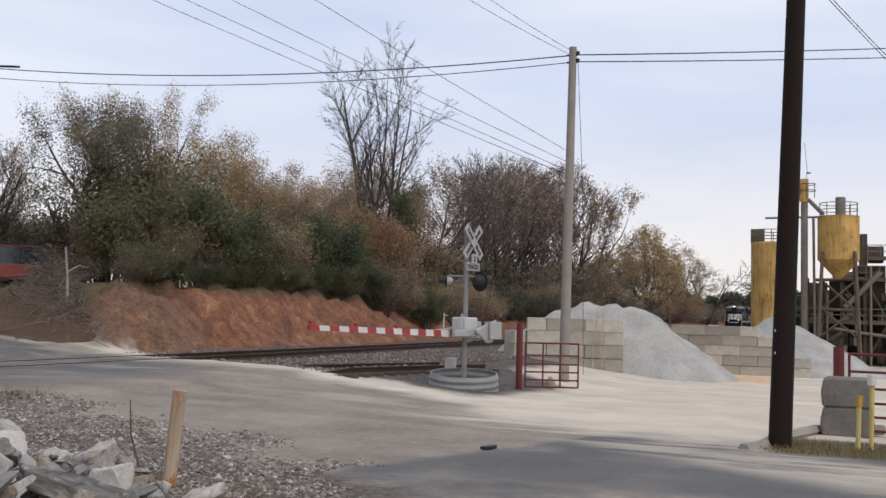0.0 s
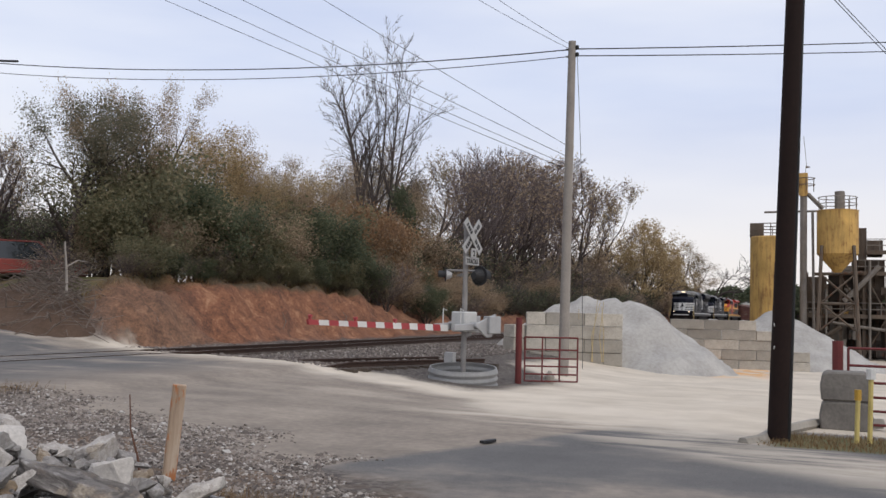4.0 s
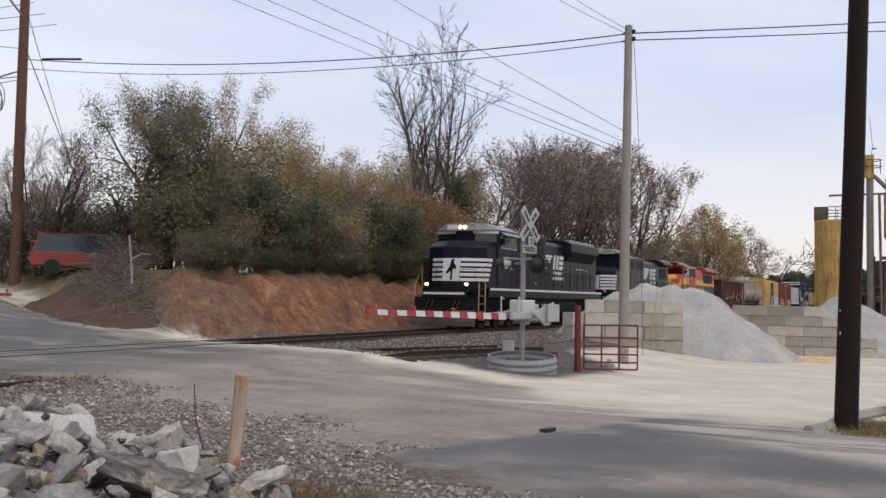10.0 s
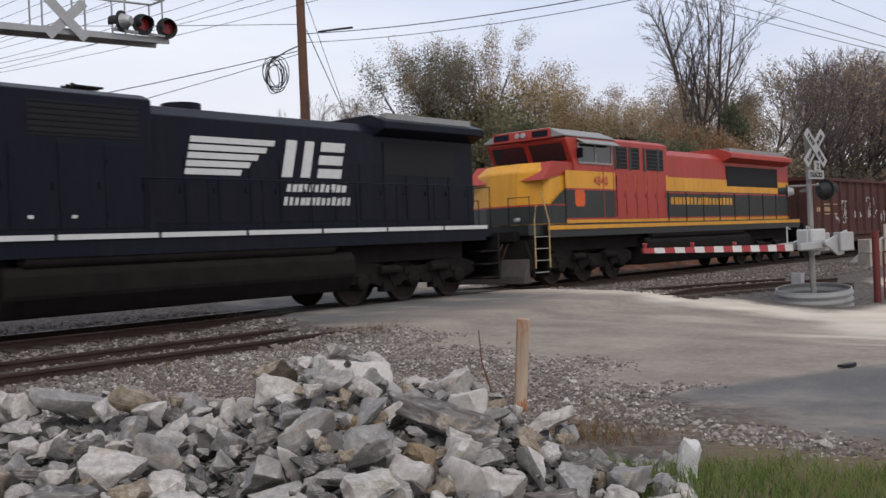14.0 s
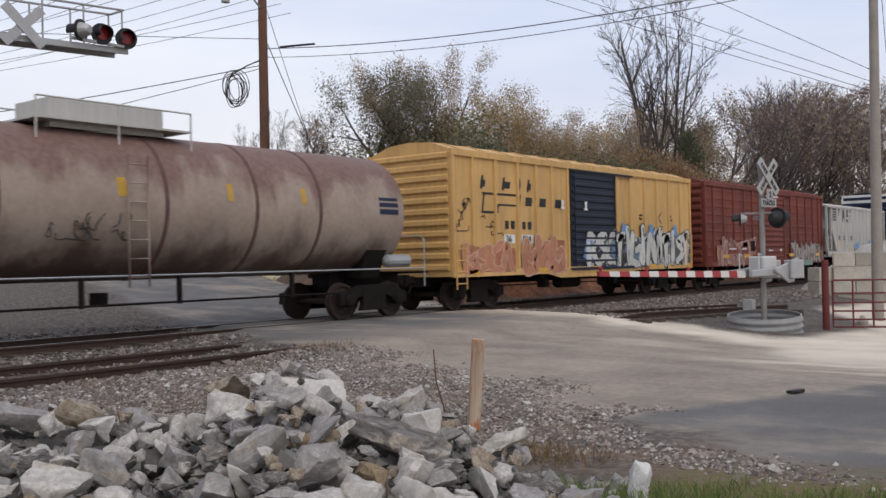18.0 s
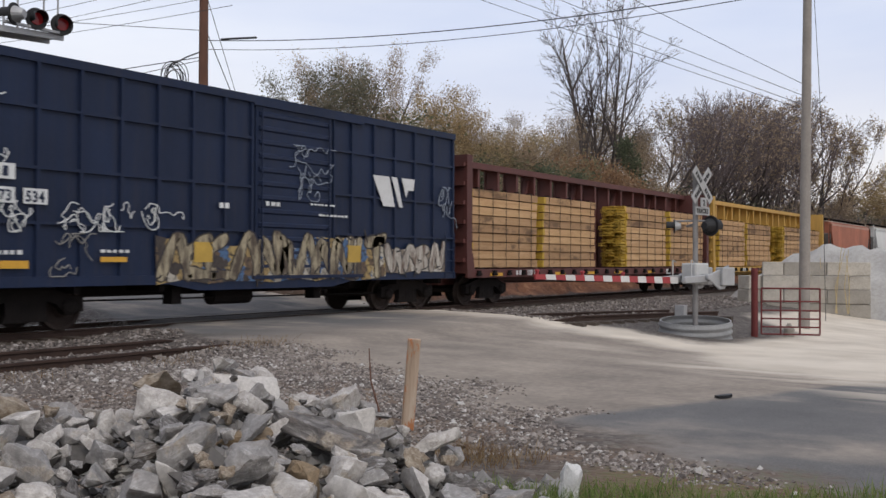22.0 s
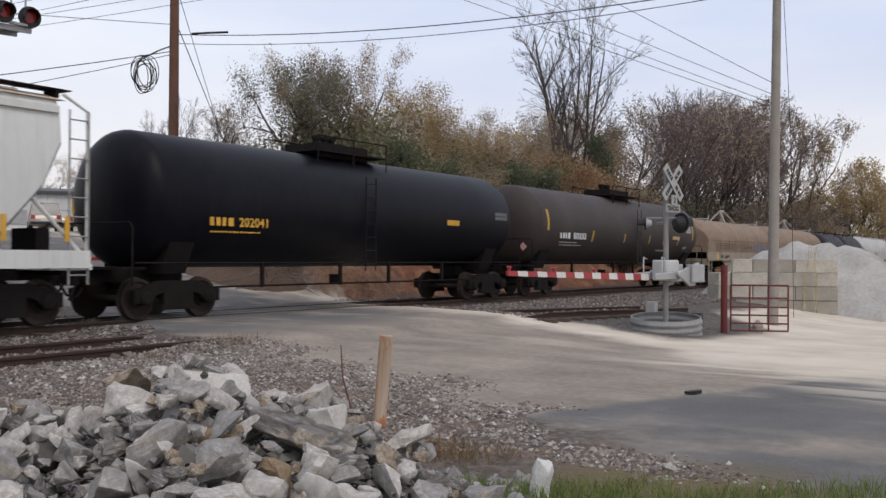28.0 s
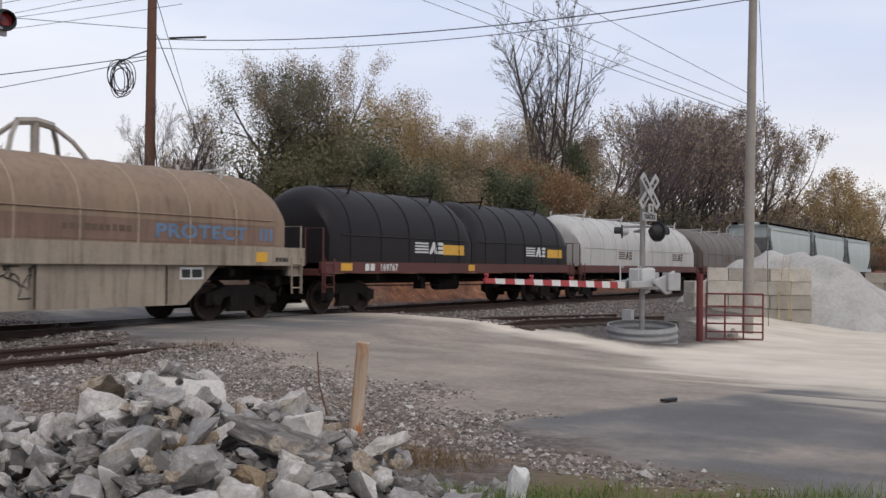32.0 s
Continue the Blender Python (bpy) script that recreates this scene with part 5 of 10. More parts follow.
decal(c, bars(0.75, 2.10, 0.5, 0.22, 2, 1) + bars(1.7, 2.10, 0.9, 0.22, 6, 2), SPRAYT, -1.475, name="reporting_mark")
for k, (x0, x1, z0, z1, n, sz) in enumerate(((3.4, 4.6, 1.6, 2.5, 6, 0.5), (6.0, 6.9, 1.9, 2.3, 4, 0.3), (7.8, 8.4, 1.9, 2.7, 4, 0.45), (9.0, 12.2, 1.5, 2.2, 10, 0.35), (13.6, 13.9, 2.0, 2.6, 3, 0.4), (0.7, 1.6, 3.0, 3.3, 4, 0.3))):
    tags(c, x0, x1, z0, z1, n, 40 + k, SPRAYW, -1.475, sz)
ladder(c, 0.1, 0.5, 0.9, 3.4, 7, GONC), ladder(c, L - 0.2, L - 0.02, 0.9, 3.5, 7, GONC)
underframe(c, L, 1.05), gear(c, L)


def tank_car(c, L, r, zc, mat, dome, bands=(), dome_mat=None, walk_h=0.35, rails=True, dome_h=0.3):
    x0, x1 = 0.55, L - 0.55
    prof = [(x0, 0.05)]
    for k in range(1, 8):
        a = k / 7 * math.pi / 2
        prof.append((x0 + 0.62 * (1 - math.cos(a)), r * math.sin(a)))
    prof += [(x0 + 0.62 + (x1 - x0 - 1.24) * k / 8, r) for k in range(1, 8)]
    for k in range(8):
        a = math.pi / 2 * (1 - k / 7)
        prof.append((x1 - 0.62 * (1 - math.cos(a)), max(0.05, r * math.sin(a))))
    bm = bmnew()
    lathe(bm, prof, "x", (0, 0, zc), 44)
    part("tank", bm, mat, c, smooth_shade=True)
    for x in bands:
        put("weld_band", kept(f"band{r}", lambda bm: lathe(bm, [(-0.05, r), (-0.04, r + 0.012), (0.04, r + 0.012), (0.05, r)], "x", (0, 0, zc), 44), True), SEAM if mat is TANKR else mat, c, x)
    d0, d1 = dome
    bm = bmnew()
    m = (d0 + d1) / 2
    lathe(bm, [(r - 0.1, 0.62), (r + 0.28, 0.62), (r + 0.33, 0.55)], "z", (m, 0, zc), 20)
    box(bm, d0 + 0.45, d1 - 0.45, -0.62, 0.62, zc + r - 0.08, zc + r + dome_h)
    if dome_h > 0.5:
        for x in (d0 + 0.75, m, d1 - 0.75):
            box(bm, x - 0.08, x + 0.08, -0.66, -0.62, zc + r + dome_h * 0.35, zc + r + dome_h * 0.95)
        box(bm, d0 + 0.40, d1 - 0.40, -0.67, 0.67, zc + r + dome_h, zc + r + dome_h + 0.05)
    part("dome", bm, dome_mat or mat, c)
    bm = bmnew()
    box(bm, d0, d1, -0.95, 0.95, zc + r + 0.02, zc + r + 0.06)
    for x in (d0, m, d1):
        for y in (-0.95, 0.95):
            tube(bm, [(x, y, zc + r - 0.45), (x, y, zc + r + 0.42)], 0.02, 5)
    for y in (-0.95, 0.95):
        tube(bm, [(d0, y, zc + r + 0.42), (d1, y, zc + r + 0.42)], 0.02, 5)
    part("platform", bm, dome_mat or mat, c)
    bm = bmnew()
    for k in (-0.35, 0.0, 0.3):
        lathe(bm, [(0, 0.10), (0.24, 0.10), (0.26, 0.14), (0.34, 0.14), (0.36, 0.05)], "z", (m + k, 0.1, zc + r + 0.24), 10)
    part("valve", bm, dome_mat or mat, c)
    ladder(c, m - 0.22, m + 0.22, 1.0, zc + 0.9, 7, mat, -1.56)
    for x in (1.8, L - 1.8):                                # saddles
        bm = bmnew()
        prism(bm, [(-1.2, zc - r * 0.62), (-0.9, zc - r - 0.12), (0.9, zc - r - 0.12), (1.2, zc - r * 0.62)], x - 0.35, x + 0.35, "x")
        part("saddle", bm, UNDER, c)
    for a, b, k in ((0.0, 2.6, 0.05), (L - 2.6, L, L - 0.65)):  # stub sills and end platforms
        bm = bmnew()
        box(bm, a, b, -0.3, 0.3, 0.80, 1.12)
        sill = part("stub_sill", bm, UNDER, c)
        bm = bmnew()
        box(bm, k, k + 0.6, -1.4, 1.4, 1.08, 1.13)
        part("end_platform", bm, UNDER, sill)
    if rails:
        bm = bmnew()
        for x in (0.25, L - 0.25):
            tube(bm, [(x, -1.45, 0.75), (x, -1.45, 1.95), (x, -1.35, 2.05), (x, 1.35, 2.05), (x, 1.45, 1.95), (x, 1.45, 0.75)], 0.02, 6)
        tube(bm, [(0.3, -1.48, 1.22), (L - 0.3, -1.48, 1.22)], 0.02, 6)
        part("handrail", bm, SILVER if mat is TANKR else UNDER, c)
    bm = bmnew()
    lathe(bm, [(0.0, 0.18), (0.28, 0.18)], "z", (L / 2, 0, 0.6), 12)
    for x in (4.5, L / 2 - 1, L / 2 + 1.2, L - 4.5):
        box(bm, x, x + 0.08, -1.0, -0.92, 0.62, 1.2)
    tube(bm, [(2.8, -0.95, 0.66), (L - 2.8, -0.95, 0.66)], 0.025, 5)
    part("outlet", bm, UNDER, c)
    gear(c, L, 1.8)


def on_tank(c, polys, mat, r, zc, name="marking"):
    """Markings that follow a tank's round side; polys are (x, angle up from level)."""
    bm = bmnew()
    for x0, x1, a0, a1 in polys:
        n = 4
        rows = [[bm.verts.new((x, -(r + 0.006) * math.cos(radians(a0 + (a1 - a0) * k / n)), zc + (r + 0.006) * math.sin(radians(a0 + (a1 - a0) * k / n)))) for k in range(n + 1)] for x in (x0, x1)]
        for k in range(n):
            bm.faces.new((rows[0][k], rows[1][k], rows[1][k + 1], rows[0][k + 1]))
    part(name, bm, mat, c)


c = car("tank_car", "rust-stained white tank car with a boxy dome", 79.8)
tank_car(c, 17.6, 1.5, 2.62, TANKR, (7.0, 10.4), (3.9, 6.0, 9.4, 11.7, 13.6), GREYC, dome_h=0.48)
on_tank(c, [(1.55, 1.72, -12, 24), (5.2, 5.4, 4, 18), (8.3, 8.5, 4, 18), (10.9, 11.05, 4, 18), (13.0, 13.15, 4, 18)], YELLOW, 1.5, 2.62, "reflector")
on_tank(c, [(2.1, 4.0, -2, 11)], WHITE, 1.5, 2.62, "plate")
lettering(c, "5147", 3.2, 2.64, 0.24, INK, -1.515)
decal(c, bars(2.2, 2.66, 0.9, 0.22, 4, 8), INK, -1.515, name="reporting_mark")
on_tank(c, [(15.6, 16.3, -2, 3), (15.6, 16.3, 5, 9), (15.6, 16.3, 11, 14)], BBOX, 1.5, 2.62, "data_panel")
tags(c, 5.5, 8.2, 2.0, 2.35, 7, 77, SPRAYK, -1.47, 0.3)
bm = bmnew()
lathe(bm, [(16.1, 0.05), (16.15, 0.16), (17.0, 0.16), (17.05, 0.05)], "x", (0, -1.15, 1.42), 12)
part("cylinder", bm, SILVER, c)

# yellow boxcar
c = car("boxcar", "faded yellow boxcar with a dark slate door and graffiti", 98.3, "boxcar")
boxcar(c, 15.4, YBOX, (6.2, 9.2), DOORB, 0.95, 4.42, 4.72, [0.08, 0.95, 2.05, 3.2, 4.2, 5.1, 6.05, 9.3, 10.3, 11.4, 12.4, 13.4, 14.4, 15.3])
for i, ch in enumerate(((1.35, 0.22), (2.42, 0.40), (3.22, 0.16), (3.72, 0.22))):       # a slanting mark of plain blocks
    decal(c, [rect(ch[0], ch[0] + ch[1], 3.46, 3.66, 0.05), rect(ch[0], ch[0] + 0.10, 3.40, 3.78, 0.08)], INK, -1.475, name="railway_mark")
decal(c, [rect(a, a + 0.36, 2.98, 3.24, 0.05) for a in (3.62, 4.40, 5.30)] + [rect(1.4, 1.47, 2.75, 3.30, 0.1), rect(1.45, 3.3, 3.25, 3.31), rect(3.25, 3.32, 2.95, 3.30, 0.1), rect(2.2, 3.25, 2.95, 3.0), rect(2.15, 2.22, 2.75, 3.0, 0.05), rect(1.4, 2.2, 2.72, 2.78)], INK, -1.475, name="railway_mark")
decal(c, bars(2.55, 2.28, 0.6, 0.26, 2, 3) + bars(3.45, 2.28, 0.6, 0.26, 2, 4), INK, -1.475, name="reporting_mark")
decal(c, [rect(2.5, 3.05, 1.86, 2.12), rect(3.4, 4.05, 1.86, 2.12)], SPRAYW, -1.475, name="number_ground")
lettering(c, "36", 2.58, 1.90, 0.20, INK, -1.48), lettering(c, "884", 3.46, 1.90, 0.20, INK, -1.48)
lettering(c, "next\nload", 11.02, 2.86, 0.10, INK, -1.475), lettering(c, "any\nroad", 13.5, 2.86, 0.10, INK, -1.475)
decal(c, [[(12.32, 2.62), (12.40, 2.62), (12.85, 3.02), (12.77, 3.02)], [(12.77, 2.62), (12.85, 2.62), (12.40, 3.02), (12.32, 3.02)]], INK, -1.475, name="emblem")
scrawl(c, 7.3, 15.1, 1.05, 2.45, 13, 5, -1.545, faded("chalky white spray", (0.52, 0.52, 0.49), (0.12, 0.12, 0.12), 0.35), SPRAYK, mural("grey mural", (0.10, 0.10, 0.10), (0.36, 0.36, 0.35), (0.02, 0.02, 0.022), (0.48, 0.48, 0.46), (0.20, 0.21, 0.21), (0.012, 0.012, 0.014), (0.14, 0.24, 0.36)), 1.25)
decal(c, [[(x, 2.2), (x + 0.5, 2.15), (x + 0.35, 2.5), (x + 0.15, 2.62)] for x in (9.5, 11.6, 13.6)] + [[(6.9, 1.4), (7.5, 1.3), (7.8, 1.9), (7.1, 2.05)]], SPRAYB, -1.548, name="graffiti")
YU = (0.44, 0.26, 0.09)
SALMON = (faded("thin salmon spray", (0.42, 0.19, 0.12), YU, 0.35), faded("pink line spray", (0.52, 0.33, 0.26), YU, 0.3), faded("salmon wash", (0.33, 0.13, 0.075), YU, 0.5))
scrawl(c, 0.55, 2.9, 1.0, 1.95, 4, 9, -1.54, *SALMON, 1.0)
scrawl(c, 3.5, 5.7, 1.0, 2.10, 3, 19, -1.54, *SALMON, 1.15)
tags(c, 0.2, 0.6, 2.3, 3.0, 5, 13, INK, -1.475, 0.22), tags(c, 1.5, 2.2, 2.2, 2.7, 4, 14, INK, -1.475, 0.22)
decal(c, [[(x - 0.13, z), (x + 0.13, z), (x + 0.05, z + 0.1), (x + 0.08, z + 0.28), (x - 0.08, z + 0.28), (x - 0.05, z + 0.1)] for x, z in ((5.65, 2.95), (7.1, 2.95))], SPRAYW, -1.56, name="sticker")
decal(c, [rect(x, x + 0.55, 1.0, 1.12) for x in (0.7, 4.2, 7.4, 11.6, 14.5)], AMBER, -1.545, name="reflector")

# oxide red boxcar
c = car("boxcar", "oxide red boxcar with graffiti along its foot", 115.0, "boxcar")
boxcar(c, 15.3, RBOX, (6.3, 9.3), RBOX, 0.95, 4.42, 4.70, [0.1, 0.9, 2.0, 3.1, 4.3, 5.3, 6.15, 9.4, 10.3, 11.4, 12.6, 13.7, 14.6, 15.2], sheets=9)
scrawl(c, 1.2, 5.4, 1.0, 2.1, 5, 21, -1.54, faded("chalky pink spray", (0.33, 0.20, 0.17), (0.13, 0.035, 0.025), 0.75), faded("pale pink line", (0.42, 0.31, 0.28), (0.13, 0.035, 0.025), 0.5), mural("pink mural", (0.24, 0.10, 0.07), (0.38, 0.24, 0.19), (0.42, 0.30, 0.25), (0.16, 0.06, 0.045), (0.36, 0.18, 0.12)), 1.0)
scrawl(c, 10.2, 15.2, 1.0, 2.0, 7, 22, -1.54, faded("weathered white spray", (0.34, 0.32, 0.30), (0.13, 0.035, 0.025), 0.7), faded("dim teal line", (0.13, 0.15, 0.13), (0.10, 0.03, 0.02), 0.5), mural("grey-green mural", (0.12, 0.05, 0.04), (0.34, 0.33, 0.30), (0.16, 0.20, 0.17), (0.40, 0.38, 0.35), (0.10, 0.045, 0.035)), 0.8)
decal(c, [rect(9.6, 13.4, 0.82, 1.08)], plain("teal spray", (0.16, 0.24, 0.22)), -1.545, name="graffiti")
decal(c, [rect(x, x + 0.6, 1.28, 1.42) for x in (1.8, 4.1, 5.9, 9.9, 13.9)], AMBER, -1.55, name="reflector")
decal(c, [rect(2.3, 3.4, 1.45, 1.75), rect(3.8, 4.6, 1.45, 1.75)], RBOX, -1.552, name="patch")
decal(c, bars(2.4, 1.62, 0.8, 0.08, 6, 1) + bars(3.9, 1.62, 0.5, 0.08, 4, 2) + bars(6.9, 4.05, 1.6, 0.09, 12, 3) + bars(7.5, 3.35, 0.7, 0.08, 5, 4) + bars(7.1, 1.55, 0.6, 0.06, 5, 5) + bars(8.6, 1.55, 0.3, 0.1, 2, 5), SPRAYW, -1.56, name="stencil")
decal(c, [rect(6.33, 6.42, 2.95, 3.15)], SPRAYW, -1.56, name="stencil")
decal(c, [rect(4.9, 5.4, 1.55, 2.0)], UNDER, -1.55, name="patch")

# grey covered hopper with open ends
c = car("covered_hopper", "grey-white ribbed covered hopper car with open end platforms", 131.1, "hopper car")
L = 11.8
bm = bmnew()
prism(bm, [(0.95, 3.98), (L - 0.95, 3.98), (L - 0.95, 2.75), (L - 1.75, 1.5), (L * 0.5 + 0.3, 1.5), (L * 0.5, 1.5), (1.75, 1.5), (0.95, 2.75)], -1.47, 1.47, "y")
part("body", bm, GREYC, c)
bm = bmnew()
prism(bm, [(-1.5, 3.92), (-1.3, 4.06), (0, 4.14), (1.3, 4.06), (1.5, 3.92)], 0.0, L, "x")
part("roof", bm, GREYC, c)
for k in range(5):
    put("hatch", kept("hatch", lambda bm: (box(bm, -0.75, 0.75, -0.45, 0.45, 4.08, 4.22), box(bm, -0.8, 0.8, -0.5, -0.45, 4.05, 4.16))), GREYC, c, 1.7 + k * 2.1)
for i in range(12):
    put("side_rib", kept("hoprib", lambda bm: prism(bm, [(-0.08, -1.47), (-0.05, -1.54), (0.05, -1.54), (0.08, -1.47)], 1.5, 3.95, "z")), GREYC, c, 1.85 + i * (L - 3.7) / 11)
for y in (-1.49, 1.49):
    bm = bmnew()
    box(bm, 0.0, L, y - 0.04, y + 0.04, 1.28, 1.50)
    part("side_sill", bm, GREYC, c)
    bm = bmnew()
    box(bm, 0.0, L, y - 0.04, y + 0.04, 3.88, 3.98)
    part("eave_beam", bm, GREYC, c)
for x0, s in ((0.0, 1), (L, -1)):
    bm = bmnew()
    for y in (-1.46, 1.46):
        box(bm, min(x0, x0 + s * 0.12), max(x0, x0 + s * 0.12), y - 0.05, y + 0.05, 1.2, 3.95)
        box(bm, min(x0 + s * 0.75, x0 + s * 0.82), max(x0 + s * 0.75, x0 + s * 0.82), y - 0.05, y + 0.05, 1.3, 3.95)
    box(bm, min(x0, x0 + s * 0.9), max(x0, x0 + s * 0.9), -1.46, 1.46, 1.2, 1.32)
    part("end_frame", bm, GREYC, c)
    bm = bmnew()
    v = [bm.verts.new(p) for p in ((x0 + s * 0.95, -1.4, 2.75), (x0 + s * 0.95, 1.4, 2.75), (x0 + s * 2.3, 1.4, 1.0), (x0 + s * 2.3, -1.4, 1.0))]
    bm.faces.new(v)
    bmesh.ops.solidify(bm, geom=bm.faces[:], thickness=0.03)
    part("slope_sheet", bm, UNDER, c)
    ladder(c, min(x0 + s * 0.15, x0 + s * 0.7), max(x0 + s * 0.15, x0 + s * 0.7), 1.2, 2.4, 4, GREYC, -1.5)
for x in (3.9, L - 3.9):
    bm = bmnew()
    v0 = [(x - 2.0, 1.5), (x + 2.0, 1.5), (x + 0.45, 0.42), (x - 0.45, 0.42)]
    prism(bm, v0, -1.25, 1.25, "y")
    part("hopper_bin", bm, UNDER, c)
decal(c, [rect(1.1, 1.95 + 0.12 * i, 3.18 + 0.14 * i, 3.27 + 0.14 * i) for i in range(5)] + [[(2.7, 3.14), (3.0, 3.14), (3.2, 3.8), (2.9, 3.8)], [(2.9, 3.8), (3.2, 3.8), (3.5, 3.14), (3.25, 3.14)], rect(3.6, 4.35, 3.12, 3.28), rect(4.1, 4.4, 3.28, 3.5), rect(3.65, 4.4, 3.42, 3.56), rect(3.65, 3.9, 3.5, 3.75), rect(3.65, 4.45, 3.68, 3.82)], plain("faded black mark", (0.07, 0.07, 0.072)), -1.48, name="railway_mark")
lettering(c, "233", 3.0, 2.12, 0.24, INK, -1.48), lettering(c, "533", 4.15, 2.12, 0.24, INK, -1.48)
decal(c, bars(1.95, 2.12, 0.5, 0.24, 2, 6), INK, -1.48, name="reporting_mark")
decal(c, [rect(1.95, 2.4, 1.82, 2.05), rect(10.2, 10.5, 1.72, 1.9), rect(4.2, 4.9, 1.52, 1.66), rect(6.8, 7.4, 1.52, 1.66), rect(8.3, 8.7, 1.52, 1.66)], AMBER, -1.48, name="patch")
decal(c, bars(3.1, 1.72, 0.7, 0.08, 5, 7) + [rect(6.9, 7.5, 1.78, 1.95)], plain("grey stencil", (0.2, 0.19, 0.18)), -1.48, name="stencil")
scrawl(c, 5.0, 5.8, 1.62, 2.05, 2, 23, -1.545, plain("pale blue spray", (0.24, 0.34, 0.46)), SPRAYB, None)
scrawl(c, 7.9, 8.5, 1.85, 2.2, 2, 24, -1.545, plain("pale blue spray", (0.24, 0.34, 0.46)), SPRAYB, None)
tags(c, 9.4, 9.9, 2.1, 2.5, 4, 25, UNDER, -1.545, 0.25)
underframe(c, L, 1.3), gear(c, L, 1.45)

# navy high-cube boxcar
c = car("boxcar", "navy blue high-cube boxcar with white top end panel", 144.3, "boxcar")
boxcar(c, 15.2, BBOX, (7.1, 9.7), BBOX, 0.88, 5.10, 5.28, [0.1] + [0.8 + 0.9 * i for i in range(7)] + [7.0, 9.8] + [10.5 + 0.9 * i for i in range(5)] + [15.1], None, 0.09)
bm = bmnew()
box(bm, 0.02, 0.05, -1.5, 1.5, 4.62, 5.16)
part("end_panel", bm, HOPW, c, "white excess-height end panel")
for x0, x1 in ((0.1, 7.0), (9.8, 15.1)):
    for z in (2.0, 3.0, 4.1):
        bm = bmnew()
        box(bm, x0, x1, -1.53, -1.47, z, z + 0.06)
        part("side_rail", bm, BBOX, c)
decal(c, [[(11.3, 3.62), (11.75, 2.82), (12.25, 2.82), (12.0, 3.62)], [(12.1, 3.62), (12.45, 2.82), (12.6, 2.82), (12.35, 3.62)], [(12.55, 3.62), (12.75, 3.1), (12.85, 3.3), (13.1, 3.3), (13.15, 3.62)]], WHITE, -1.545, name="railway_mark")
decal(c, [rect(0.76, 1.24, 2.36, 2.64), rect(1.40, 1.88, 2.36, 2.64), rect(0.76, 1.24, 2.78, 3.06)], SPRAYW, -1.54, name="number_ground")
lettering(c, "473", 0.80, 2.40, 0.20, BBOX, -1.545, 0.85), lettering(c, "534", 1.44, 2.40, 0.20, BBOX, -1.545, 0.85)
decal(c, bars(0.82, 2.83, 0.36, 0.18, 2, 41), BBOX, -1.547, name="reporting_mark")
for k, x in enumerate((0.95, 1.95, 2.85, 3.75)):
    tags(c, x, x + 0.5, 1.95 + 0.03 * k, 2.30 + 0.03 * k, 5, 310 + k, SPRAYW, -1.545, 0.30)
tags(c, 1.95, 2.4, 1.15, 1.75, 5, 319, plain("dim grey spray", (0.22, 0.21, 0.19)), -1.545, 0.30)
scrawl(c, 4.4, 11.8, 0.90, 2.02, 11, 32, -1.55, faded("bone and ochre spray", (0.36, 0.31, 0.21), (0.05, 0.035, 0.03), 0.85), faded("sooty line", (0.05, 0.042, 0.036), (0.012, 0.019, 0.045), 0.5), mural("ochre and bone mural", (0.06, 0.05, 0.045), (0.30, 0.21, 0.09), (0.38, 0.35, 0.29), (0.13, 0.09, 0.06), (0.44, 0.40, 0.33), (0.33, 0.24, 0.10), (0.07, 0.13, 0.24)))
decal(c, [rect(a, a + 0.5, 1.32, 1.75) for a in (5.3, 10.3)], plain("mustard paint", (0.42, 0.27, 0.05)), -1.556, name="number_ground")
scrawl(c, 11.9, 14.6, 1.05, 1.95, 4, 33, -1.556, faded("bone spray", (0.42, 0.39, 0.34), (0.09, 0.05, 0.035), 0.75), SPRAYK, mural("pale mural", (0.22, 0.18, 0.14), (0.40, 0.37, 0.32), (0.12, 0.09, 0.07), (0.46, 0.43, 0.38)))
tags(c, 0.2, 0.5, 2.5, 4.2, 8, 34, SPRAYW, -1.54, 0.28), tags(c, 8.0, 8.9, 2.9, 4.0, 8, 35, plain("chalk spray", (0.22, 0.25, 0.30)), -1.56, 0.4)
tags(c, 14.3, 14.9, 2.4, 3.4, 5, 36, plain("chalk spray", (0.22, 0.25, 0.30)), -1.54, 0.3)
decal(c, bars(7.4, 2.62, 0.5, 0.1, 3, 1) + bars(9.2, 2.45, 1.1, 0.05, 8, 2) + bars(8.9, 2.7, 0.9, 0.05, 7, 3) + bars(0.9, 1.45, 0.5, 0.08, 4, 4) + bars(3.0, 1.5, 0.7, 0.06, 5, 6) + bars(6.0, 2.5, 0.3, 0.12, 2, 5), SPRAYW, -1.56, name="stencil")
decal(c, [rect(0.95, 1.5, 1.2, 1.34), rect(3.0, 3.6, 1.32, 1.42)], AMBER, -1.56, name="reflector")

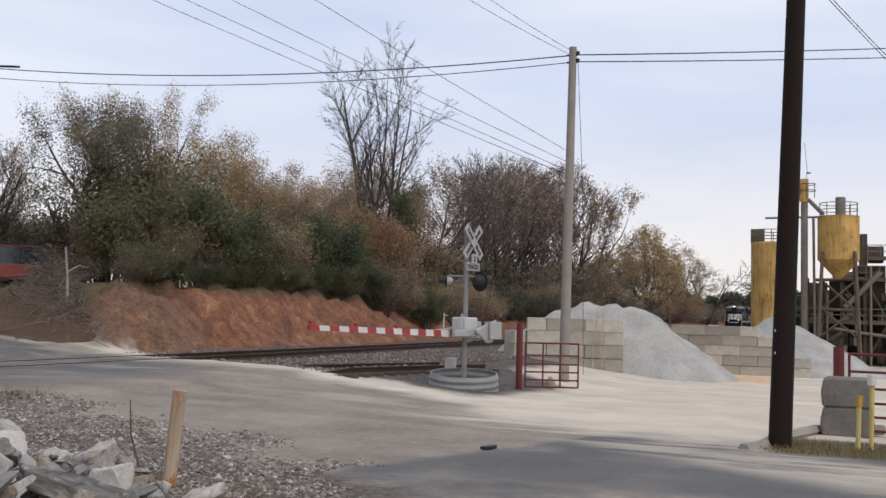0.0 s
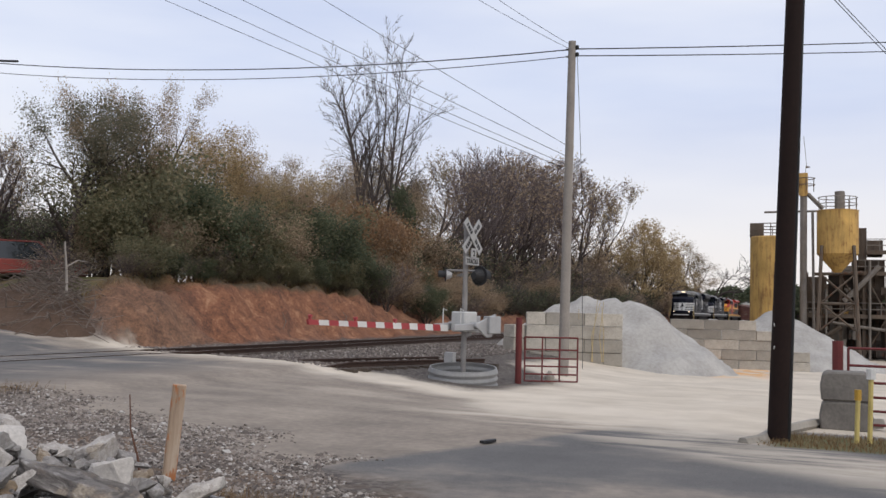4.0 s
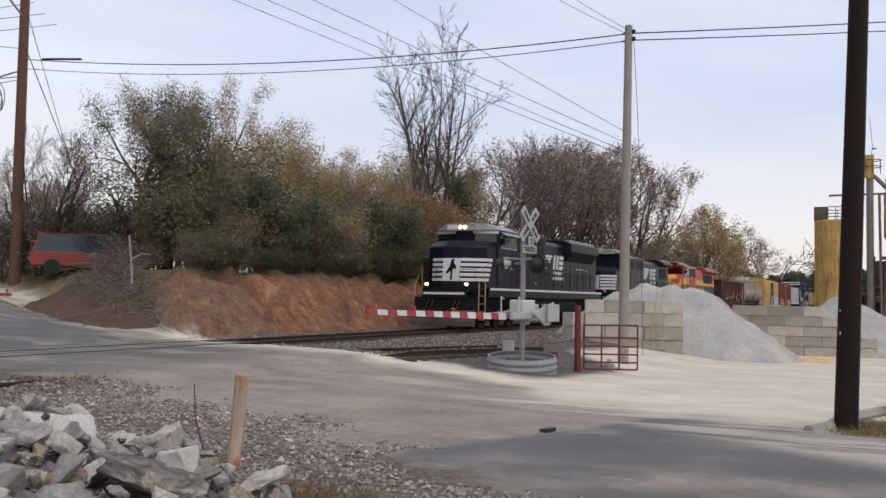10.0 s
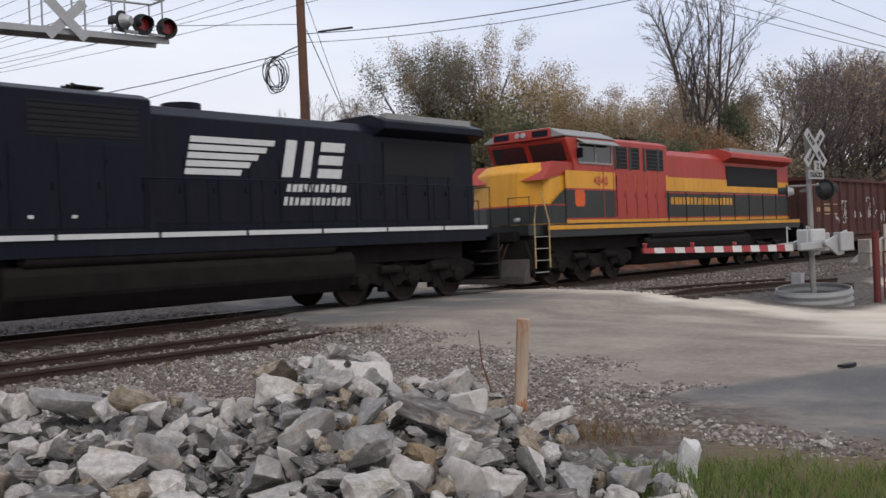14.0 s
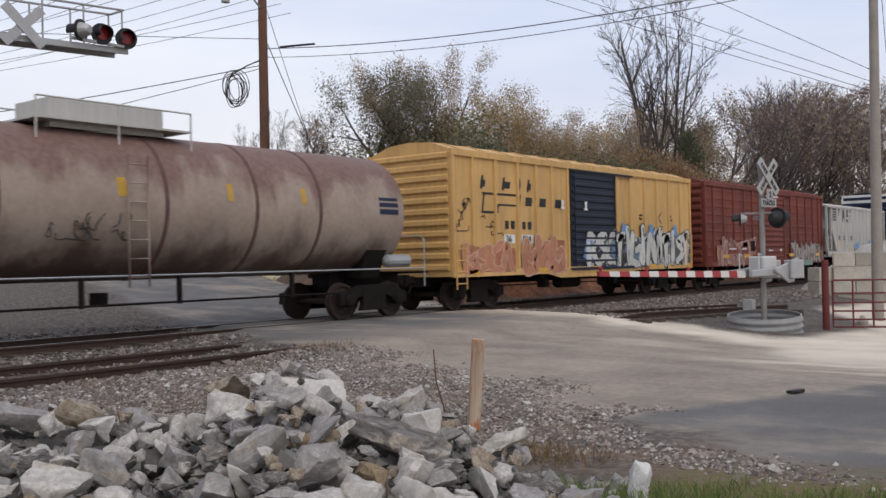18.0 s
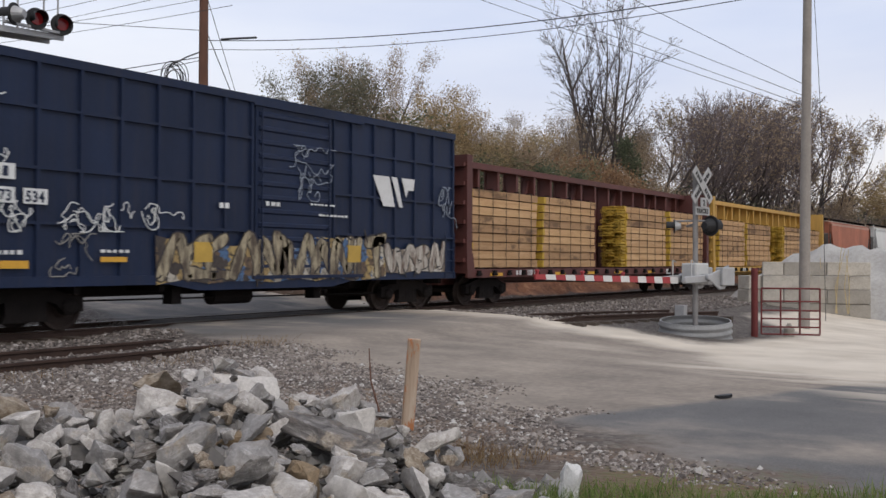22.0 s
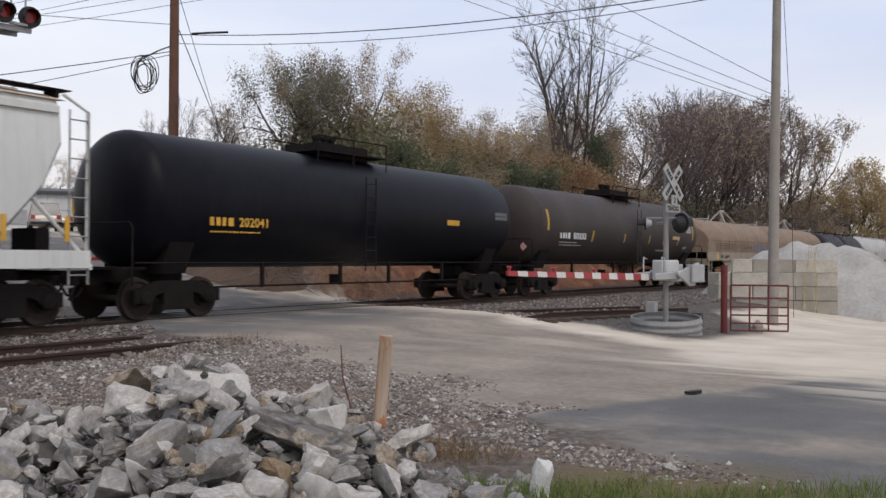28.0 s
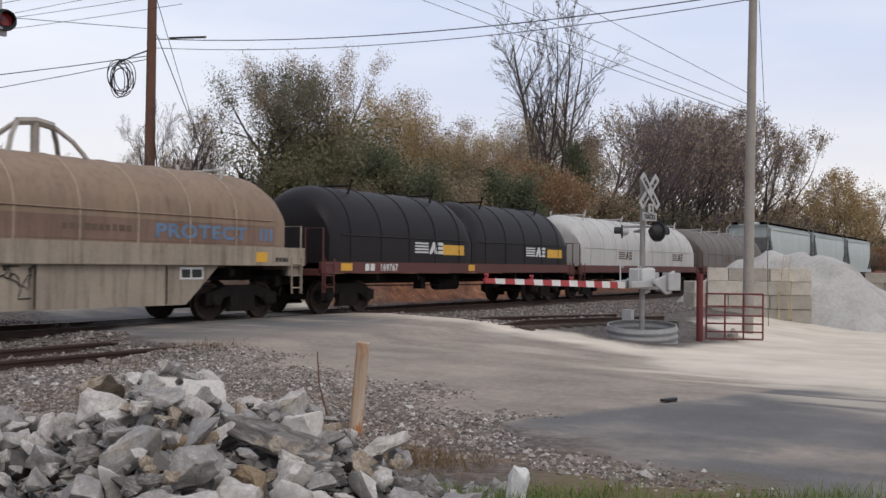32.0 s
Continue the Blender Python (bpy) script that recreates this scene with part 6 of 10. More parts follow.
# centre-beam flat cars with sawn timber
def timber_material():
    m = Mat("sawn timber", 0.85, 0, 0.2)
    f = m.math("ADD", m.math("MULTIPLY", m.noise(2.0, 5, 0.6, (0.4, 1, 5)), 0.6), m.math("MULTIPLY", m.noise(9, 5, 0.6, (0.5, 1, 6)), 0.4))
    col = m.ramp(f, (0.25, (0.29, 0.155, 0.070)), (0.5, (0.52, 0.325, 0.165)), (0.8, (0.68, 0.47, 0.27)))
    col = m.mix(m.math("MULTIPLY", m.info.outputs["Random"], 0.80), col, (0.25, 0.15, 0.085))
    stain = m.step(m.math("MULTIPLY", m.noise(1.2, 6, 0.7, (0.7, 1, 1.5)), m.math("ADD", 0.75, m.math("MULTIPLY", m.info.outputs["Random"], 0.4))), 0.52, 0.66)
    m.colour(m.mix(m.math("MULTIPLY", stain, 0.8), col, (0.11, 0.068, 0.042)))
    m.bump(f, 0.3, 0.01)
    return m.m


TIMBER = timber_material()
TIMBERY = plain("yellow waxed timber ends", (0.50, 0.32, 0.045), 0.7, 0, 0.3, 4, each=0.4)
STRAP = plain("steel strap", (0.03, 0.025, 0.02), 0.6, 0.3)


def bundle(c, x0, x1, z0, z1, seed, ragged=False):
    """A strapped stack of timber: each layer of packs is a piece, laid a little unevenly."""
    r = random.Random(seed)
    bm = bmnew()
    box(bm, x0 + 0.1, x1 - 0.1, -1.15, -0.45, z0 + 0.02, z1 - 0.05)
    b = part("timber_bundle", bm, TIMBER, c, "strapped stack of sawn timber")
    n = int(round((z1 - z0) / 0.27))
    h = (z1 - z0) / n
    for i in range(n):
        k = x0 + r.uniform(-0.06, 0.04)
        end = x1 + r.uniform(-0.03, 0.06)
        d, tip = r.uniform(-0.03, 0.03), r.uniform(0.05, 0.16)
        bm = bmnew()
        box(bm, k + tip, end, -1.34 + d, -0.3, z0 + i * h + 0.012, z0 + (i + 1) * h - 0.026)
        part("timber", bm, TIMBER, b)
        bm = bmnew()
        box(bm, k, k + tip - 0.004, -1.345 + d, -0.3, z0 + i * h + 0.016, z0 + (i + 1) * h - 0.030)
        part("waxed_end", bm, TIMBERY, b)
    for j in range(5):
        x = x0 + (x1 - x0) * (0.10 + 0.20 * j)
        bm = bmnew()
        box(bm, x - 0.011, x + 0.011, -1.378, -1.370, z0, z1 + 0.01)
        box(bm, x - 0.011, x + 0.011, -1.378, -0.4, z1 + 0.002, z1 + 0.010)
        part("strap", bm, STRAP, b)
        bm = bmnew()
        box(bm, x - 0.04, x + 0.04, -1.36, -1.2, z1, z1 + 0.035)
        part("corner_guard", bm, UNDER, b)
    if ragged:                                              # I-joist ends that stick out unevenly
        for i in range(n * 2):
            z = z0 + (i + 0.5) * (z1 - z0) / (n * 2)
            for k in range(3):
                w = r.uniform(0.15, 0.55)
                bm = bmnew()
                y = -1.30 + k * 0.33
                box(bm, x0 - w, x0 + 0.12, y, y + 0.28, z - 0.055, z - 0.015), box(bm, x0 - w, x0 + 0.12, y, y + 0.28, z + 0.03, z + 0.065), box(bm, x0 - w, x0 + 0.12, y + 0.12, y + 0.15, z - 0.015, z + 0.03)
                part("joist_end", bm, TIMBERY, b)


def centre_beam(c, L, mat, stacks, ztop):
    bm = bmnew()                                            # deck and side sills
    box(bm, 0.0, L, -1.42, 1.42, 1.00, 1.12)
    box(bm, 0.0, L, -0.4, 0.4, 0.62, 1.0)
    part("deck", bm, mat, c)
    for y0, y1 in ((-1.48, -1.40), (1.40, 1.48)):
        bm = bmnew()
        box(bm, 0.0, L, y0, y1, 0.86, 1.12)
        part("side_sill", bm, mat, c)
    n = int(L / 0.9)
    for i in range(n):
        put("winch", kept("winch", lambda bm: (box(bm, -0.07, 0.07, -1.56, -1.48, 0.93, 1.08), lathe(bm, [(-0.12, 0.045), (0.12, 0.045)], "x", (0, -1.52, 0.96), 8))), UNDER, c, 0.6 + i * (L - 1.2) / (n - 1))
    for x, s in ((0.0, 1), (L, -1)):                        # end bulkheads
        bm = bmnew()
        a, b = min(x, x + s * 0.30), max(x, x + s * 0.30)
        box(bm, a, b, -1.46, 1.46, 1.1, ztop)
        bh = part("bulkhead", bm, mat, c)
        for i in range(6):
            z = 1.4 + i * (ztop - 1.7) / 5
            put("bulkhead_rib", kept("bhrib", lambda bm: box(bm, -0.06, 0.06, -1.4, 1.4, -0.06, 0.06)), mat, bh, x - s * 0.05, 0, z)
        bm = bmnew()
        prism(bm, [(x, 1.1), (x + s * 0.42, 1.1), (x + s * 0.33, 1.6), (x, 1.6)], -1.47, -1.44, "y")
        prism(bm, [(x + s * 0.2, ztop), (x + s * 2.2, ztop - 0.12), (x + s * 2.2, ztop - 0.75), (x + s * 0.2, ztop - 0.9)], -0.06, 0.06, "y")
        part("gusset", bm, mat, c)
    bm = bmnew()                                            # top chord
    box(bm, 0.2, L - 0.2, -0.32, 0.32, ztop - 0.16, ztop), box(bm, 0.2, L - 0.2, -0.35, -0.30, ztop - 0.20, ztop)
    part("top_chord", bm, mat, c)
    m = int(L / 1.25)
    for i in range(1, m):
        x = i * L / m
        put("post", kept(f"cpost{ztop}", lambda bm: (box(bm, -0.065, 0.065, -0.28, -0.22, 1.1, ztop - 0.1), box(bm, -0.03, 0.03, -0.22, 0.22, 1.1, ztop - 0.1), box(bm, -0.065, 0.065, 0.22, 0.28, 1.1, ztop - 0.1))), mat, c, x)
        if i % 3 == 1:
            bm = bmnew()
            w = L / m
            prism(bm, [(x, ztop - 0.3), (x + 0.14, ztop - 0.3), (x + w, 1.3), (x + w - 0.14, 1.3)], -0.08, 0.08, "y")
            prism(bm, [(x + w - 0.14, ztop - 0.3), (x + w, ztop - 0.3), (x + 0.14, 1.3), (x, 1.3)], -0.07, 0.07, "y")
            part("brace", bm, mat, c)
    for k, (x0, x1, ztt, rg) in enumerate(stacks):
        bundle(c, x0, x1, 1.16, ztt, 60 + k + int(L * 10), rg)
    far = bmnew()                                           # the far side's load, seen through the posts
    for x0, x1, ztt, rg in stacks[::2]:
        box(far, x0 + 0.3, x1 - 0.3, 0.32, 1.36, 1.14, ztt)
    part("timber_bundle", far, TIMBER, c)
    bm = bmnew()
    for x in (L * 0.30, L * 0.42, L * 0.66):
        tube(bm, [(x, -1.3, 0.9), (x, -1.3, 0.6), (x + 0.12, -1.3, 0.6), (x + 0.12, -1.3, 0.9)], 0.018, 5)
    tube(bm, [(2.6, -1.2, 0.72), (L * 0.5, -1.1, 0.58), (L - 2.6, -1.2, 0.72)], 0.02, 5)
    part("brake_gear", bm, UNDER, c)
    gear(c, L, 1.7)


c = car("centre_beam_car", "maroon centre-beam flat car loaded with sawn timber", 160.25, "flat car")
centre_beam(c, 21.3, CBR, [(0.4, 4.5, 3.62, False), (4.95, 9.0, 3.62, False), (11.9, 16.1, 3.62, True), (16.6, 20.8, 3.62, False)], 4.6)
decal(c, [rect(x, x + 0.75, 0.90, 1.00) for x in (1.3, 5.6, 8.0, 10.5, 13.8, 17.6, 20.2)], AMBER, -1.485, name="reflector")
lettering(c, "120 244", 3.6, 0.92, 0.17, WHITE, -1.485)
decal(c, bars(2.9, 0.92, 0.4, 0.17, 2, 4), WHITE, -1.485, name="reporting_mark")
decal(c, [rect(15.8, 16.3, 0.84, 1.06)], WHITE, -1.49, name="data_panel")
decal(c, bars(15.85, 0.9, 0.4, 0.1, 3, 4), INK, -1.495, name="data_panel")
c = car("centre_beam_car", "ochre yellow centre-beam flat car loaded with sawn timber", 182.2, "flat car")
centre_beam(c, 22.0, CBY, [(1.2, 5.3, 3.5, False), (5.6, 9.9, 3.45, False), (12.8, 17.0, 3.5, True), (17.2, 21.2, 3.45, False)], 4.6)
lettering(c, "487", 5.6, 0.92, 0.16, WHITE, -1.485)
decal(c, bars(4.3, 0.92, 0.8, 0.16, 4, 9) + [rect(14.2, 14.8, 0.84, 1.04)], WHITE, -1.485, name="reporting_mark")
for i in range(8):
    decal(c, [rect(1.5 + i * 2.55, 1.5 + i * 2.55 + 1.3, 0.90, 1.06)], INK if i % 2 else CBR, -1.484, name="sill_band")


ENDG = paint("grey slope-sheet paint", (0.26, 0.25, 0.245), 0.15, 0.4, 0.65, 0.2)


def rib_hopper(c, L, mat, roofmat, ztop, round_side, eave=None):
    """A smooth-sided covered hopper: rounded sides, sloping ends, bins below."""
    def ring(x, zlow):
        zs = [zlow] + [zlow + (ztop - 0.35 - zlow) * k / 5 for k in range(1, 6)]
        half = []
        for z in zs:
            k = (z - 1.3) / (ztop - 1.65)
            half.append((-(1.42 + (0.10 * math.sin(math.pi * max(0.0, min(1, k))) if round_side else 0.06)), z))
        half += [(-1.30, ztop - 0.12), (-0.8, ztop)]
        full = half + [(-y, z) for y, z in reversed(half)]
        return [(x, y, z) for y, z in full]
    bm = bmnew()
    stations = [(0.75, ztop - 0.9), (1.15, 2.7), (1.6, 2.2), (2.3, 1.42)] + [(2.3 + (L - 4.6) * k / 6, 1.42) for k in range(1, 6)] + [(L - 2.3, 1.42), (L - 1.6, 2.2), (L - 1.15, 2.7), (L - 0.75, ztop - 0.9)]
    rings = [[bm.verts.new(p) for p in ring(x, z)] for x, z in stations]
    n = len(rings[0])
    for a, b in zip(rings, rings[1:]):
        for j in range(n):
            bm.faces.new((a[j], a[(j + 1) % n], b[(j + 1) % n], b[j]))
    bm.faces.new(rings[0]), bm.faces.new(rings[-1])
    part("body", bm, mat, c, smooth_shade=True)
    bm = bmnew()
    for y in (-1.46, 1.46):
        bm = bmnew()
        box(bm, 0.1, L - 0.1, y - 0.05, y + 0.05, 1.12, 1.46)
        part("side_sill", bm, mat, c)
    bm = bmnew()
    prism(bm, [(-1.40, ztop - 0.14), (-0.85, ztop + 0.02), (0.85, ztop + 0.02), (1.40, ztop - 0.14), (0.8, ztop - 0.1), (-0.8, ztop - 0.1)], 0.6, L - 0.6, "x")
    part("roof", bm, roofmat, c)
    for x0, s in ((0.0, 1), (L, -1)):                       # slope sheets close the ends
        line = [(0.72, ztop - 0.92), (1.12, 2.68), (1.57, 2.18), (2.27, 1.40)]
        bm = bmnew()
        prism(bm, [(x0 + s * (x - 0.02), z - 0.01) for x, z in line] + [(x0 + s * (x - 0.05), z - 0.03) for x, z in line[::-1]], -1.38, 1.38, "y")
        part("slope_sheet", bm, ENDG, c, "grey end slope sheet")
    for y in (-1.435, 1.435):                               # chalky strip under the roof's edge
        bm = bmnew()
        box(bm, 0.8, L - 0.8, y - 0.06, y + 0.06, ztop - 0.40, ztop - 0.27)
        part("eave_strip", bm, eave or mat, c)
    bm = bmnew()                                            # running board on brackets
    for y in (-0.95, 0.95):
        box(bm, 0.3, L - 0.3, y - 0.22, y + 0.22, ztop + 0.10, ztop + 0.12)
        for x in np.linspace(0.6, L - 0.6, 10):
            box(bm, x - 0.03, x + 0.03, y - 0.2, y + 0.2, ztop - 0.05, ztop + 0.12)
    part("running_board", bm, UNDER, c)
    bm = bmnew()
    box(bm, 0.9, L - 0.9, -0.3, 0.3, ztop, ztop + 0.16)
    part("hatch_cover", bm, roofmat, c)
    for x in (L * 0.30, L * 0.50, L * 0.70):
        bm = bmnew()
        prism(bm, [(x - 1.25, 1.45), (x + 1.25, 1.45), (x + 0.4, 0.45), (x - 0.4, 0.45)], -1.15, 1.15, "y")
        part("hopper_bin", bm, UNDER, c)
    for x0, s in ((0.0, 1), (L, -1)):
        bm = bmnew()
        for y in (-1.42, 1.42):
            tube(bm, [(x0 + s * 0.12, y, 1.1), (x0 + s * 0.12, y, ztop - 0.3), (x0 + s * 0.6, y * 0.92, ztop)], 0.035, 6)
            tube(bm, [(x0 + s * 0.15, y, 1.3), (x0 + s * 1.5, y * 0.9, 2.7)], 0.04, 6)
        box(bm, min(x0, x0 + s * 0.9), max(x0, x0 + s * 0.9), -1.44, 1.44, 1.08, 1.2)
        part("end_frame", bm, mat, c)
        ladder(c, min(x0 + s * 0.12, x0 + s * 0.55), max(x0 + s * 0.12, x0 + s * 0.55), 0.8, ztop - 0.3, 9, DULL if mat is HOPW else UNDER, -1.46)
        bm = bmnew()
        box(bm, min(x0 + s * 0.3, x0 + s * 0.6), max(x0 + s * 0.3, x0 + s * 0.6), -0.5, 0.3, 1.3, 1.9)
        part("brake_box", bm, UNDER, c)
    underframe(c, L, 1.15), gear(c, L, 1.6)


c = car("covered_hopper", "faded red-orange covered hopper car with painted-out lettering", 205.7, "hopper car")
rib_hopper(c, 13.8, HOPR, DUSTW, 4.35, False, paint("chalky pink strip", (0.42, 0.25, 0.19), 0.15, 0.3, 0.7, 0.2))
PATCHW = plain("paint-out patch", (0.42, 0.36, 0.29), 0.75, 0, 0.15, 2)
decal(c, [rect(2.9, 4.6, 2.0, 2.22), rect(4.1, 4.6, 1.62, 2.0), rect(6.2, 7.2, 1.55, 2.3), rect(9.9, 13.0, 1.95, 2.25), rect(9.8, 10.6, 1.5, 1.95), rect(7.1, 9.3, 1.16, 1.44)], PATCHW, -1.52, 0.012, "patch")
tags(c, 7.9, 9.4, 1.7, 2.6, 5, 91, PATCHW, -1.51, 0.5)
c = car("covered_hopper", "clean white round-sided covered hopper car", 220.9, "hopper car")
rib_hopper(c, 14.9, HOPW, DUSTW, 4.45, True)
decal(c, [rect(x, x + 0.10, 1.62, 2.1) for x in (3.2, 5.6, 8.0, 10.4, 12.9, 14.2)], AMBER, -1.53, 0.015, "reflector")
decal(c, bars(11.9, 2.32, 0.7, 0.05, 6, 1) + bars(11.9, 2.25, 0.7, 0.03, 6, 2) + [rect(12.0, 12.4, 1.60, 1.85)] + [rect(8.8, 9.3, 1.50, 1.58)], plain("grey stencil", (0.2, 0.19, 0.18)), -1.53, 0.015, "stencil")
decal(c, [[(9.6, 2.35), (9.9, 2.25), (10.2, 2.45), (10.5, 2.25), (10.9, 2.4), (10.6, 2.6), (10.2, 2.55), (9.9, 2.6)]], INK, -1.53, 0.012, "emblem")

c = car("tank_car", "clean black tank car with yellow stencils", 236.5, "tank car")
tank_car(c, 17.0, 1.52, 2.62, TANKB, (6.6, 9.6), (), UNDER)
decal(c, bars(2.35, 2.05, 0.75, 0.24, 4, 4), AMBER, -1.465, name="reporting_mark")
lettering(c, "202041", 3.25, 2.05, 0.22, AMBER, -1.465)
decal(c, bars(2.45, 2.36, 0.9, 0.05, 9, 6) + bars(2.35, 1.9, 1.6, 0.04, 14, 7), AMBER, -1.475, name="stencil")
on_tank(c, [(12.0, 12.7, -10, -4)], AMBER, 1.52, 2.62, "reflector")
on_tank(c, [(14.9, 15.7, 0, 4), (14.9, 15.7, 5, 9)], plain("grey stencil", (0.10, 0.10, 0.10)), 1.52, 2.62, "data_panel")
c = car("tank_car", "sooty dark tank car with yellow reflector strips", 253.9, "tank car")
tank_car(c, 19.2, 1.48, 2.60, TANKG, (8.6, 11.6), (), UNDER)
on_tank(c, [(x, x + w, a, b) for x, w, a, b in ((1.4, 0.16, -8, 22), (5.4, 0.14, -22, -5), (8.7, 0.10, -22, -7), (11.6, 0.10, -22, -7), (13.4, 0.10, -22, -7), (15.4, 0.10, -22, -7), (17.4, 0.16, -12, 16))], YELLOW, 1.48, 2.60, "reflector")
decal(c, bars(2.5, 2.12, 0.9, 0.24, 4, 4), WHITE, -1.45, name="reporting_mark")
lettering(c, "80203", 3.65, 2.12, 0.24, WHITE, -1.45, 1.3)
decal(c, bars(2.5, 1.95, 1.6, 0.05, 14, 5) + bars(2.5, 1.85, 1.9, 0.04, 16, 6), plain("dim stencil", (0.2, 0.2, 0.2)), -1.41, name="stencil")
on_tank(c, [(16.5, 17.2, 2 + 3.2 * k, 4.4 + 3.2 * k) for k in range(4)] + [(12.9, 14.0, -36, -33), (16.4, 16.9, -30, -25)], plain("grey stencil", (0.3, 0.3, 0.3)), 1.48, 2.60, "data_panel")
on_tank(c, [(14.6, 15.6, -12, -6)], SPRAYT, 1.48, 2.60, "data_panel")
bm = bmnew()
prism(bm, [(-1.1, 1.78), (-0.95, 1.63), (-0.8, 1.78), (-0.95, 1.93)], 0.52, 0.50, "x")
part("placard", bm, plain("placard", (0.55, 0.30, 0.28)), c)


def coil_car(c, L, cover, chassis, covers, deep, arches=(), zsill=1.30):
    """A steel-coil car: round-topped covers on a heavy frame."""
    bm = bmnew()
    box(bm, 0.0, L, -1.50, 1.50, zsill, zsill + 0.10)
    part("deck", bm, chassis, c)
    for s in (-1, 1):
        bm = bmnew()
        box(bm, 0.0, L, s * 1.5 - 0.05, s * 1.5 + 0.05, zsill, zsill + (0.45 if deep else 0.30))
        sill = part("side_sill", bm, chassis, c)
        if deep:
            bm = bmnew()
            prism(bm, [(2.9, zsill), (3.9, 0.42), (L - 3.9, 0.42), (L - 2.9, zsill)], s * 1.40 - 0.04, s * 1.40 + 0.04, "y")
            part("side_plate", bm, chassis, c)
            for x in (L * 0.45, L * 0.68):
                put("plate_seam", kept("pseam", lambda bm: box(bm, -0.02, 0.02, -1.46, -1.44, 0.45, 1.28)), chassis, c, x)
    for x0, x1, zt in covers:
        bm = bmnew()
        zs = zsill + (0.45 if deep else 0.26)
        side = zs + (0.62 if deep else 0.75)
        rings = []
        n = 9
        prof = [(-1.42, zs), (-1.42, side)] + [(-1.42 * math.cos(math.pi / 2 * k / n), side + (zt - side) * math.sin(math.pi / 2 * k / n)) for k in range(1, n + 1)]
        prof += [(-y, z) for y, z in reversed(prof[:-1])]
        for x, k in ((x0, 0.78), (x0 + 0.12, 0.88), (x0 + 0.45, 0.975), (x0 + 0.8, 1.0), (x1 - 0.8, 1.0), (x1 - 0.45, 0.975), (x1 - 0.12, 0.88), (x1, 0.78)):
            rings.append([bm.verts.new((x, y * (0.9 + 0.1 * k), zs + (z - zs) * (k if z > side + 0.01 else 1))) for y, z in prof])
        m = len(prof)
        for a, b in zip(rings, rings[1:]):
            for j in range(m - 1):
                bm.faces.new((a[j], a[j + 1], b[j + 1], b[j]))
        bm.faces.new(rings[0]), bm.faces.new(rings[-1])
        cv = part("cover", bm, cover, c, smooth_shade=True)
        for i in range(int((x1 - x0) / 1.45)):
            x = x0 + 0.9 + i * 1.45
            bm = bmnew()
            tube(bm, [(x, y, z) for y, z in prof], 0.022, 5)
            part("cover_rib", bm, COVERRIB if cover is TANC else cover, cv)
        bm = bmnew()
        tube(bm, [(x0 + 0.5, -1.425, side + 0.02), (x1 - 0.5, -1.425, side + 0.02)], 0.02, 5)
        part("seam", bm, cover, cv)
        for x in (x0 + 1.6, x1 - 1.6):                      # stacking guides
            bm = bmnew()
            for y in (-0.75, 0.75):
                tube(bm, [(x, y, zt - 0.2), (x + 0.1, y * 1.1, zt + 0.22)], 0.035, 5)
            tube(bm, [(x, -0.8, zt + 0.03), (x, 0.8, zt + 0.03)], 0.03, 5)
            part("guide", bm, UNDER if cover is COILB else COILG, cv)
    for x, zt in arches:                                    # lifting bail
        bm = bmnew()
        tube(bm, [(x - 0.42, 0, zt + 0.60), (x, 0, zt + 0.66), (x + 0.42, 0, zt + 0.60)], 0.09, 6)
        bail = part("lifting_bail", bm, BAIL, c)
        for s in (-1, 1):
            for y in (-0.5, 0.5):
                bm = bmnew()
                tube(bm, [(x + s * 0.95, y, zt - 0.12), (x + s * 0.72, y * 0.55, zt + 0.28), (x + s * 0.40, 0, zt + 0.61)], 0.055, 6)
                part("bail_leg", bm, BAIL, bail)
        bm = bmnew()
        tube(bm, [(x, 0, zt - 0.05), (x, 0, zt + 0.62)], 0.09, 6)
        part("bail_post", bm, BAIL, bail)
    for x0, s in ((0.0, 1), (L, -1)):
        bm = bmnew()
        box(bm, min(x0, x0 + s * 0.5), max(x0, x0 + s * 0.5), -1.45, 1.45, 1.05, zsill)
        deck = part("end_platform", bm, chassis, c)
        rail_bar(deck, [(x0 + s * 0.1, -1.5, 0.6), (x0 + s * 0.1, -1.5, 2.3), (x0 + s * 0.1, -0.9, 2.3), (x0 + s * 0.1, -0.9, 1.3)], chassis, 0.025)
    ladder(c, 0.12, 0.5, 0.6, 1.5, 3, chassis), ladder(c, L - 0.5, L - 0.12, 0.6, 1.5, 3, chassis)
    underframe(c, L, zsill - 0.05 if not deep else 1.2), gear(c, L, 1.75)


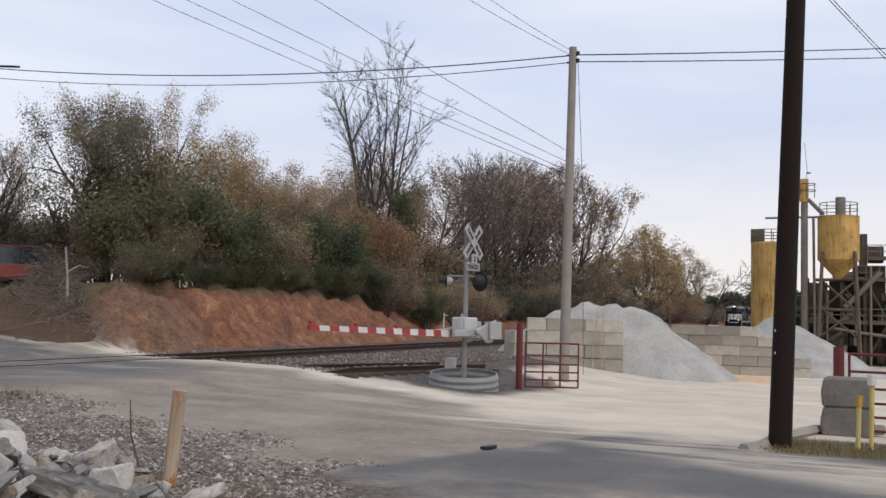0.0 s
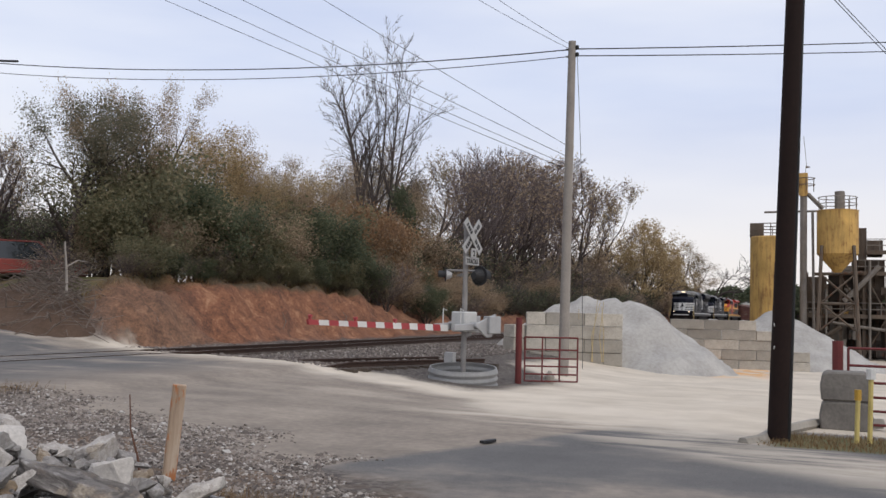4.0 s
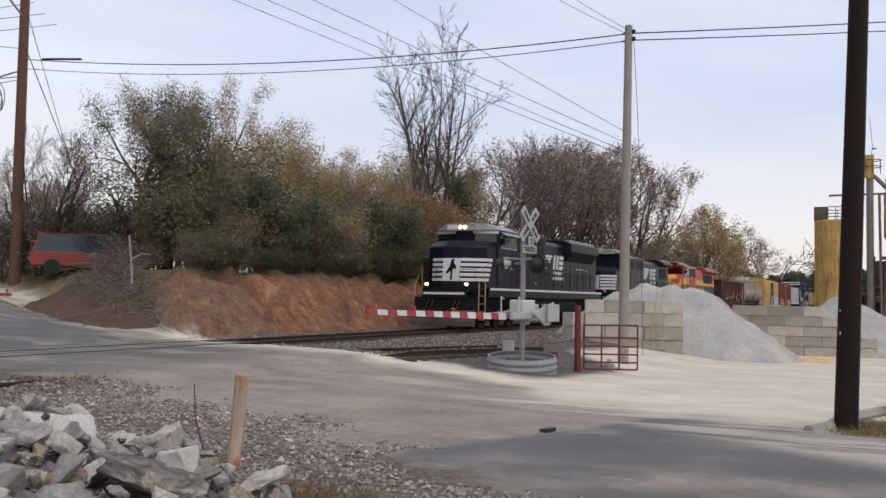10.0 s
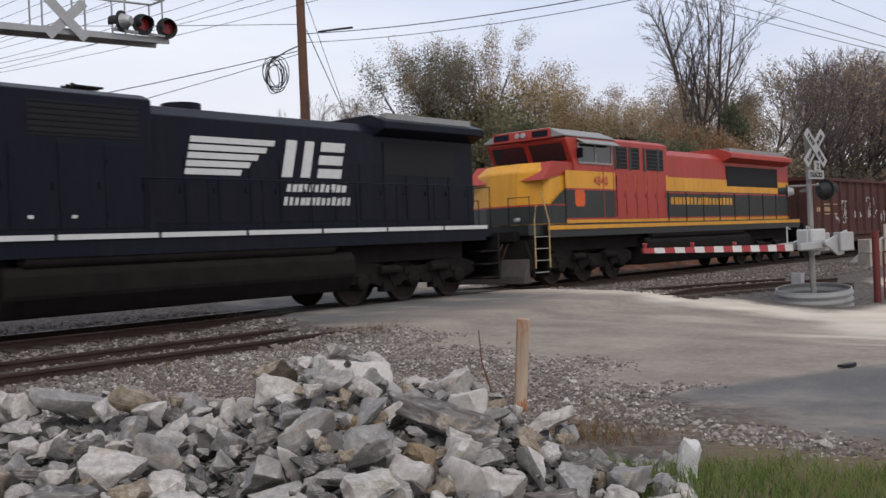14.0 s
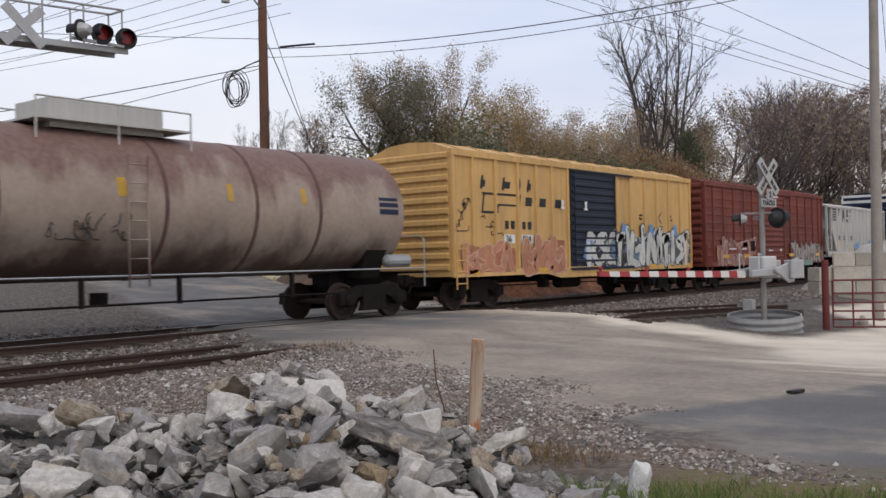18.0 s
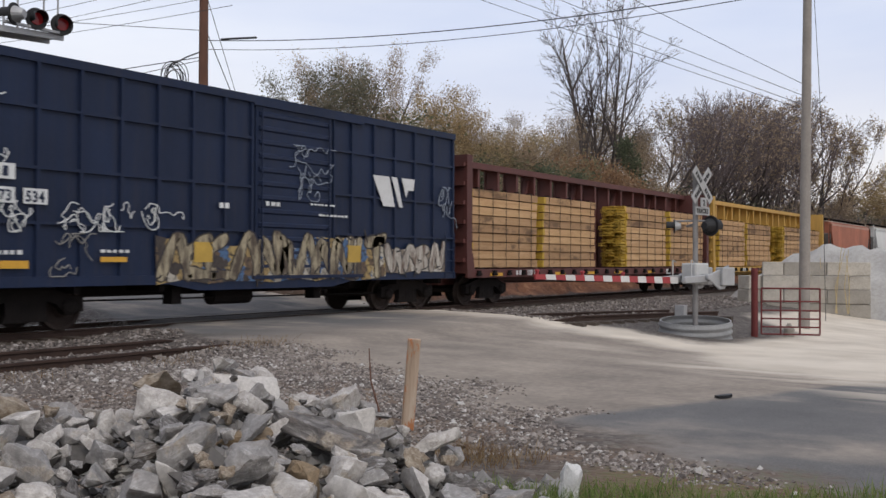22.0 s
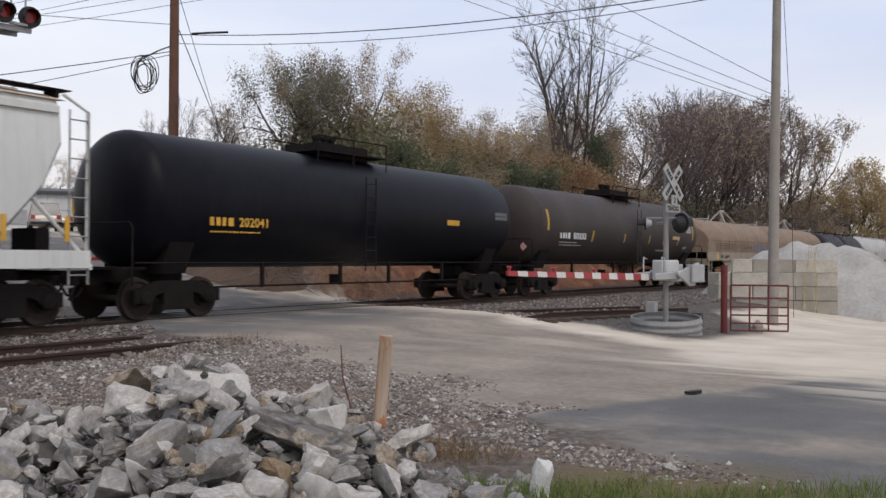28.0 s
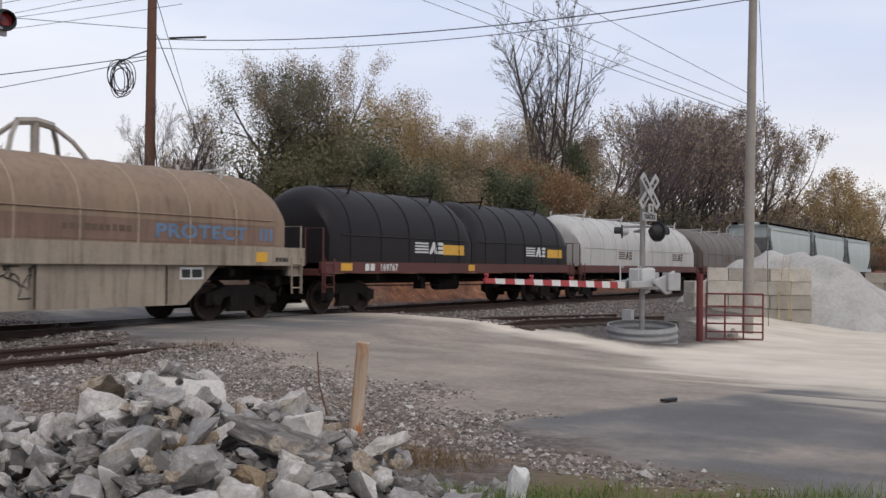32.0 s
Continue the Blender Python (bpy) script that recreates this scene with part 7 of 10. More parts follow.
BAIL = plain("bail steel", (0.27, 0.24, 0.21), 0.7, 0.1, 0.3, 4)
FADEB = plain("faded blue lettering", (0.10, 0.17, 0.27), 0.8, 0, 0.35, 4)
FADEK = plain("faded black lettering", (0.10, 0.07, 0.05), 0.8, 0, 0.35, 4)
STAIN = paint("rusty brown band", (0.185, 0.118, 0.090), 0.30, 0.45, 0.8, 0.25, (0.13, 0.065, 0.045))
COVERRIB = plain("pale worn strap", (0.32, 0.255, 0.19), 0.8, 0, 0.3, 3)
for s0, num in ((273.7, "168997"), (288.6, "164847")):
    c = car("coil_car", "dusty tan covered steel-coil car with rust stains", s0, "coil car")
    L = 14.0
    coil_car(c, L, TANC, CREAM, [(0.6, L - 0.6, 3.55)], True, ((L * 0.52, 3.55),))
    decal(c, [rect(1.6, L - 1.0, 1.80, 2.26)], STAIN, -1.425, name="rust_band")
    lettering(c, "PROTECT  III", 9.2, 1.90, 0.30, FADEB, -1.43, 1.45, "service_mark")
    decal(c, bars(6.9, 1.98, 1.7, 0.14, 10, 4), FADEK, -1.43, name="service_mark")
    decal(c, [rect(2.4, 3.9, 1.93 + 0.09 * k, 1.98 + 0.09 * k) for k in range(4)] + [rect(4.0, 4.25, 1.92, 2.26), rect(4.4, 4.75, 1.92, 2.26)], FADEK, -1.43, name="railway_mark")
    lettering(c, num, 2.8, 1.42, 0.19, INK, -1.555)
    decal(c, bars(2.2, 1.42, 0.4, 0.19, 2, 5) + bars(12.9, 1.40, 0.5, 0.10, 4, 5), INK, -1.555, name="reporting_mark")
    decal(c, [rect(9.9, 10.6, 0.98, 1.25)], WHITE, -1.447, name="data_panel")
    decal(c, [rect(9.95, 10.2, 1.02, 1.2), rect(10.25, 10.55, 1.02, 1.2)], INK, -1.453, name="data_panel")
    decal(c, [rect(1.4, 1.75, 1.38, 1.62), rect(12.2, 12.6, 1.38, 1.62)], AMBER, -1.555, name="reflector")
    tags(c, 4.6, 6.2, 0.75, 1.15, 6, int(s0), SPRAYK, -1.45, 0.32)
for s0, L, cover, chassis, label in ((303.3, 16.1, COILB, CBR, "black two-cover steel-coil car on a dark red frame"), (319.9, 16.2, COILG, CBR, "pale grey two-cover steel-coil car on a dark red frame"), (336.8, 14.6, COILD, CBR, "drab grey covered steel-coil car")):
    c = car("coil_car", label, s0, "coil car")
    coil_car(c, L, cover, chassis, [(0.5, L / 2 - 0.03, 3.55), (L / 2 + 0.03, L - 0.5, 3.55)], False, (), 1.12)
    ink = WHITE if cover is COILB else FADEK
    for x in (4.6, 12.0):
        decal(c, [rect(x, x + 0.75, 1.72 + 0.09 * k, 1.77 + 0.09 * k) for k in range(4)] + [[(x + 0.8, 1.70), (x + 0.95, 1.70), (x + 1.15, 2.06), (x + 1.0, 2.06)], [(x + 1.0, 2.06), (x + 1.15, 2.06), (x + 1.25, 1.70), (x + 1.1, 1.70)], rect(x + 1.3, x + 1.6, 1.70, 1.80), rect(x + 1.3, x + 1.6, 1.84, 1.93), rect(x + 1.3, x + 1.6, 1.97, 2.06)], ink, -1.425, name="railway_mark")
    if cover is COILB:
        decal(c, [rect(6.2, 7.5, 1.68, 2.0), rect(13.8, 15.1, 1.68, 2.0)], AMBER, -1.425, name="sticker")
        lettering(c, "169767", 2.6, 1.18, 0.2, WHITE, -1.555)
        decal(c, bars(1.9, 1.18, 0.5, 0.2, 2, 5), WHITE, -1.555, name="reporting_mark")
        decal(c, [rect(0.8, 1.3, 1.18, 1.38), rect(7.6, 8.0, 1.18, 1.38)], AMBER, -1.555, name="reflector")
    else:
        decal(c, bars(7.2, 1.18, 1.6, 0.2, 8, 6), WHITE, -1.555, name="reporting_mark")
for s0 in (352.2, 367.8, 383.4):
    c = car("covered_hopper", "pale green-grey covered hopper car", s0, "hopper car")
    rib_hopper(c, 14.9, HOPG, HOPG, 4.5, True)

# ---- crossing furniture, poles and wires ----
POLEG = plain("weathered grey pole wood", (0.25, 0.225, 0.20), 0.9, 0, 0.25, 2, bump=0.3)
POLED = plain("creosoted pole wood", (0.017, 0.0095, 0.0078), 0.85, 0, 0.4, 2, 0.2, bump=0.4)
POLEB = plain("brown pole wood", (0.12, 0.058, 0.038), 0.85, 0, 0.3, 2, bump=0.3)
GALV = plain("galvanised mast", (0.36, 0.36, 0.36), 0.5, 0.4, 0.18, 4)
REDW = plain("gate red", (0.30, 0.036, 0.040), 0.5, 0, 0.15, 4)
MAST = plain("weathered grey mast", (0.215, 0.205, 0.198), 0.6, 0.15, 0.25, 4)
WHT = plain("gate white", (0.56, 0.55, 0.53), 0.5, 0, 0.1, 4)
WORN = plain("weathered white sheeting", (0.30, 0.298, 0.292), 0.6, 0, 0.2, 5)
RINGM = plain("weathered corrugated zinc", (0.27, 0.27, 0.265), 0.6, 0.2, 0.3, 3)
MECH = plain("grey machine housing", (0.44, 0.44, 0.43), 0.6, 0, 0.2, 5)
RUSTR = plain("red farm-gate paint", (0.115, 0.020, 0.019), 0.7, 0, 0.35, 4)
CONC = plain("pale cast concrete", (0.42, 0.385, 0.33), 0.9, 0, 0.42, 1.6, bump=0.5, each=0.70)
CONCD = plain("grey cast concrete", (0.155, 0.142, 0.127), 0.9, 0, 0.45, 2.2, bump=0.3)
WIRE = flat("wire", (0.02, 0.02, 0.022), 0.6)
LENS = flat("dark red lens", (0.10, 0.006, 0.006), 0.15)
LENSON = flat("lit red lens", (0.20, 0.010, 0.012), 0.2, 0, 0.10)
BLKM = plain("black hood", (0.012, 0.012, 0.013), 0.6)


def gz(x, y):
    return float(ground(x, y))


def pole(name, label, x, y, top, r0, r1, mat, lean=(0.0, 0.0)):
    p = thing(name, label, "utility pole", pose(x, y, gz(x, y)))
    h = top - gz(x, y)
    bm = bmnew()
    n = 14
    tube(bm, [(lean[0] * k / n, lean[1] * k / n, -0.5 + (h + 0.5) * k / n) for k in range(n + 1)], r0, 14, r1)
    part("pole", bm, mat, p, smooth_shade=True)
    return p, h


grey_pole, h = pole("utility_pole", "weathered grey wooden utility pole behind a farm gate", 29.6, 7.5, 9.98, 0.17, 0.12, POLEG, (0.05, -0.1))
bm = bmnew()
for z in (h - 0.25, h - 0.48):
    tube(bm, [(0.05, -0.28, z), (0.05, 0.1, z)], 0.03, 6)
    lathe(bm, [(z - 0.02, 0.03), (z + 0.02, 0.06), (z + 0.1, 0.06), (z + 0.12, 0.02)], "z", (0.05, -0.26, 0), 8)
part("insulator", bm, BLKM, grey_pole)
bm = bmnew()
tube(bm, [(0.0, -0.28, h - 0.5), (0.25, -0.36, h - 3.0), (0.42, -0.42, h - 5.2), (0.5, -0.5, 0.2)], 0.009, 5)
part("guy_wire", bm, WIRE, grey_pole)
dark_pole, h = pole("utility_pole", "dark creosoted utility pole at the road edge", 13.85, 0.57, 10.5, 0.135, 0.102, POLED, (0.05, -0.37))
bm = bmnew()
for z in (1.25, 1.55):
    lathe(bm, [(0, 0.02), (0.01, 0.02)], "y", (-0.15, 0.02, z), 8)
part("tag", bm, WHT, dark_pole)
bm = bmnew()
tube(bm, [(0.0, -0.16, 0.0), (0.05, -0.45, h)], 0.025, 6)
part("conduit", bm, BLKM, dark_pole)
brown_pole, h = pole("utility_pole", "reddish brown utility pole with a street light and cable coil", 30.5, 34.6, 19.2, 0.25, 0.18, POLEB)
bm = bmnew()
tube(bm, [(0, 0, h - 5.85), (-1.2, -0.4, h - 5.35), (-2.6, -0.75, h - 5.55)], 0.045, 6)
arm = part("light_arm", bm, GALV, brown_pole)
bm = bmnew()
lathe(bm, [(0, 0.19), (0.30, 0.19), (0.4, 0.11), (0.57, 0.11)], "z", (-2.85, -0.82, h - 6.2), 12)
part("lamp_head", bm, GALV, arm)
zc = 9.5 - gz(30.5, 34.6)
for k in range(9):
    a, b = 0.84 + random.uniform(-0.26, 0.10), 0.47 + random.uniform(-0.16, 0.10)
    ox, oy = -1.42 + random.uniform(-0.12, 0.12), 0.34 + random.uniform(-0.10, 0.10)
    oz, tip = zc + random.uniform(-0.16, 0.12), random.uniform(-0.25, 0.25)
    bm = bmnew()
    tube(bm, [(ox + b * 0.75 * math.cos(t) + tip * 0.4 * math.sin(t), oy - b * 0.6 * math.cos(t), oz + a * math.sin(t)) for t in np.linspace(0, 2 * math.pi, 25)], 0.020, 5, caps=False)
    part("cable_loop", bm, WIRE, brown_pole)
bm = bmnew()
tube(bm, [(0, 0, zc + 1.55), (-0.8, 0.2, zc + 1.15), (-1.42, 0.34, zc + 0.75)], 0.035, 6)
part("cable_tail", bm, WIRE, brown_pole)


def wire(a, b, sag=0.3, r=0.012, n=16, parent=None):
    bm = bmnew()
    a, b = Vector(a), Vector(b)
    tube(bm, [a.lerp(b, k / n) - Vector((0, 0, sag * 4 * (k / n) * (1 - k / n))) for k in range(n + 1)], r, 4, caps=False)
    return part("wire", bm, WIRE, parent)


lines_a = thing("overhead_line", "thin black overhead wires between the poles", "power line")
G, B = (29.62, 7.25, 9.72), (30.5, 34.5, 11.52)
wire(G, B, 0.55, 0.019, parent=lines_a), wire((29.62, 7.25, 9.5), (30.5, 34.5, 11.11), 0.6, 0.014, parent=lines_a)
bm = bmnew()
tube(bm, [(30.48, 33.4, 11.42), (30.46, 32.6, 11.35), (30.42, 31.1, 11.2)], 0.05, 6)
part("splice", bm, WIRE, lines_a)
wire(G, (58, -18, 16.5), 0.2, 0.02, parent=lines_a), wire((29.62, 7.25, 9.5), (58, -18, 15.9), 0.2, 0.018, parent=lines_a)
for (x, y), z in (((24.03, 19.23), 5.89), ((24.34, 18.2), 6.03), ((24.75, 16.84), 6.3), ((25.5, 14.36), 6.64), ((26.85, 9.85), 9.75), ((27.03, 9.24), 9.9)):
    ex, ey, ez = 29.6, 7.5, z                  # span wires that rise over the road to the next pole
    k = 1.9
    wire((ex, ey, ez), (ex + (x - ex) * k, ey + (y - ey) * k, ez + (10.87 - ez) * k + 0.15), 0.12, 0.0085, parent=lines_a)
wire((22.5, 1.0, 9.97), (44.0, -4.7, 9.97), 0.1, 0.014, parent=lines_a), wire((22.2, 1.0, 9.97), (44.0, -4.9, 9.9), 0.1, 0.014, parent=lines_a)
wire((30.5, 34.6, 11.99), (2.7, 57, 12.5), 0.25, 0.015, parent=lines_a)
wire((30.5, 34.5, 10.77), (-10.9, 70.6, 4.9), 1.6, 0.020, parent=lines_a), wire((30.5, 34.5, 10.64), (-8.1, 73.3, 2.9), 1.9, 0.016, parent=lines_a)
wire((30.79, 34.6, 11.78), (43.5, 44.4, 8.0), 0.0, 0.024, parent=lines_a), wire((30.5, 34.6, 14.0), (44.2, 45.5, 8.6), 0.0, 0.017, parent=lines_a)
for k in range(10):
    wire((22.0 + k * 0.75, 29.0 + k * 0.2, 14.2 - k * 0.22), (20.5 - k * 0.3, 83 + k * 0.6, 15.5 - (k % 4) * 0.55 - k * 0.10), 1.2, 0.012, parent=lines_a)
far_pole, h = pole("utility_pole", "far utility pole with crossarms", 20.0, 84.5, 17.5, 0.18, 0.12, POLED)
for z in (h - 0.6, h - 1.5, h - 2.4):
    bm = bmnew()
    box(bm, -1.3, 1.3, -0.06, 0.06, z, z + 0.12)
    part("crossarm", bm, POLED, far_pole)


def crossbuck(parent, at, yaw, size=1.22, lettered=True):
    """Two white boards with lettering crossed on a mast."""
    m = pose(*at, 0, 0, yaw)
    for a in (45, -45):
        bm = bmnew()
        box(bm, -size / 2, size / 2, -0.012, 0.012, -0.115, 0.115)
        ob = part("crossbuck_board", bm, WORN if lettered else GALV, parent)
        ob.matrix_local = m @ Matrix.Translation((0, -0.014 if a > 0 else 0.014, 0)) @ Matrix.Rotation(radians(a), 4, "Y")
        if not lettered:
            continue
        bm = bmnew()
        for q in bars(-size * 0.40, -0.05, size * 0.32, 0.10, 4, 1) + bars(size * 0.12, -0.05, size * 0.30, 0.10, 4, 2):
            prism(bm, q, -0.013, -0.018, "y")
        part("board_lettering", bm, BLKM, ob)


def flasher(parent, at, yaw, lit=False, name="flasher", size=1.0, back=None):
    """A round signal on a black ground plate with a deep hood."""
    m = pose(*at, 0, 0, yaw) @ Matrix.Diagonal((size, size, size, 1))
    bm = bmnew()
    lathe(bm, [(-0.02, 0.27), (0.02, 0.27)], "y", (0, 0, 0), 24)
    f = part(name, bm, BLKM, parent)
    f.matrix_local = m
    bm = bmnew()
    lathe(bm, [(0.02, 0.2), (0.2, 0.14), (0.26, 0.1)], "y", (0, 0, 0), 14)
    part("lamp_housing", bm, back or GALV, f)
    bm = bmnew()
    lathe(bm, [(-0.05, 0.03), (-0.045, 0.15), (-0.02, 0.155)], "y", (0, 0, 0), 20)
    part("lens", bm, LENSON if lit else LENS, f)
    bm = bmnew()
    for k in range(14):
        a0, a1 = radians(-30 + 240 * k / 14), radians(-30 + 240 * (k + 1) / 14)
        q = []
        for a in (a0, a1):
            for y in (-0.02, -0.30):
                q.append(bm.verts.new((0.17 * math.cos(a), y, 0.17 * math.sin(a))))
        bm.faces.new((q[0], q[1], q[3], q[2]))
    bmesh.ops.remove_doubles(bm, verts=bm.verts[:], dist=0.001)
    bmesh.ops.solidify(bm, geom=bm.faces[:], thickness=0.006)
    part("hood", bm, BLKM, f)
    return f


def barrier_arm(parent, a, b, n, h=0.11):
    """A striped barrier arm with its little lamps."""
    a, b = Vector(a), Vector(b)
    d = (b - a)
    L = d.length
    m = Matrix.Translation(a) @ d.to_track_quat("X", "Z").to_matrix().to_4x4()
    for i in range(n):
        bm = bmnew()
        k0, k1 = 1 - 0.35 * i / n, 1 - 0.35 * (i + 1) / n
        x0, x1 = L * i / n, L * (i + 1) / n
        prism(bm, [(x0, -h / 2 * k0), (x1, -h / 2 * k1), (x1 + 0.03, h / 2 * k1), (x0 + 0.03, h / 2 * k0)], -0.03, 0.03, "y")
        ob = part("arm_stripe", bm, REDW if i % 2 else WHT, parent)
        ob.matrix_local = m
    for k in (0.42, 0.70, 0.99):
        bm = bmnew()
        box(bm, -0.02, 0.02, -0.03, 0.03, h * 0.3, h * 0.3 + 0.05)
        lathe(bm, [(-0.04, 0.03), (0.04, 0.03)], "y", (0, 0, h * 0.3 + 0.08), 10)
        ob = part("arm_lamp", bm, REDW, parent)
        ob.matrix_local = m @ Matrix.Translation((L * k, 0, 0))


# near gate signal in its corrugated ring
MX, MY = 22.75, 8.3
MZ = gz(MX, MY)
sig = thing("gate_signal", "grey crossing signal mast with lowered striped barrier arm", "crossing gate", pose(0, 0, 0))
bm = bmnew()
tube(bm, [(MX, MY, MZ - 0.3), (MX, MY, 3.45)], 0.066, 12)
lathe(bm, [(3.43, 0.085), (3.50, 0.09), (3.58, 0.05), (3.66, 0.015)], "z", (MX, MY, 0), 12)
part("mast", bm, MAST, sig, smooth_shade=True)
DIRX, DIRY = 0.92, -0.40                     # across the road
YAW = math.degrees(math.atan2(DIRY, DIRX))
SIGN_YAW = -12.0                               # the signs face the road before the tracks
crossbuck(sig, (MX + 0.02, MY - 0.16, 3.22), SIGN_YAW, 1.06)
bm = bmnew()
box(bm, -0.31, 0.31, -0.012, 0.012, -0.10, 0.10)
pl = part("tracks_plate", bm, WORN, sig)
pl.matrix_local = pose(MX + 0.03, MY - 0.16, 2.60, 0, 0, SIGN_YAW)
lettering(pl, "TRACKS", -0.28, -0.055, 0.11, BLKM, -0.014, 0.86)
bm = bmnew()
box(bm, -0.12, 0.12, -0.012, 0.012, -0.12, 0.12)
pl = part("count_plate", bm, WORN, sig)
pl.matrix_local = pose(MX + 0.03, MY - 0.19, 2.80, 0, 0, SIGN_YAW)
lettering(pl, "2", -0.05, -0.07, 0.14, BLKM, -0.014)
bm = bmnew()
tube(bm, [(MX - 0.17, MY + 0.47, 2.36), (MX, MY, 2.36), (MX + 0.12, MY - 0.34, 2.36)], 0.03, 6)
tube(bm, [(MX, MY, 2.30), (MX + 0.10, MY + 0.25, 2.24), (MX + 0.36, MY + 0.15, 2.24)], 0.025, 6)
part("light_bar", bm, MAST, sig)
flasher(sig, (MX + 0.12, MY - 0.33, 2.24), 71, size=0.92, back=BLKM)
flasher(sig, (MX - 0.17, MY + 0.47, 2.24), 206, size=0.62)
bm = bmnew()                                 # gate mechanism, counterweights
m = pose(MX, MY, 0, 0, 0, YAW)
box(bm, -0.24, 0.22, -0.24, 0.24, 0.84, 1.34)
mech = part("gate_mechanism", bm, MECH, sig, bevel=0.03)
mech.matrix_local = m
bm = bmnew()
for y in (-0.36, 0.34):
    prism(bm, [(-0.75, 0.86), (-0.75, 1.02), (0.1, 1.08), (0.75, 1.30), (0.78, 1.10), (0.62, 0.72), (0.42, 0.70), (0.15, 0.88)], y - 0.03, y + 0.03, "y")
    box(bm, 0.42, 0.85, y - 0.12, y + 0.12, 0.80, 1.24)
lathe(bm, [(-0.5, 0.09), (0.5, 0.09)], "y", (0, 0, 1.0), 12)
ob = part("counterweight", bm, GALV, mech, bevel=0.02)
for y in (-0.3, 0.3):
    bm = bmnew()
    tube(bm, [(-0.35, y, 1.36), (-0.45, y, 1.42), (-0.45, y, 0.9)], 0.018, 5)
    part("guard_rail", bm, MECH, mech)
barrier_arm(sig, (MX - 0.6 * DIRX, MY - 0.6 * DIRY, 0.93), (17.5, 9.78, 1.05), 16, 0.16)
ring = thing("culvert_ring", "corrugated galvanised ring round the signal mast", "planter ring", Matrix.Translation((MX, MY, MZ)) @ Matrix.Rotation(radians(5.5), 4, Vector((0.34, -0.94, 0))))
bm = bmnew()
prof, z = [], 0.0
for k in range(13):
    prof.append((-0.16 + 0.040 * k, 0.84 + (0.03 if k % 4 in (1, 2) else 0)))
rings = []
for a_, r_ in prof + [(a_, r_ - 0.03) for a_, r_ in reversed(prof)]:
    rings.append([bm.verts.new((r_ * math.cos(t), r_ * math.sin(t), a_)) for t in np.linspace(0, 2 * math.pi, 49)[:-1]])
for a_, b_ in zip(rings, rings[1:]):
    for j in range(48):
        bm.faces.new((a_[j], a_[(j + 1) % 48], b_[(j + 1) % 48], b_[j]))
part("ring", bm, RINGM, ring, smooth_shade=True)
bm = bmnew()
lathe(bm, [(-0.1, 0.8), (0.0, 0.78), (0.05, 0.4)], "z", (0, 0, 0), 24)
part("gravel_fill", bm, plain("dark soil fill", (0.085, 0.068, 0.056), 0.95, 0, 0.4, 6, bump=0.6), ring)
bm = bmnew()
box(bm, 24.9, 25.15, 9.4, 9.65, gz(25, 9.5), gz(25, 9.5) + 0.5)
part("relay_post", bm, GALV, sig)

# far barrier and overhead signals
far_gate = thing("barrier_arm", "lowered red and white barrier arm beyond the tracks", "crossing gate", pose(0, 0, 0))
bm = bmnew()
tube(bm, [(9.5, 25.2, gz(9.5, 25.2)), (9.5, 25.2, 3.6)], 0.08, 10)
part("mast", bm, GALV, far_gate)
bm = bmnew()
box(bm, 9.2, 9.9, 24.9, 25.5, 0.9, 1.6)
part("gate_mechanism", bm, WHT, far_gate)
barrier_arm(far_gate, (9.9, 25.0, 1.36), (18.8, 21.45, 1.25), 22, 0.13)
canti = thing("cantilever_signal", "overhead cantilever walkway with crossbuck and round red signals", "crossing signal", pose(0, 0, 0))
CY = 22.0
bm = bmnew()
tube(bm, [(3.0, CY, gz(3.0, CY)), (3.0, CY, 7.4)], 0.16, 12)
part("mast", bm, GALV, canti)
bm = bmnew()
for y in (CY - 0.3, CY + 0.3):
    prism(bm, [(3.0, 6.30), (14.55, 6.86), (14.55, 7.00), (3.0, 6.48)], y - 0.04, y + 0.04, "y")
    tube(bm, [(3.0, y, 7.32), (14.45, y, 7.98)], 0.03, 6)
    for k in range(11):
        x = 3.6 + k * 1.08
        tube(bm, [(x, y, 6.40 + (x - 3) * 0.048), (x, y, 7.35 + (x - 3.0) * 0.057)], 0.025, 5)
tube(bm, [(14.45, CY - 0.3, 7.98), (14.45, CY + 0.3, 7.98)], 0.03, 6)
prism(bm, [(3.0, 6.40), (14.55, 6.95), (14.55, 6.98), (3.0, 6.43)], CY - 0.26, CY + 0.26, "y")
part("walkway", bm, GALV, canti)
crossbuck(canti, (11.7, CY - 0.42, 7.08), -8, 1.25, False)
for x, lit, yaw in ((13.15, False, 205), (13.72, True, -8), (14.42, True, -20)):
    flasher(canti, (x, CY - 0.45, 7.22), yaw, lit)
bm = bmnew()
box(bm, 12.9, 14.5, CY - 0.45, CY - 0.35, 6.98, 7.04)
part("light_bar", bm, GALV, canti)


# farm gates
def farm_gate(name, label, post, a, b, z0, z1, rails, uprights):
    g = thing(name, label, "farm gate", pose(0, 0, 0))
    bm = bmnew()
    tube(bm, [(post[0], post[1], post[2] - 0.2), (post[0], post[1], post[3])], 0.085, 12)
    part("post", bm, RUSTR, g)
    a, b = Vector(a), Vector(b)
    for z in rails:
        bm = bmnew()
        tube(bm, [(*a, z0 + (z1 - z0) * z), (*b, z0 + (z1 - z0) * z)], 0.022, 7)
        part("rail", bm, RUSTR, g)
    for k in uprights:
        bm = bmnew()
        p = a.lerp(b, k)
        tube(bm, [(*p, z0), (*p, z1)], 0.022, 7)
        part("upright", bm, RUSTR, g)
    return g


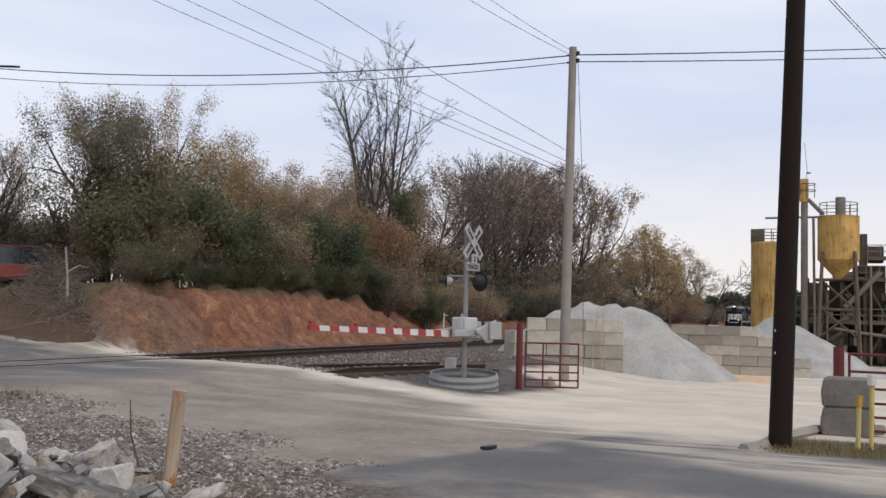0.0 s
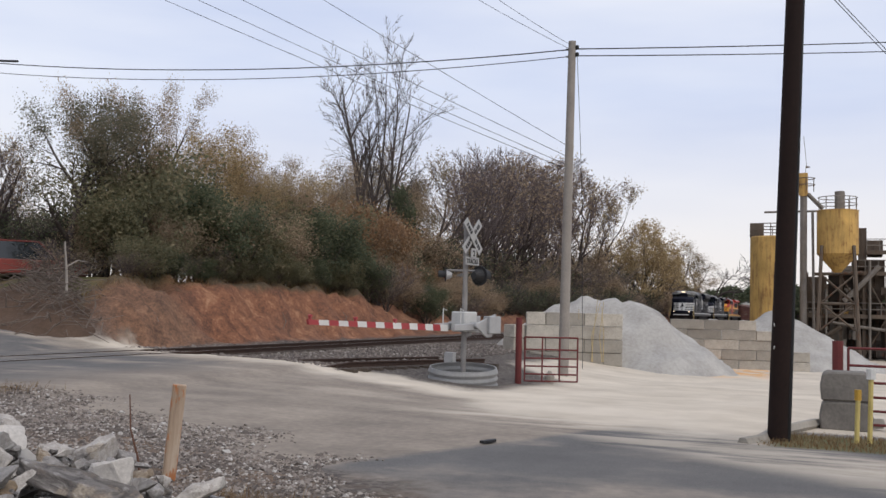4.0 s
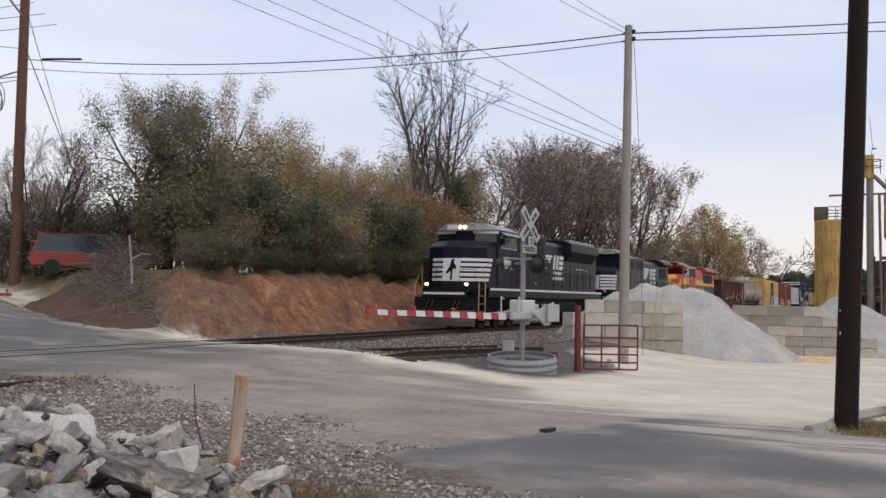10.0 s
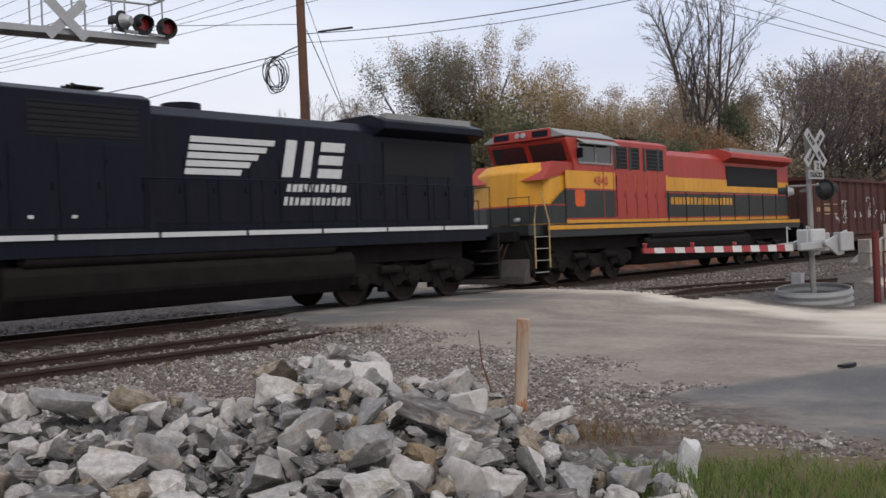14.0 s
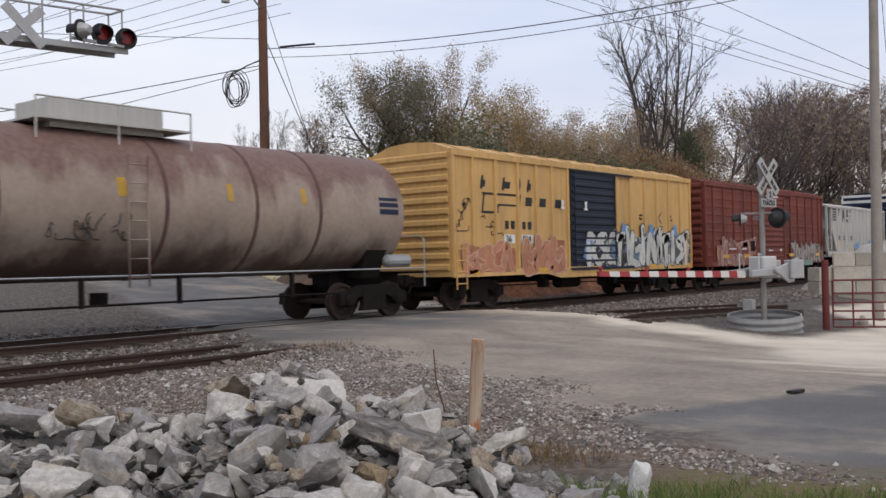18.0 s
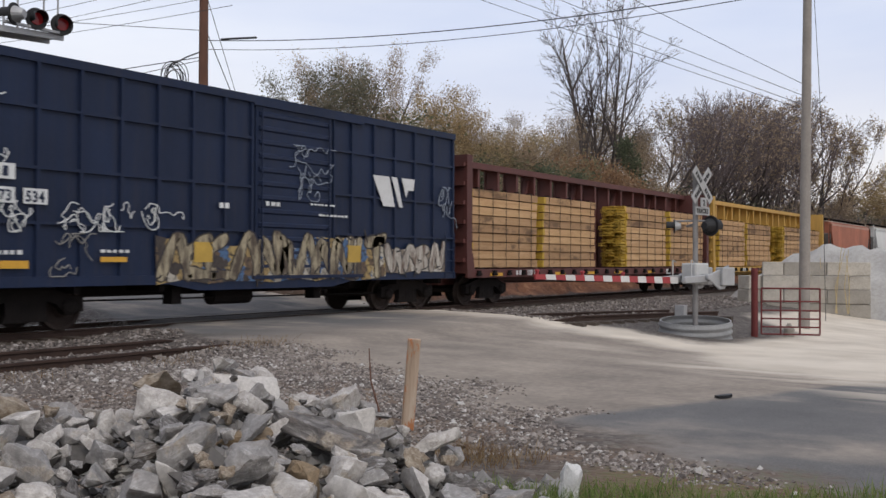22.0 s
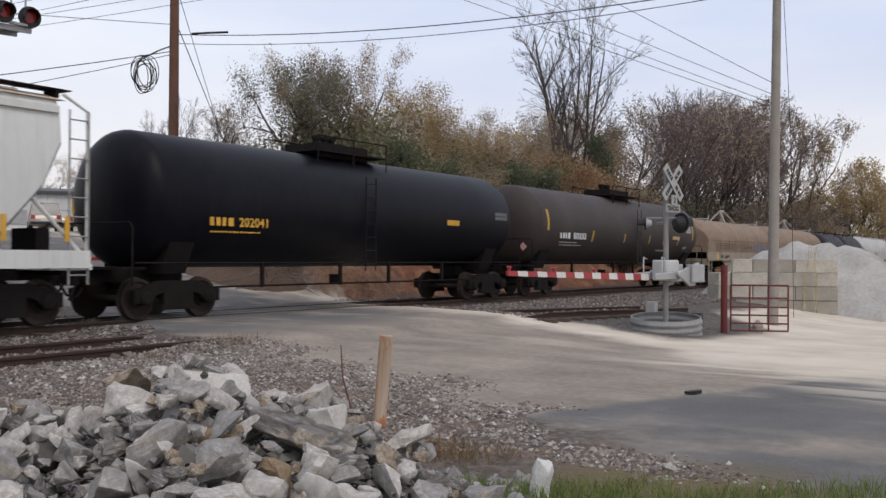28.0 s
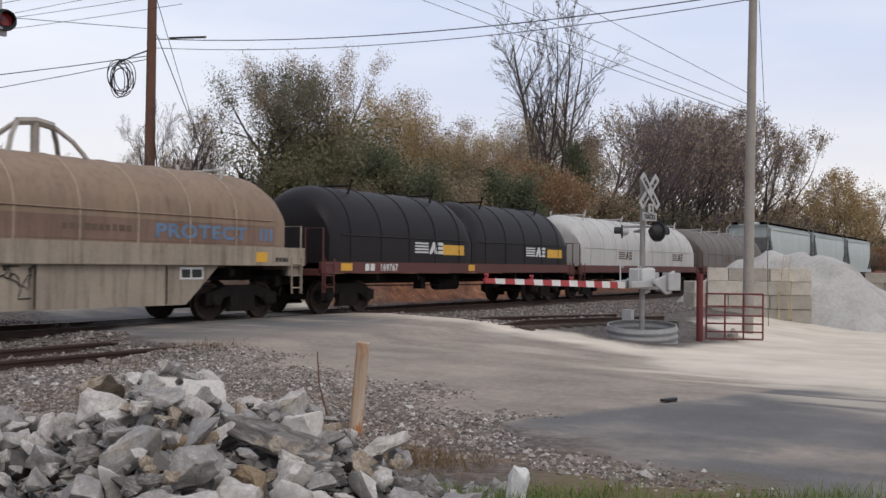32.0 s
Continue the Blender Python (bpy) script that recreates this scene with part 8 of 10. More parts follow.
farm_gate("farm_gate", "open red tube farm gate on a round post", (24.35, 7.36, -0.5, 1.22), (24.45, 7.22), (25.0, 5.95), -0.42, 0.72, (0.0, 0.16, 0.34, 0.52, 0.72, 1.0), (0.0, 0.33, 0.66, 1.0))
farm_gate("farm_gate", "red tube farm gate at the yard mouth", (17.2, -0.24, -0.4, 1.03), (17.2, -0.40), (17.0, -4.2), -0.30, 0.92, (0.0, 0.18, 0.36, 0.55, 0.77, 1.0), (0.0, 0.3, 0.65, 1.0))

# ballast blocks, posts and bits at the yard mouth
bins = thing("block_stack", "two cast concrete blocks with rounded tops", "concrete block", pose(16.6, -0.35, gz(16.6, -0.35)))
for z, k in ((0.0, 1.0), (0.46, 0.98)):
    bm = bmnew()
    prism(bm, [(-0.37 * k, z), (0.37 * k, z), (0.39 * k, z + 0.22), (0.35 * k, z + 0.42), (0.27 * k, z + 0.455), (-0.27 * k, z + 0.455), (-0.35 * k, z + 0.42), (-0.39 * k, z + 0.22)], -0.3, 0.3, "x")
    part("block", bm, CONCD, bins, bevel=0.03)
for x, y, h in ((14.2, -0.43, 0.72), (14.4, -0.60, 1.0)):
    p = thing("marker_post", "thin yellow marker post in the verge", "marker post", pose(x, y, gz(x, y)), group="marker posts")
    bm = bmnew()
    tube(bm, [(0, 0, -0.1), (0.02, -0.02, h - 0.12)], 0.032, 8)
    part("stake", bm, plain("pale yellow paint", (0.50, 0.40, 0.14)), p)
    bm = bmnew()
    tube(bm, [(0.02, -0.02, h - 0.14), (0.02, -0.02, h)], 0.045 if h < 0.9 else 0.06, 8)
    part("cap", bm, YELLOW if h < 0.9 else WHT, p)
kerb = part("kerb", (lambda bm: (tube(bm, [(13.2, 0.95, -0.26), (13.6, 0.75, -0.25), (14.6, 0.62, -0.24), (16.5, 0.1, -0.27), (17.5, -0.9, -0.30)], 0.09, 6), bm)[1])(bmnew()), CONC)
tagged(kerb, "low pale concrete kerb beside the grass verge", "kerb", kind="structure")
jug = thing("water_jug", "pale plastic jug by the farm gate", "jug", pose(25.4, 6.8, gz(25.4, 6.8)))
bm = bmnew()
lathe(bm, [(0, 0.13), (0.2, 0.14), (0.28, 0.07), (0.34, 0.04)], "z", (0, 0, 0), 12)
part("jug_body", bm, CONC, jug)

# orange marker post, dead stem, scrap of tyre
OX, OY = 7.38, 5.5
post = thing("marker_post", "weathered wooden marker post with orange paint", "marker post", pose(OX, OY, gz(OX, OY), 2, 4.2, -52))
def post_material():
    m = Mat("old post wood", 0.85)
    X, Y, Z = m.axes()
    base = m.ramp(m.noise(3, 5, 0.6, (4, 4, 0.3)), (0.3, (0.22, 0.155, 0.105)), (0.5, (0.38, 0.285, 0.205)), (0.7, (0.50, 0.41, 0.32)))
    spots = m.step(m.noise(3.0, 5, 0.65, (2.4, 2.4, 0.8)), 0.50, 0.58)
    m.colour(m.mix(m.math("MULTIPLY", spots, 0.85), base, (0.36, 0.115, 0.028)))
    m.bump(m.noise(20, 4, 0.6, (3, 3, 0.2)), 0.4, 0.01)
    return m.m
bm = bmnew()
prism(bm, [(-0.060, -0.03), (0.058, -0.03), (0.062, 0.05), (-0.064, 0.05)], -0.3, 0.87, "z")
part("board", bm, post_material(), post, bevel=0.008)
stem = thing("dry_weed", "bare dry weed beside the marker post", "weed", pose(7.0, 5.55, gz(7.0, 5.55)))
bm = bmnew()
tube(bm, [(0.05, -0.02, -0.05), (0, 0, 0.25), (-0.05, 0.05, 0.5), (-0.055, 0.07, 0.8)], 0.013, 5, 0.005)
part("stem", bm, POLEB, stem)
tyre = thing("tyre_scrap", "flat black scrap of tyre on the road", "debris", pose(11.35, 3.78, gz(11.35, 3.78) + 0.012, 0, 0, -20))
bm = bmnew()
prism(bm, [(-0.14, -0.03), (-0.05, -0.055), (0.1, -0.03), (0.16, 0.02), (0.05, 0.05), (-0.06, 0.035), (-0.15, 0.03)], 0, 0.03, "z")
part("scrap", bm, BLKM, tyre)

# ---- the yard: block walls, stone heaps, plant ----
def block_wall(name, label, a, b, z0, courses, h, length, depth=0.6, steps=()):
    w = thing(name, label, "block wall", pose(0, 0, 0), kind="structure")
    a, b = Vector(a), Vector(b)
    L = (b - a).length
    yaw = math.degrees(math.atan2(b.y - a.y, b.x - a.x))
    mesh = kept(f"wallblock{h}{length}", lambda bm: (box(bm, 0.01, length - 0.01, -depth / 2, depth / 2, 0.008, h - 0.008), bmesh.ops.bevel(bm, geom=bm.edges[:], offset=0.02, segments=1, affect="EDGES")))
    half = kept(f"halfblock{h}{length}", lambda bm: (box(bm, 0.01, length / 2 - 0.01, -depth / 2, depth / 2, 0.008, h - 0.008), bmesh.ops.bevel(bm, geom=bm.edges[:], offset=0.02, segments=1, affect="EDGES")))
    for c_ in range(courses):
        x = 0.0
        first = c_ % 2
        end = L - (steps[c_] if c_ < len(steps) else 0)
        while x < end - 0.3:
            use, l = (half, length / 2) if (first or end - x < length * 0.8) else (mesh, length)
            first = 0
            p = a + (b - a) * (x / L)
            ob = part("block", use, CONC, w)
            ob.matrix_local = pose(p.x, p.y, z0 + c_ * h, 0, 0, yaw + random.uniform(-0.6, 0.6)) @ Matrix.Translation((0, random.uniform(-0.03, 0.03), 0))
            x += l
    return w


block_wall("block_wall_1", "wall of stacked pale concrete blocks round a stone heap", (38.0, 11.2), (39.3, 7.5), gz(39, 8) - 0.05, 4, 0.53, 1.55)
block_wall("block_wall_2", "short return wall of stacked concrete blocks", (37.4, 11.75), (38.3, 11.3), gz(39, 8) - 0.05, 3, 0.53, 1.55)
block_wall("block_wall_3", "stepped wall of stacked concrete blocks across the yard", (57.4, 8.2), (58.0, 1.2), gz(58, 4) - 0.05, 5, 0.56, 1.9, 0.6, (0, 0, 0.6, 1.6, 2.2))


def heap_material(name, c1, c2):
    m = Mat(name, 0.95, 0, 0.2)
    f = m.math("ADD", m.math("MULTIPLY", m.noise(0.7, 6), 0.55), m.math("MULTIPLY", m.noise(7, 6, 0.7), 0.45))
    m.colour(m.ramp(f, (0.3, c1), (0.7, c2)))
    m.bump(m.math("ADD", m.noise(5, 8, 0.75), m.noise(30, 3)), 0.7, 0.05)
    return m.m


HEAP = heap_material("crushed stone", (0.255, 0.242, 0.225), (0.50, 0.48, 0.448))


def heap(name, label, peaks, slope, mat, reach=8.0, step=0.3):
    """Loose material at rest: cones that run together, with gullies and slumps."""
    cx, cy = np.mean([p[0] for p in peaks]), np.mean([p[1] for p in peaks])
    xs, ys = np.arange(cx - reach, cx + reach, step), np.arange(cy - reach, cy + reach, step)
    verts, keep = [], {}
    base = gz(cx, cy)
    for i, x in enumerate(xs):
        for j, y in enumerate(ys):
            hh = -9.0
            for px, py, pz in peaks:
                d = math.hypot(x - px, y - py)
                k = noise.noise((x * 0.8, y * 0.8, 3)) * 0.35 + noise.noise((x * 2.6, y * 2.6, 7)) * 0.10
                hh = max(hh, pz - slope * math.sqrt(d * d + 0.15) + k)
            g = gz(x, y)
            verts.append((x, y, max(hh, g - 0.25)))
    nx, ny = len(xs), len(ys)
    faces = [(i * ny + j, (i + 1) * ny + j, (i + 1) * ny + j + 1, i * ny + j + 1) for i in range(nx - 1) for j in range(ny - 1)]
    faces = [f for f in faces if max(verts[k][2] - gz(verts[k][0], verts[k][1]) for k in f) > -0.2]
    me = bpy.data.meshes.new(name)
    me.from_pydata(verts, [], faces)
    me.shade_smooth()
    ob = part(name, me, mat)
    return tagged(ob, label, "stone heap")


heap("gravel_mound", "steep heap of pale crushed stone", [(42.9, 9.9, 2.5), (42.9, 8.8, 2.45), (43.0, 7.8, 2.35), (42.8, 10.9, 2.1)], 0.77, HEAP)
heap("gravel_mound", "long low heap of pale crushed stone", [(62.5, 6.3, 1.45), (62.8, 4.6, 1.5), (63.6, 2.6, 2.1), (63.4, 0.6, 1.0)], 0.62, HEAP, 9.0, 0.4)
heap("sand_mound", "small heap of orange sand by the block wall", [(56.6, 6.6, -0.75)], 0.45, heap_material("orange sand", (0.45, 0.20, 0.06), (0.66, 0.34, 0.12)), 3.0)
reeds = thing("cane_clump", "dry tan canes in front of the block wall", "plant", pose(38.4, 8.8, gz(38.4, 8.8)))
for k in range(7):
    bm = bmnew()
    x, y = random.uniform(-0.2, 0.2), random.uniform(-0.7, 0.7)
    tube(bm, [(x, y, 0), (x + random.uniform(-0.1, 0.1), y + random.uniform(-0.1, 0.1), 1.0), (x + random.uniform(-0.3, 0.3), y + random.uniform(-0.3, 0.3), random.uniform(1.9, 2.8))], 0.022, 5, 0.01)
    part("cane", bm, plain("dry cane", (0.42, 0.33, 0.18)), reeds)

SILOY = paint("faded yellow plant paint", (0.46, 0.285, 0.085), 0.50, 0.50, 0.75, 0.35, (0.16, 0.075, 0.03))
PLANT = paint("grimy plant steel", (0.11, 0.085, 0.065), 0.45, 0.4, 0.8, 0.35)
PLANTG = plain("dusty grey steel", (0.19, 0.17, 0.15), 0.8, 0.1, 0.35, 2)
# darker copy of the plant steel, with the shade of recesses in its colour
PLANTD = paint("shade-dark plant steel", (0.045, 0.037, 0.031), 0.45, 0.4, 0.8, 0.35)


def railing(parent, cx, cy, r, z, n, mat):
    """A round guard rail: top ring, middle ring and posts."""
    def ring(zz):
        bm = bmnew()
        tube(bm, [(cx + r * math.cos(t), cy + r * math.sin(t), zz) for t in np.linspace(0, 2 * math.pi, 25)], 0.035, 5, caps=False)
        return bm
    top = part("top_railing", ring(z + 1.0), mat, parent)
    part("middle_rail", ring(z + 0.5), mat, top)
    for k in range(n):
        t = 2 * math.pi * k / n
        put("post", kept("railpost", lambda bm: tube(bm, [(0, 0, 0), (0, 0, 1.0)], 0.035, 5)), mat, top, cx + r * math.cos(t), cy + r * math.sin(t), z)


gy = gz(80, 0)
s1 = thing("silo", "faded yellow steel silo with streaks of rust", "silo", pose(80, 3.7, gy))
bm = bmnew()
lathe(bm, [(0.0, 1.6), (7.65 - gy, 1.6), (7.75 - gy, 1.5)], "z", (0, 0, 0), 32)
part("shell", bm, SILOY, s1, smooth_shade=True)
bm = bmnew()
box(bm, -0.5, 0.5, 0.6, 1.6, 7.7 - gy, 8.8 - gy)
part("hatch_house", bm, PLANT, s1)
railing(s1, 0, 0, 1.5, 7.7 - gy, 10, PLANT)
s2 = thing("silo", "faded yellow silo on tall braced legs with a hopper bottom", "silo", pose(80, -1.1, gy))
bm = bmnew()
lathe(bm, [(6.4 - gy, 1.50), (9.65 - gy, 1.50), (9.68 - gy, 1.53), (9.75 - gy, 1.53)], "z", (0, 0, 0), 32)
part("shell", bm, SILOY, s2, smooth_shade=True)
bm = bmnew()
lathe(bm, [(5.0 - gy, 0.25), (6.4 - gy, 1.48)], "z", (0, 0, 0), 32)
part("hopper", bm, SILOY, s2, smooth_shade=True)
bm = bmnew()
lathe(bm, [(9.7 - gy, 0.37), (11.2 - gy, 0.37), (11.25 - gy, 0.3)], "z", (0, -0.15, 0), 16)
part("vent", bm, PLANTG, s2, smooth_shade=True)
railing(s2, 0, 0, 1.40, 9.75 - gy, 10, PLANTG)
for a in range(4):
    t = math.pi / 4 + a * math.pi / 2
    bm = bmnew()
    tube(bm, [(1.9 * math.cos(t) * 1.15, 1.9 * math.sin(t) * 1.15, 0), (1.6 * math.cos(t), 1.6 * math.sin(t), 7.0 - gy)], 0.13, 6)
    part("leg", bm, PLANT, s2)
    t2 = t + math.pi / 2
    bm = bmnew()
    for z0, z1 in ((2.6, 4.8), (0.6, 2.6)):
        tube(bm, [(1.75 * math.cos(t), 1.75 * math.sin(t), z0 - gy), (1.65 * math.cos(t2), 1.65 * math.sin(t2), z1 - gy)], 0.06, 5)
        tube(bm, [(1.65 * math.cos(t), 1.65 * math.sin(t), z1 - gy), (1.75 * math.cos(t2), 1.75 * math.sin(t2), z0 - gy)], 0.06, 5)
    tube(bm, [(1.75 * math.cos(t), 1.75 * math.sin(t), 2.6 - gy), (1.75 * math.cos(t2), 1.75 * math.sin(t2), 2.6 - gy)], 0.08, 5)
    part("brace", bm, PLANT, s2)
lift = thing("bucket_elevator", "tall bucket elevator with a yellow head house", "elevator", pose(80, 1.25, gy))
bm = bmnew()
tube(bm, [(0, 0.1, 0), (0, 0.1, 11.3 - gy)], 0.26, 8)
tube(bm, [(0, -0.7, 0), (0, -0.55, 9.8 - gy)], 0.10, 6)
part("leg", bm, PLANTG, lift)
bm = bmnew()
box(bm, -0.35, 0.35, -0.20, 0.45, 11.2 - gy, 12.7 - gy)
prism(bm, [(-0.25, 11.2 - gy), (0.5, 11.2 - gy), (0.35, 10.9 - gy), (-0.1, 10.9 - gy)], -0.36, 0.36, "x")
part("head", bm, SILOY, lift)
bm = bmnew()
tube(bm, [(0, -0.2, 11.1 - gy), (0, -1.3, 9.9 - gy)], 0.16, 8)
tube(bm, [(0, 0.0, 12.6 - gy), (0, -0.1, 13.4 - gy), (0, 0.1, 15.6 - gy)], 0.02, 4)
lathe(bm, [(-0.16, 0.05), (0.16, 0.09)], "y", (0, -0.2, 13.2 - gy), 8)
tube(bm, [(0, 3.0, 9.7 - gy), (0, -2.0, 9.75 - gy)], 0.09, 6)
part("spout", bm, PLANTG, lift)
railing(lift, 0, -0.1, 0.62, 11.3 - gy, 6, PLANT)
works = thing("batch_plant", "grimy steel batch plant with hoppers, decks and conveyors", "industrial plant", pose(84, -2.0, gy))
r_ = random.Random(5)


def ribbed_bin(x0, x1, y0, y1, z0, z1, mat, foot=0.0):
    """A steel bin with stiffening ribs, drawn in to a hopper at its foot."""
    bm = bmnew()
    box(bm, x0, x1, y0, y1, z0, z1)
    if foot:
        cx, cy = (x0 + x1) / 2, (y0 + y1) / 2
        hi = [bm.verts.new(v) for v in ((x0, y0, z0), (x1, y0, z0), (x1, y1, z0), (x0, y1, z0))]
        lo = [bm.verts.new((cx + sx * 0.3, cy + sy * 0.3, z0 - foot)) for sx, sy in ((-1, -1), (1, -1), (1, 1), (-1, 1))]
        for i in range(4):
            bm.faces.new((hi[i], hi[(i + 1) % 4], lo[(i + 1) % 4], lo[i]))
        bm.faces.new(lo)
    b = part("bin", bm, mat, works)
    n = max(2, int((y1 - y0) / 0.55))
    for i in range(n + 1):
        bm = bmnew()
        y = y0 + (y1 - y0) * i / n
        box(bm, x0 - 0.09, x0, y - 0.04, y + 0.04, z0, z1)
        part("rib", bm, mat, b)
    return b


def deck(y0, y1, z, x0=-0.6, x1=3.6):
    """A grating deck on channels, with its guard rail."""
    bm = bmnew()
    box(bm, x0, x1, y0, y1, z, z + 0.06)
    box(bm, x0 - 0.03, x0 + 0.05, y0, y1, z - 0.22, z + 0.10)
    d = part("deck", bm, PLANT, works)
    for h in (0.5, 1.0):
        bm = bmnew()
        tube(bm, [(x0, y0, z + h), (x0, y1, z + h)], 0.035, 5)
        part("deck_rail", bm, PLANTG, d)
    n = max(2, int((y1 - y0) / 0.9))
    for i in range(n + 1):
        put("post", kept("deckpost", lambda bm: tube(bm, [(0, 0, 0), (0, 0, 1.0)], 0.035, 5)), PLANTG, d, x0, y0 + (y1 - y0) * i / n, z)


# the long rear bin is a dark box added for the plant's shaded depth
for x0, x1, y0, y1, z0, z1, mat, foot in ((0.6, 3.4, -2.6, -0.6, 4.9, 8.0, PLANT, 1.2), (0.6, 3.4, -0.4, 1.5, 4.6, 6.9, PLANTD, 1.3), (0.8, 3.2, 1.7, 3.1, 4.4, 6.6, PLANT, 1.0), (0.5, 3.2, -5.4, -2.9, 4.9, 8.4, PLANTD, 1.3),
                                      (1.2, 2.6, -2.5, -1.4, 8.3, 9.6, PLANT, 0.0), (0.4, 1.4, 0.2, 1.4, 1.4, 3.0, PLANTG, 0.5), (0.2, 1.2, -2.3, -1.0, 0.6, 2.2, PLANTD, 0.0), (2.6, 3.6, -6.0, 3.2, 0.0, 4.6, PLANTD, 0.0)):
    ribbed_bin(x0, x1, y0, y1, z0, z1, mat, foot)
ribbed_bin(0.0, 0.9, -1.25, -0.70, 7.9, 10.5, PLANT, 0.6)
deck(-6.0, 3.2, 3.5), deck(-6.0, -0.2, 6.9), deck(-3.2, -1.3, 8.6, -0.2, 2.6)
for y in (-5.8, -4.2, -2.75, -1.1, 0.6, 2.0, 3.15):       # columns and cross bracing
    put("column", kept("plantcolumn", lambda bm: (box(bm, -0.10, 0.10, -0.12, -0.09, 0, 6.9), box(bm, -0.10, 0.10, 0.09, 0.12, 0, 6.9), box(bm, -0.02, 0.02, -0.09, 0.09, 0, 6.9))), PLANT, works, -0.5, y, 0)
for ya, yb, za, zb in ((-5.8, -4.2, 0.2, 3.4), (-2.75, -1.1, 3.6, 6.8), (-1.1, -2.75, 0.3, 3.4), (0.6, 2.0, 0.3, 3.4), (2.0, 0.6, 0.3, 3.4), (2.0, 3.15, 3.6, 6.6), (-4.2, -2.75, 3.6, 6.8), (-1.1, 0.6, 3.6, 6.6)):
    bm = bmnew()
    tube(bm, [(-0.5, ya, za), (-0.5, yb, zb)], 0.06, 5)
    part("brace", bm, PLANT, works)
for ya, yb, za, zb, r, mat in ((0.4, -2.2, 4.6, 7.4, 0.20, PLANTG), (3.0, 0.6, 1.0, 2.6, 0.16, PLANT), (-2.6, 1.2, 2.4, 2.9, 0.12, PLANTG), (-1.5, -1.5, 0.0, 7.9, 0.10, PLANTG), (1.7, 1.7, 0.0, 5.6, 0.09, PLANTG), (-3.0, -5.6, 6.2, 9.8, 0.26, PLANT), (2.6, -1.0, 6.75, 6.9, 0.13, PLANT)):
    bm = bmnew()                                           # chutes and pipes
    tube(bm, [(-0.75, ya, za), (-0.70, (ya + yb) / 2, (za + zb) / 2 - 0.03), (-0.65, yb, zb)], r, 8)
    part("pipe", bm, mat, works)
for k in range(34):                                        # motors, guards, boxes and plates
    bm = bmnew()
    y, z = r_.uniform(-5.6, 2.6), r_.choice((0.3, 0.9, 1.6, 2.4, 3.6, 3.6, 4.3, 5.2, 6.96, 6.96))
    w, h = r_.uniform(0.25, 0.9), r_.uniform(0.2, 0.8)
    box(bm, -0.45, r_.uniform(0.0, 0.5), y, y + w, z, z + h)
    box(bm, -0.50, -0.45, y + w * 0.2, y + w * 0.7, z + h * 0.2, z + h * 0.8)
    part("machinery", bm, r_.choice((PLANT, PLANTD, PLANTG, PLANTD, PLANT, SILOY if z > 3 else PLANT)), works)
bm = bmnew()
box(bm, 1.0, 3.5, -30, -6.0, 0, 5.0)
part("shed", bm, PLANTG, works)

# ---- across the road beyond the tracks ----
def ribbed_white():
    m = Mat("white wall sheeting", 0.55)
    m.colour(m.ramp(m.noise(0.8, 5, 0.6, (1, 1, 0.3)), (0.3, (0.52, 0.53, 0.53)), (0.7, (0.68, 0.68, 0.66))))
    return m.m


SHEET = ribbed_white()
bld = thing("metal_building", "long low white metal-clad building with a dark roof edge", "building", pose(0, 0, 0))
A, Bp = Vector((50.4, 54.2)), Vector((10.0, 83.5))
dirn = (Bp - A).normalized()
L = (Bp - A).length
M = pose(A.x, A.y, 0, 0, 0, math.degrees(math.atan2(dirn.y, dirn.x)))
bm = bmnew()
box(bm, 0, L, -14, 0, 2.2, 5.72)
ob = part("wall", bm, SHEET, bld)
ob.matrix_local = M
for k in range(int(L / 0.6)):
    ob = put("wall_rib", kept("wallrib", lambda bm: prism(bm, [(-0.05, 0), (-0.03, 0.04), (0.03, 0.04), (0.05, 0)], 2.4, 5.7, "z")), SHEET, bld)
    ob.matrix_local = M @ Matrix.Translation((0.3 + k * 0.6, 0, 0))
bm = bmnew()
prism(bm, [(0.35, 5.66), (0.35, 5.86), (-7, 6.5), (-14.3, 5.86), (-14.3, 5.66)], -0.3, L + 0.3, "x")
ob = part("roof", bm, plain("dark roof edge", (0.06, 0.06, 0.065)), bld)
ob.matrix_local = M
for x0, x1, z0, z1, mat, nm in ((4.2, 4.9, 3.4, 5.6, YELLOW, "post"), (8.2, 8.9, 3.4, 5.6, YELLOW, "post"), (4.3, 4.8, 3.4, 4.3, BLKM, "door"), (8.3, 8.8, 3.4, 4.3, BLKM, "door"), (15.3, 17.0, 3.2, 4.9, GLASS, "window"), (11.8, 13.0, 3.5, 4.5, GALV, "meter_box"), (27, 28.2, 3.1, 5.1, BLKM, "door"), (21.0, 22.5, 3.8, 4.9, GLASS, "window")):
    bm = bmnew()
    box(bm, x0, x1, -0.1, 0.07, z0, z1)
    ob = part(nm, bm, mat, bld)
    ob.matrix_local = M
bm = bmnew()
tube(bm, [(13.5, 0.15, 3.2), (13.5, 0.15, 5.4), (26, 0.15, 5.3)], 0.06, 6)
ob = part("pipe", bm, GALV, bld)
ob.matrix_local = M

TYRE = plain("tyre rubber", (0.02, 0.02, 0.02), 0.9)


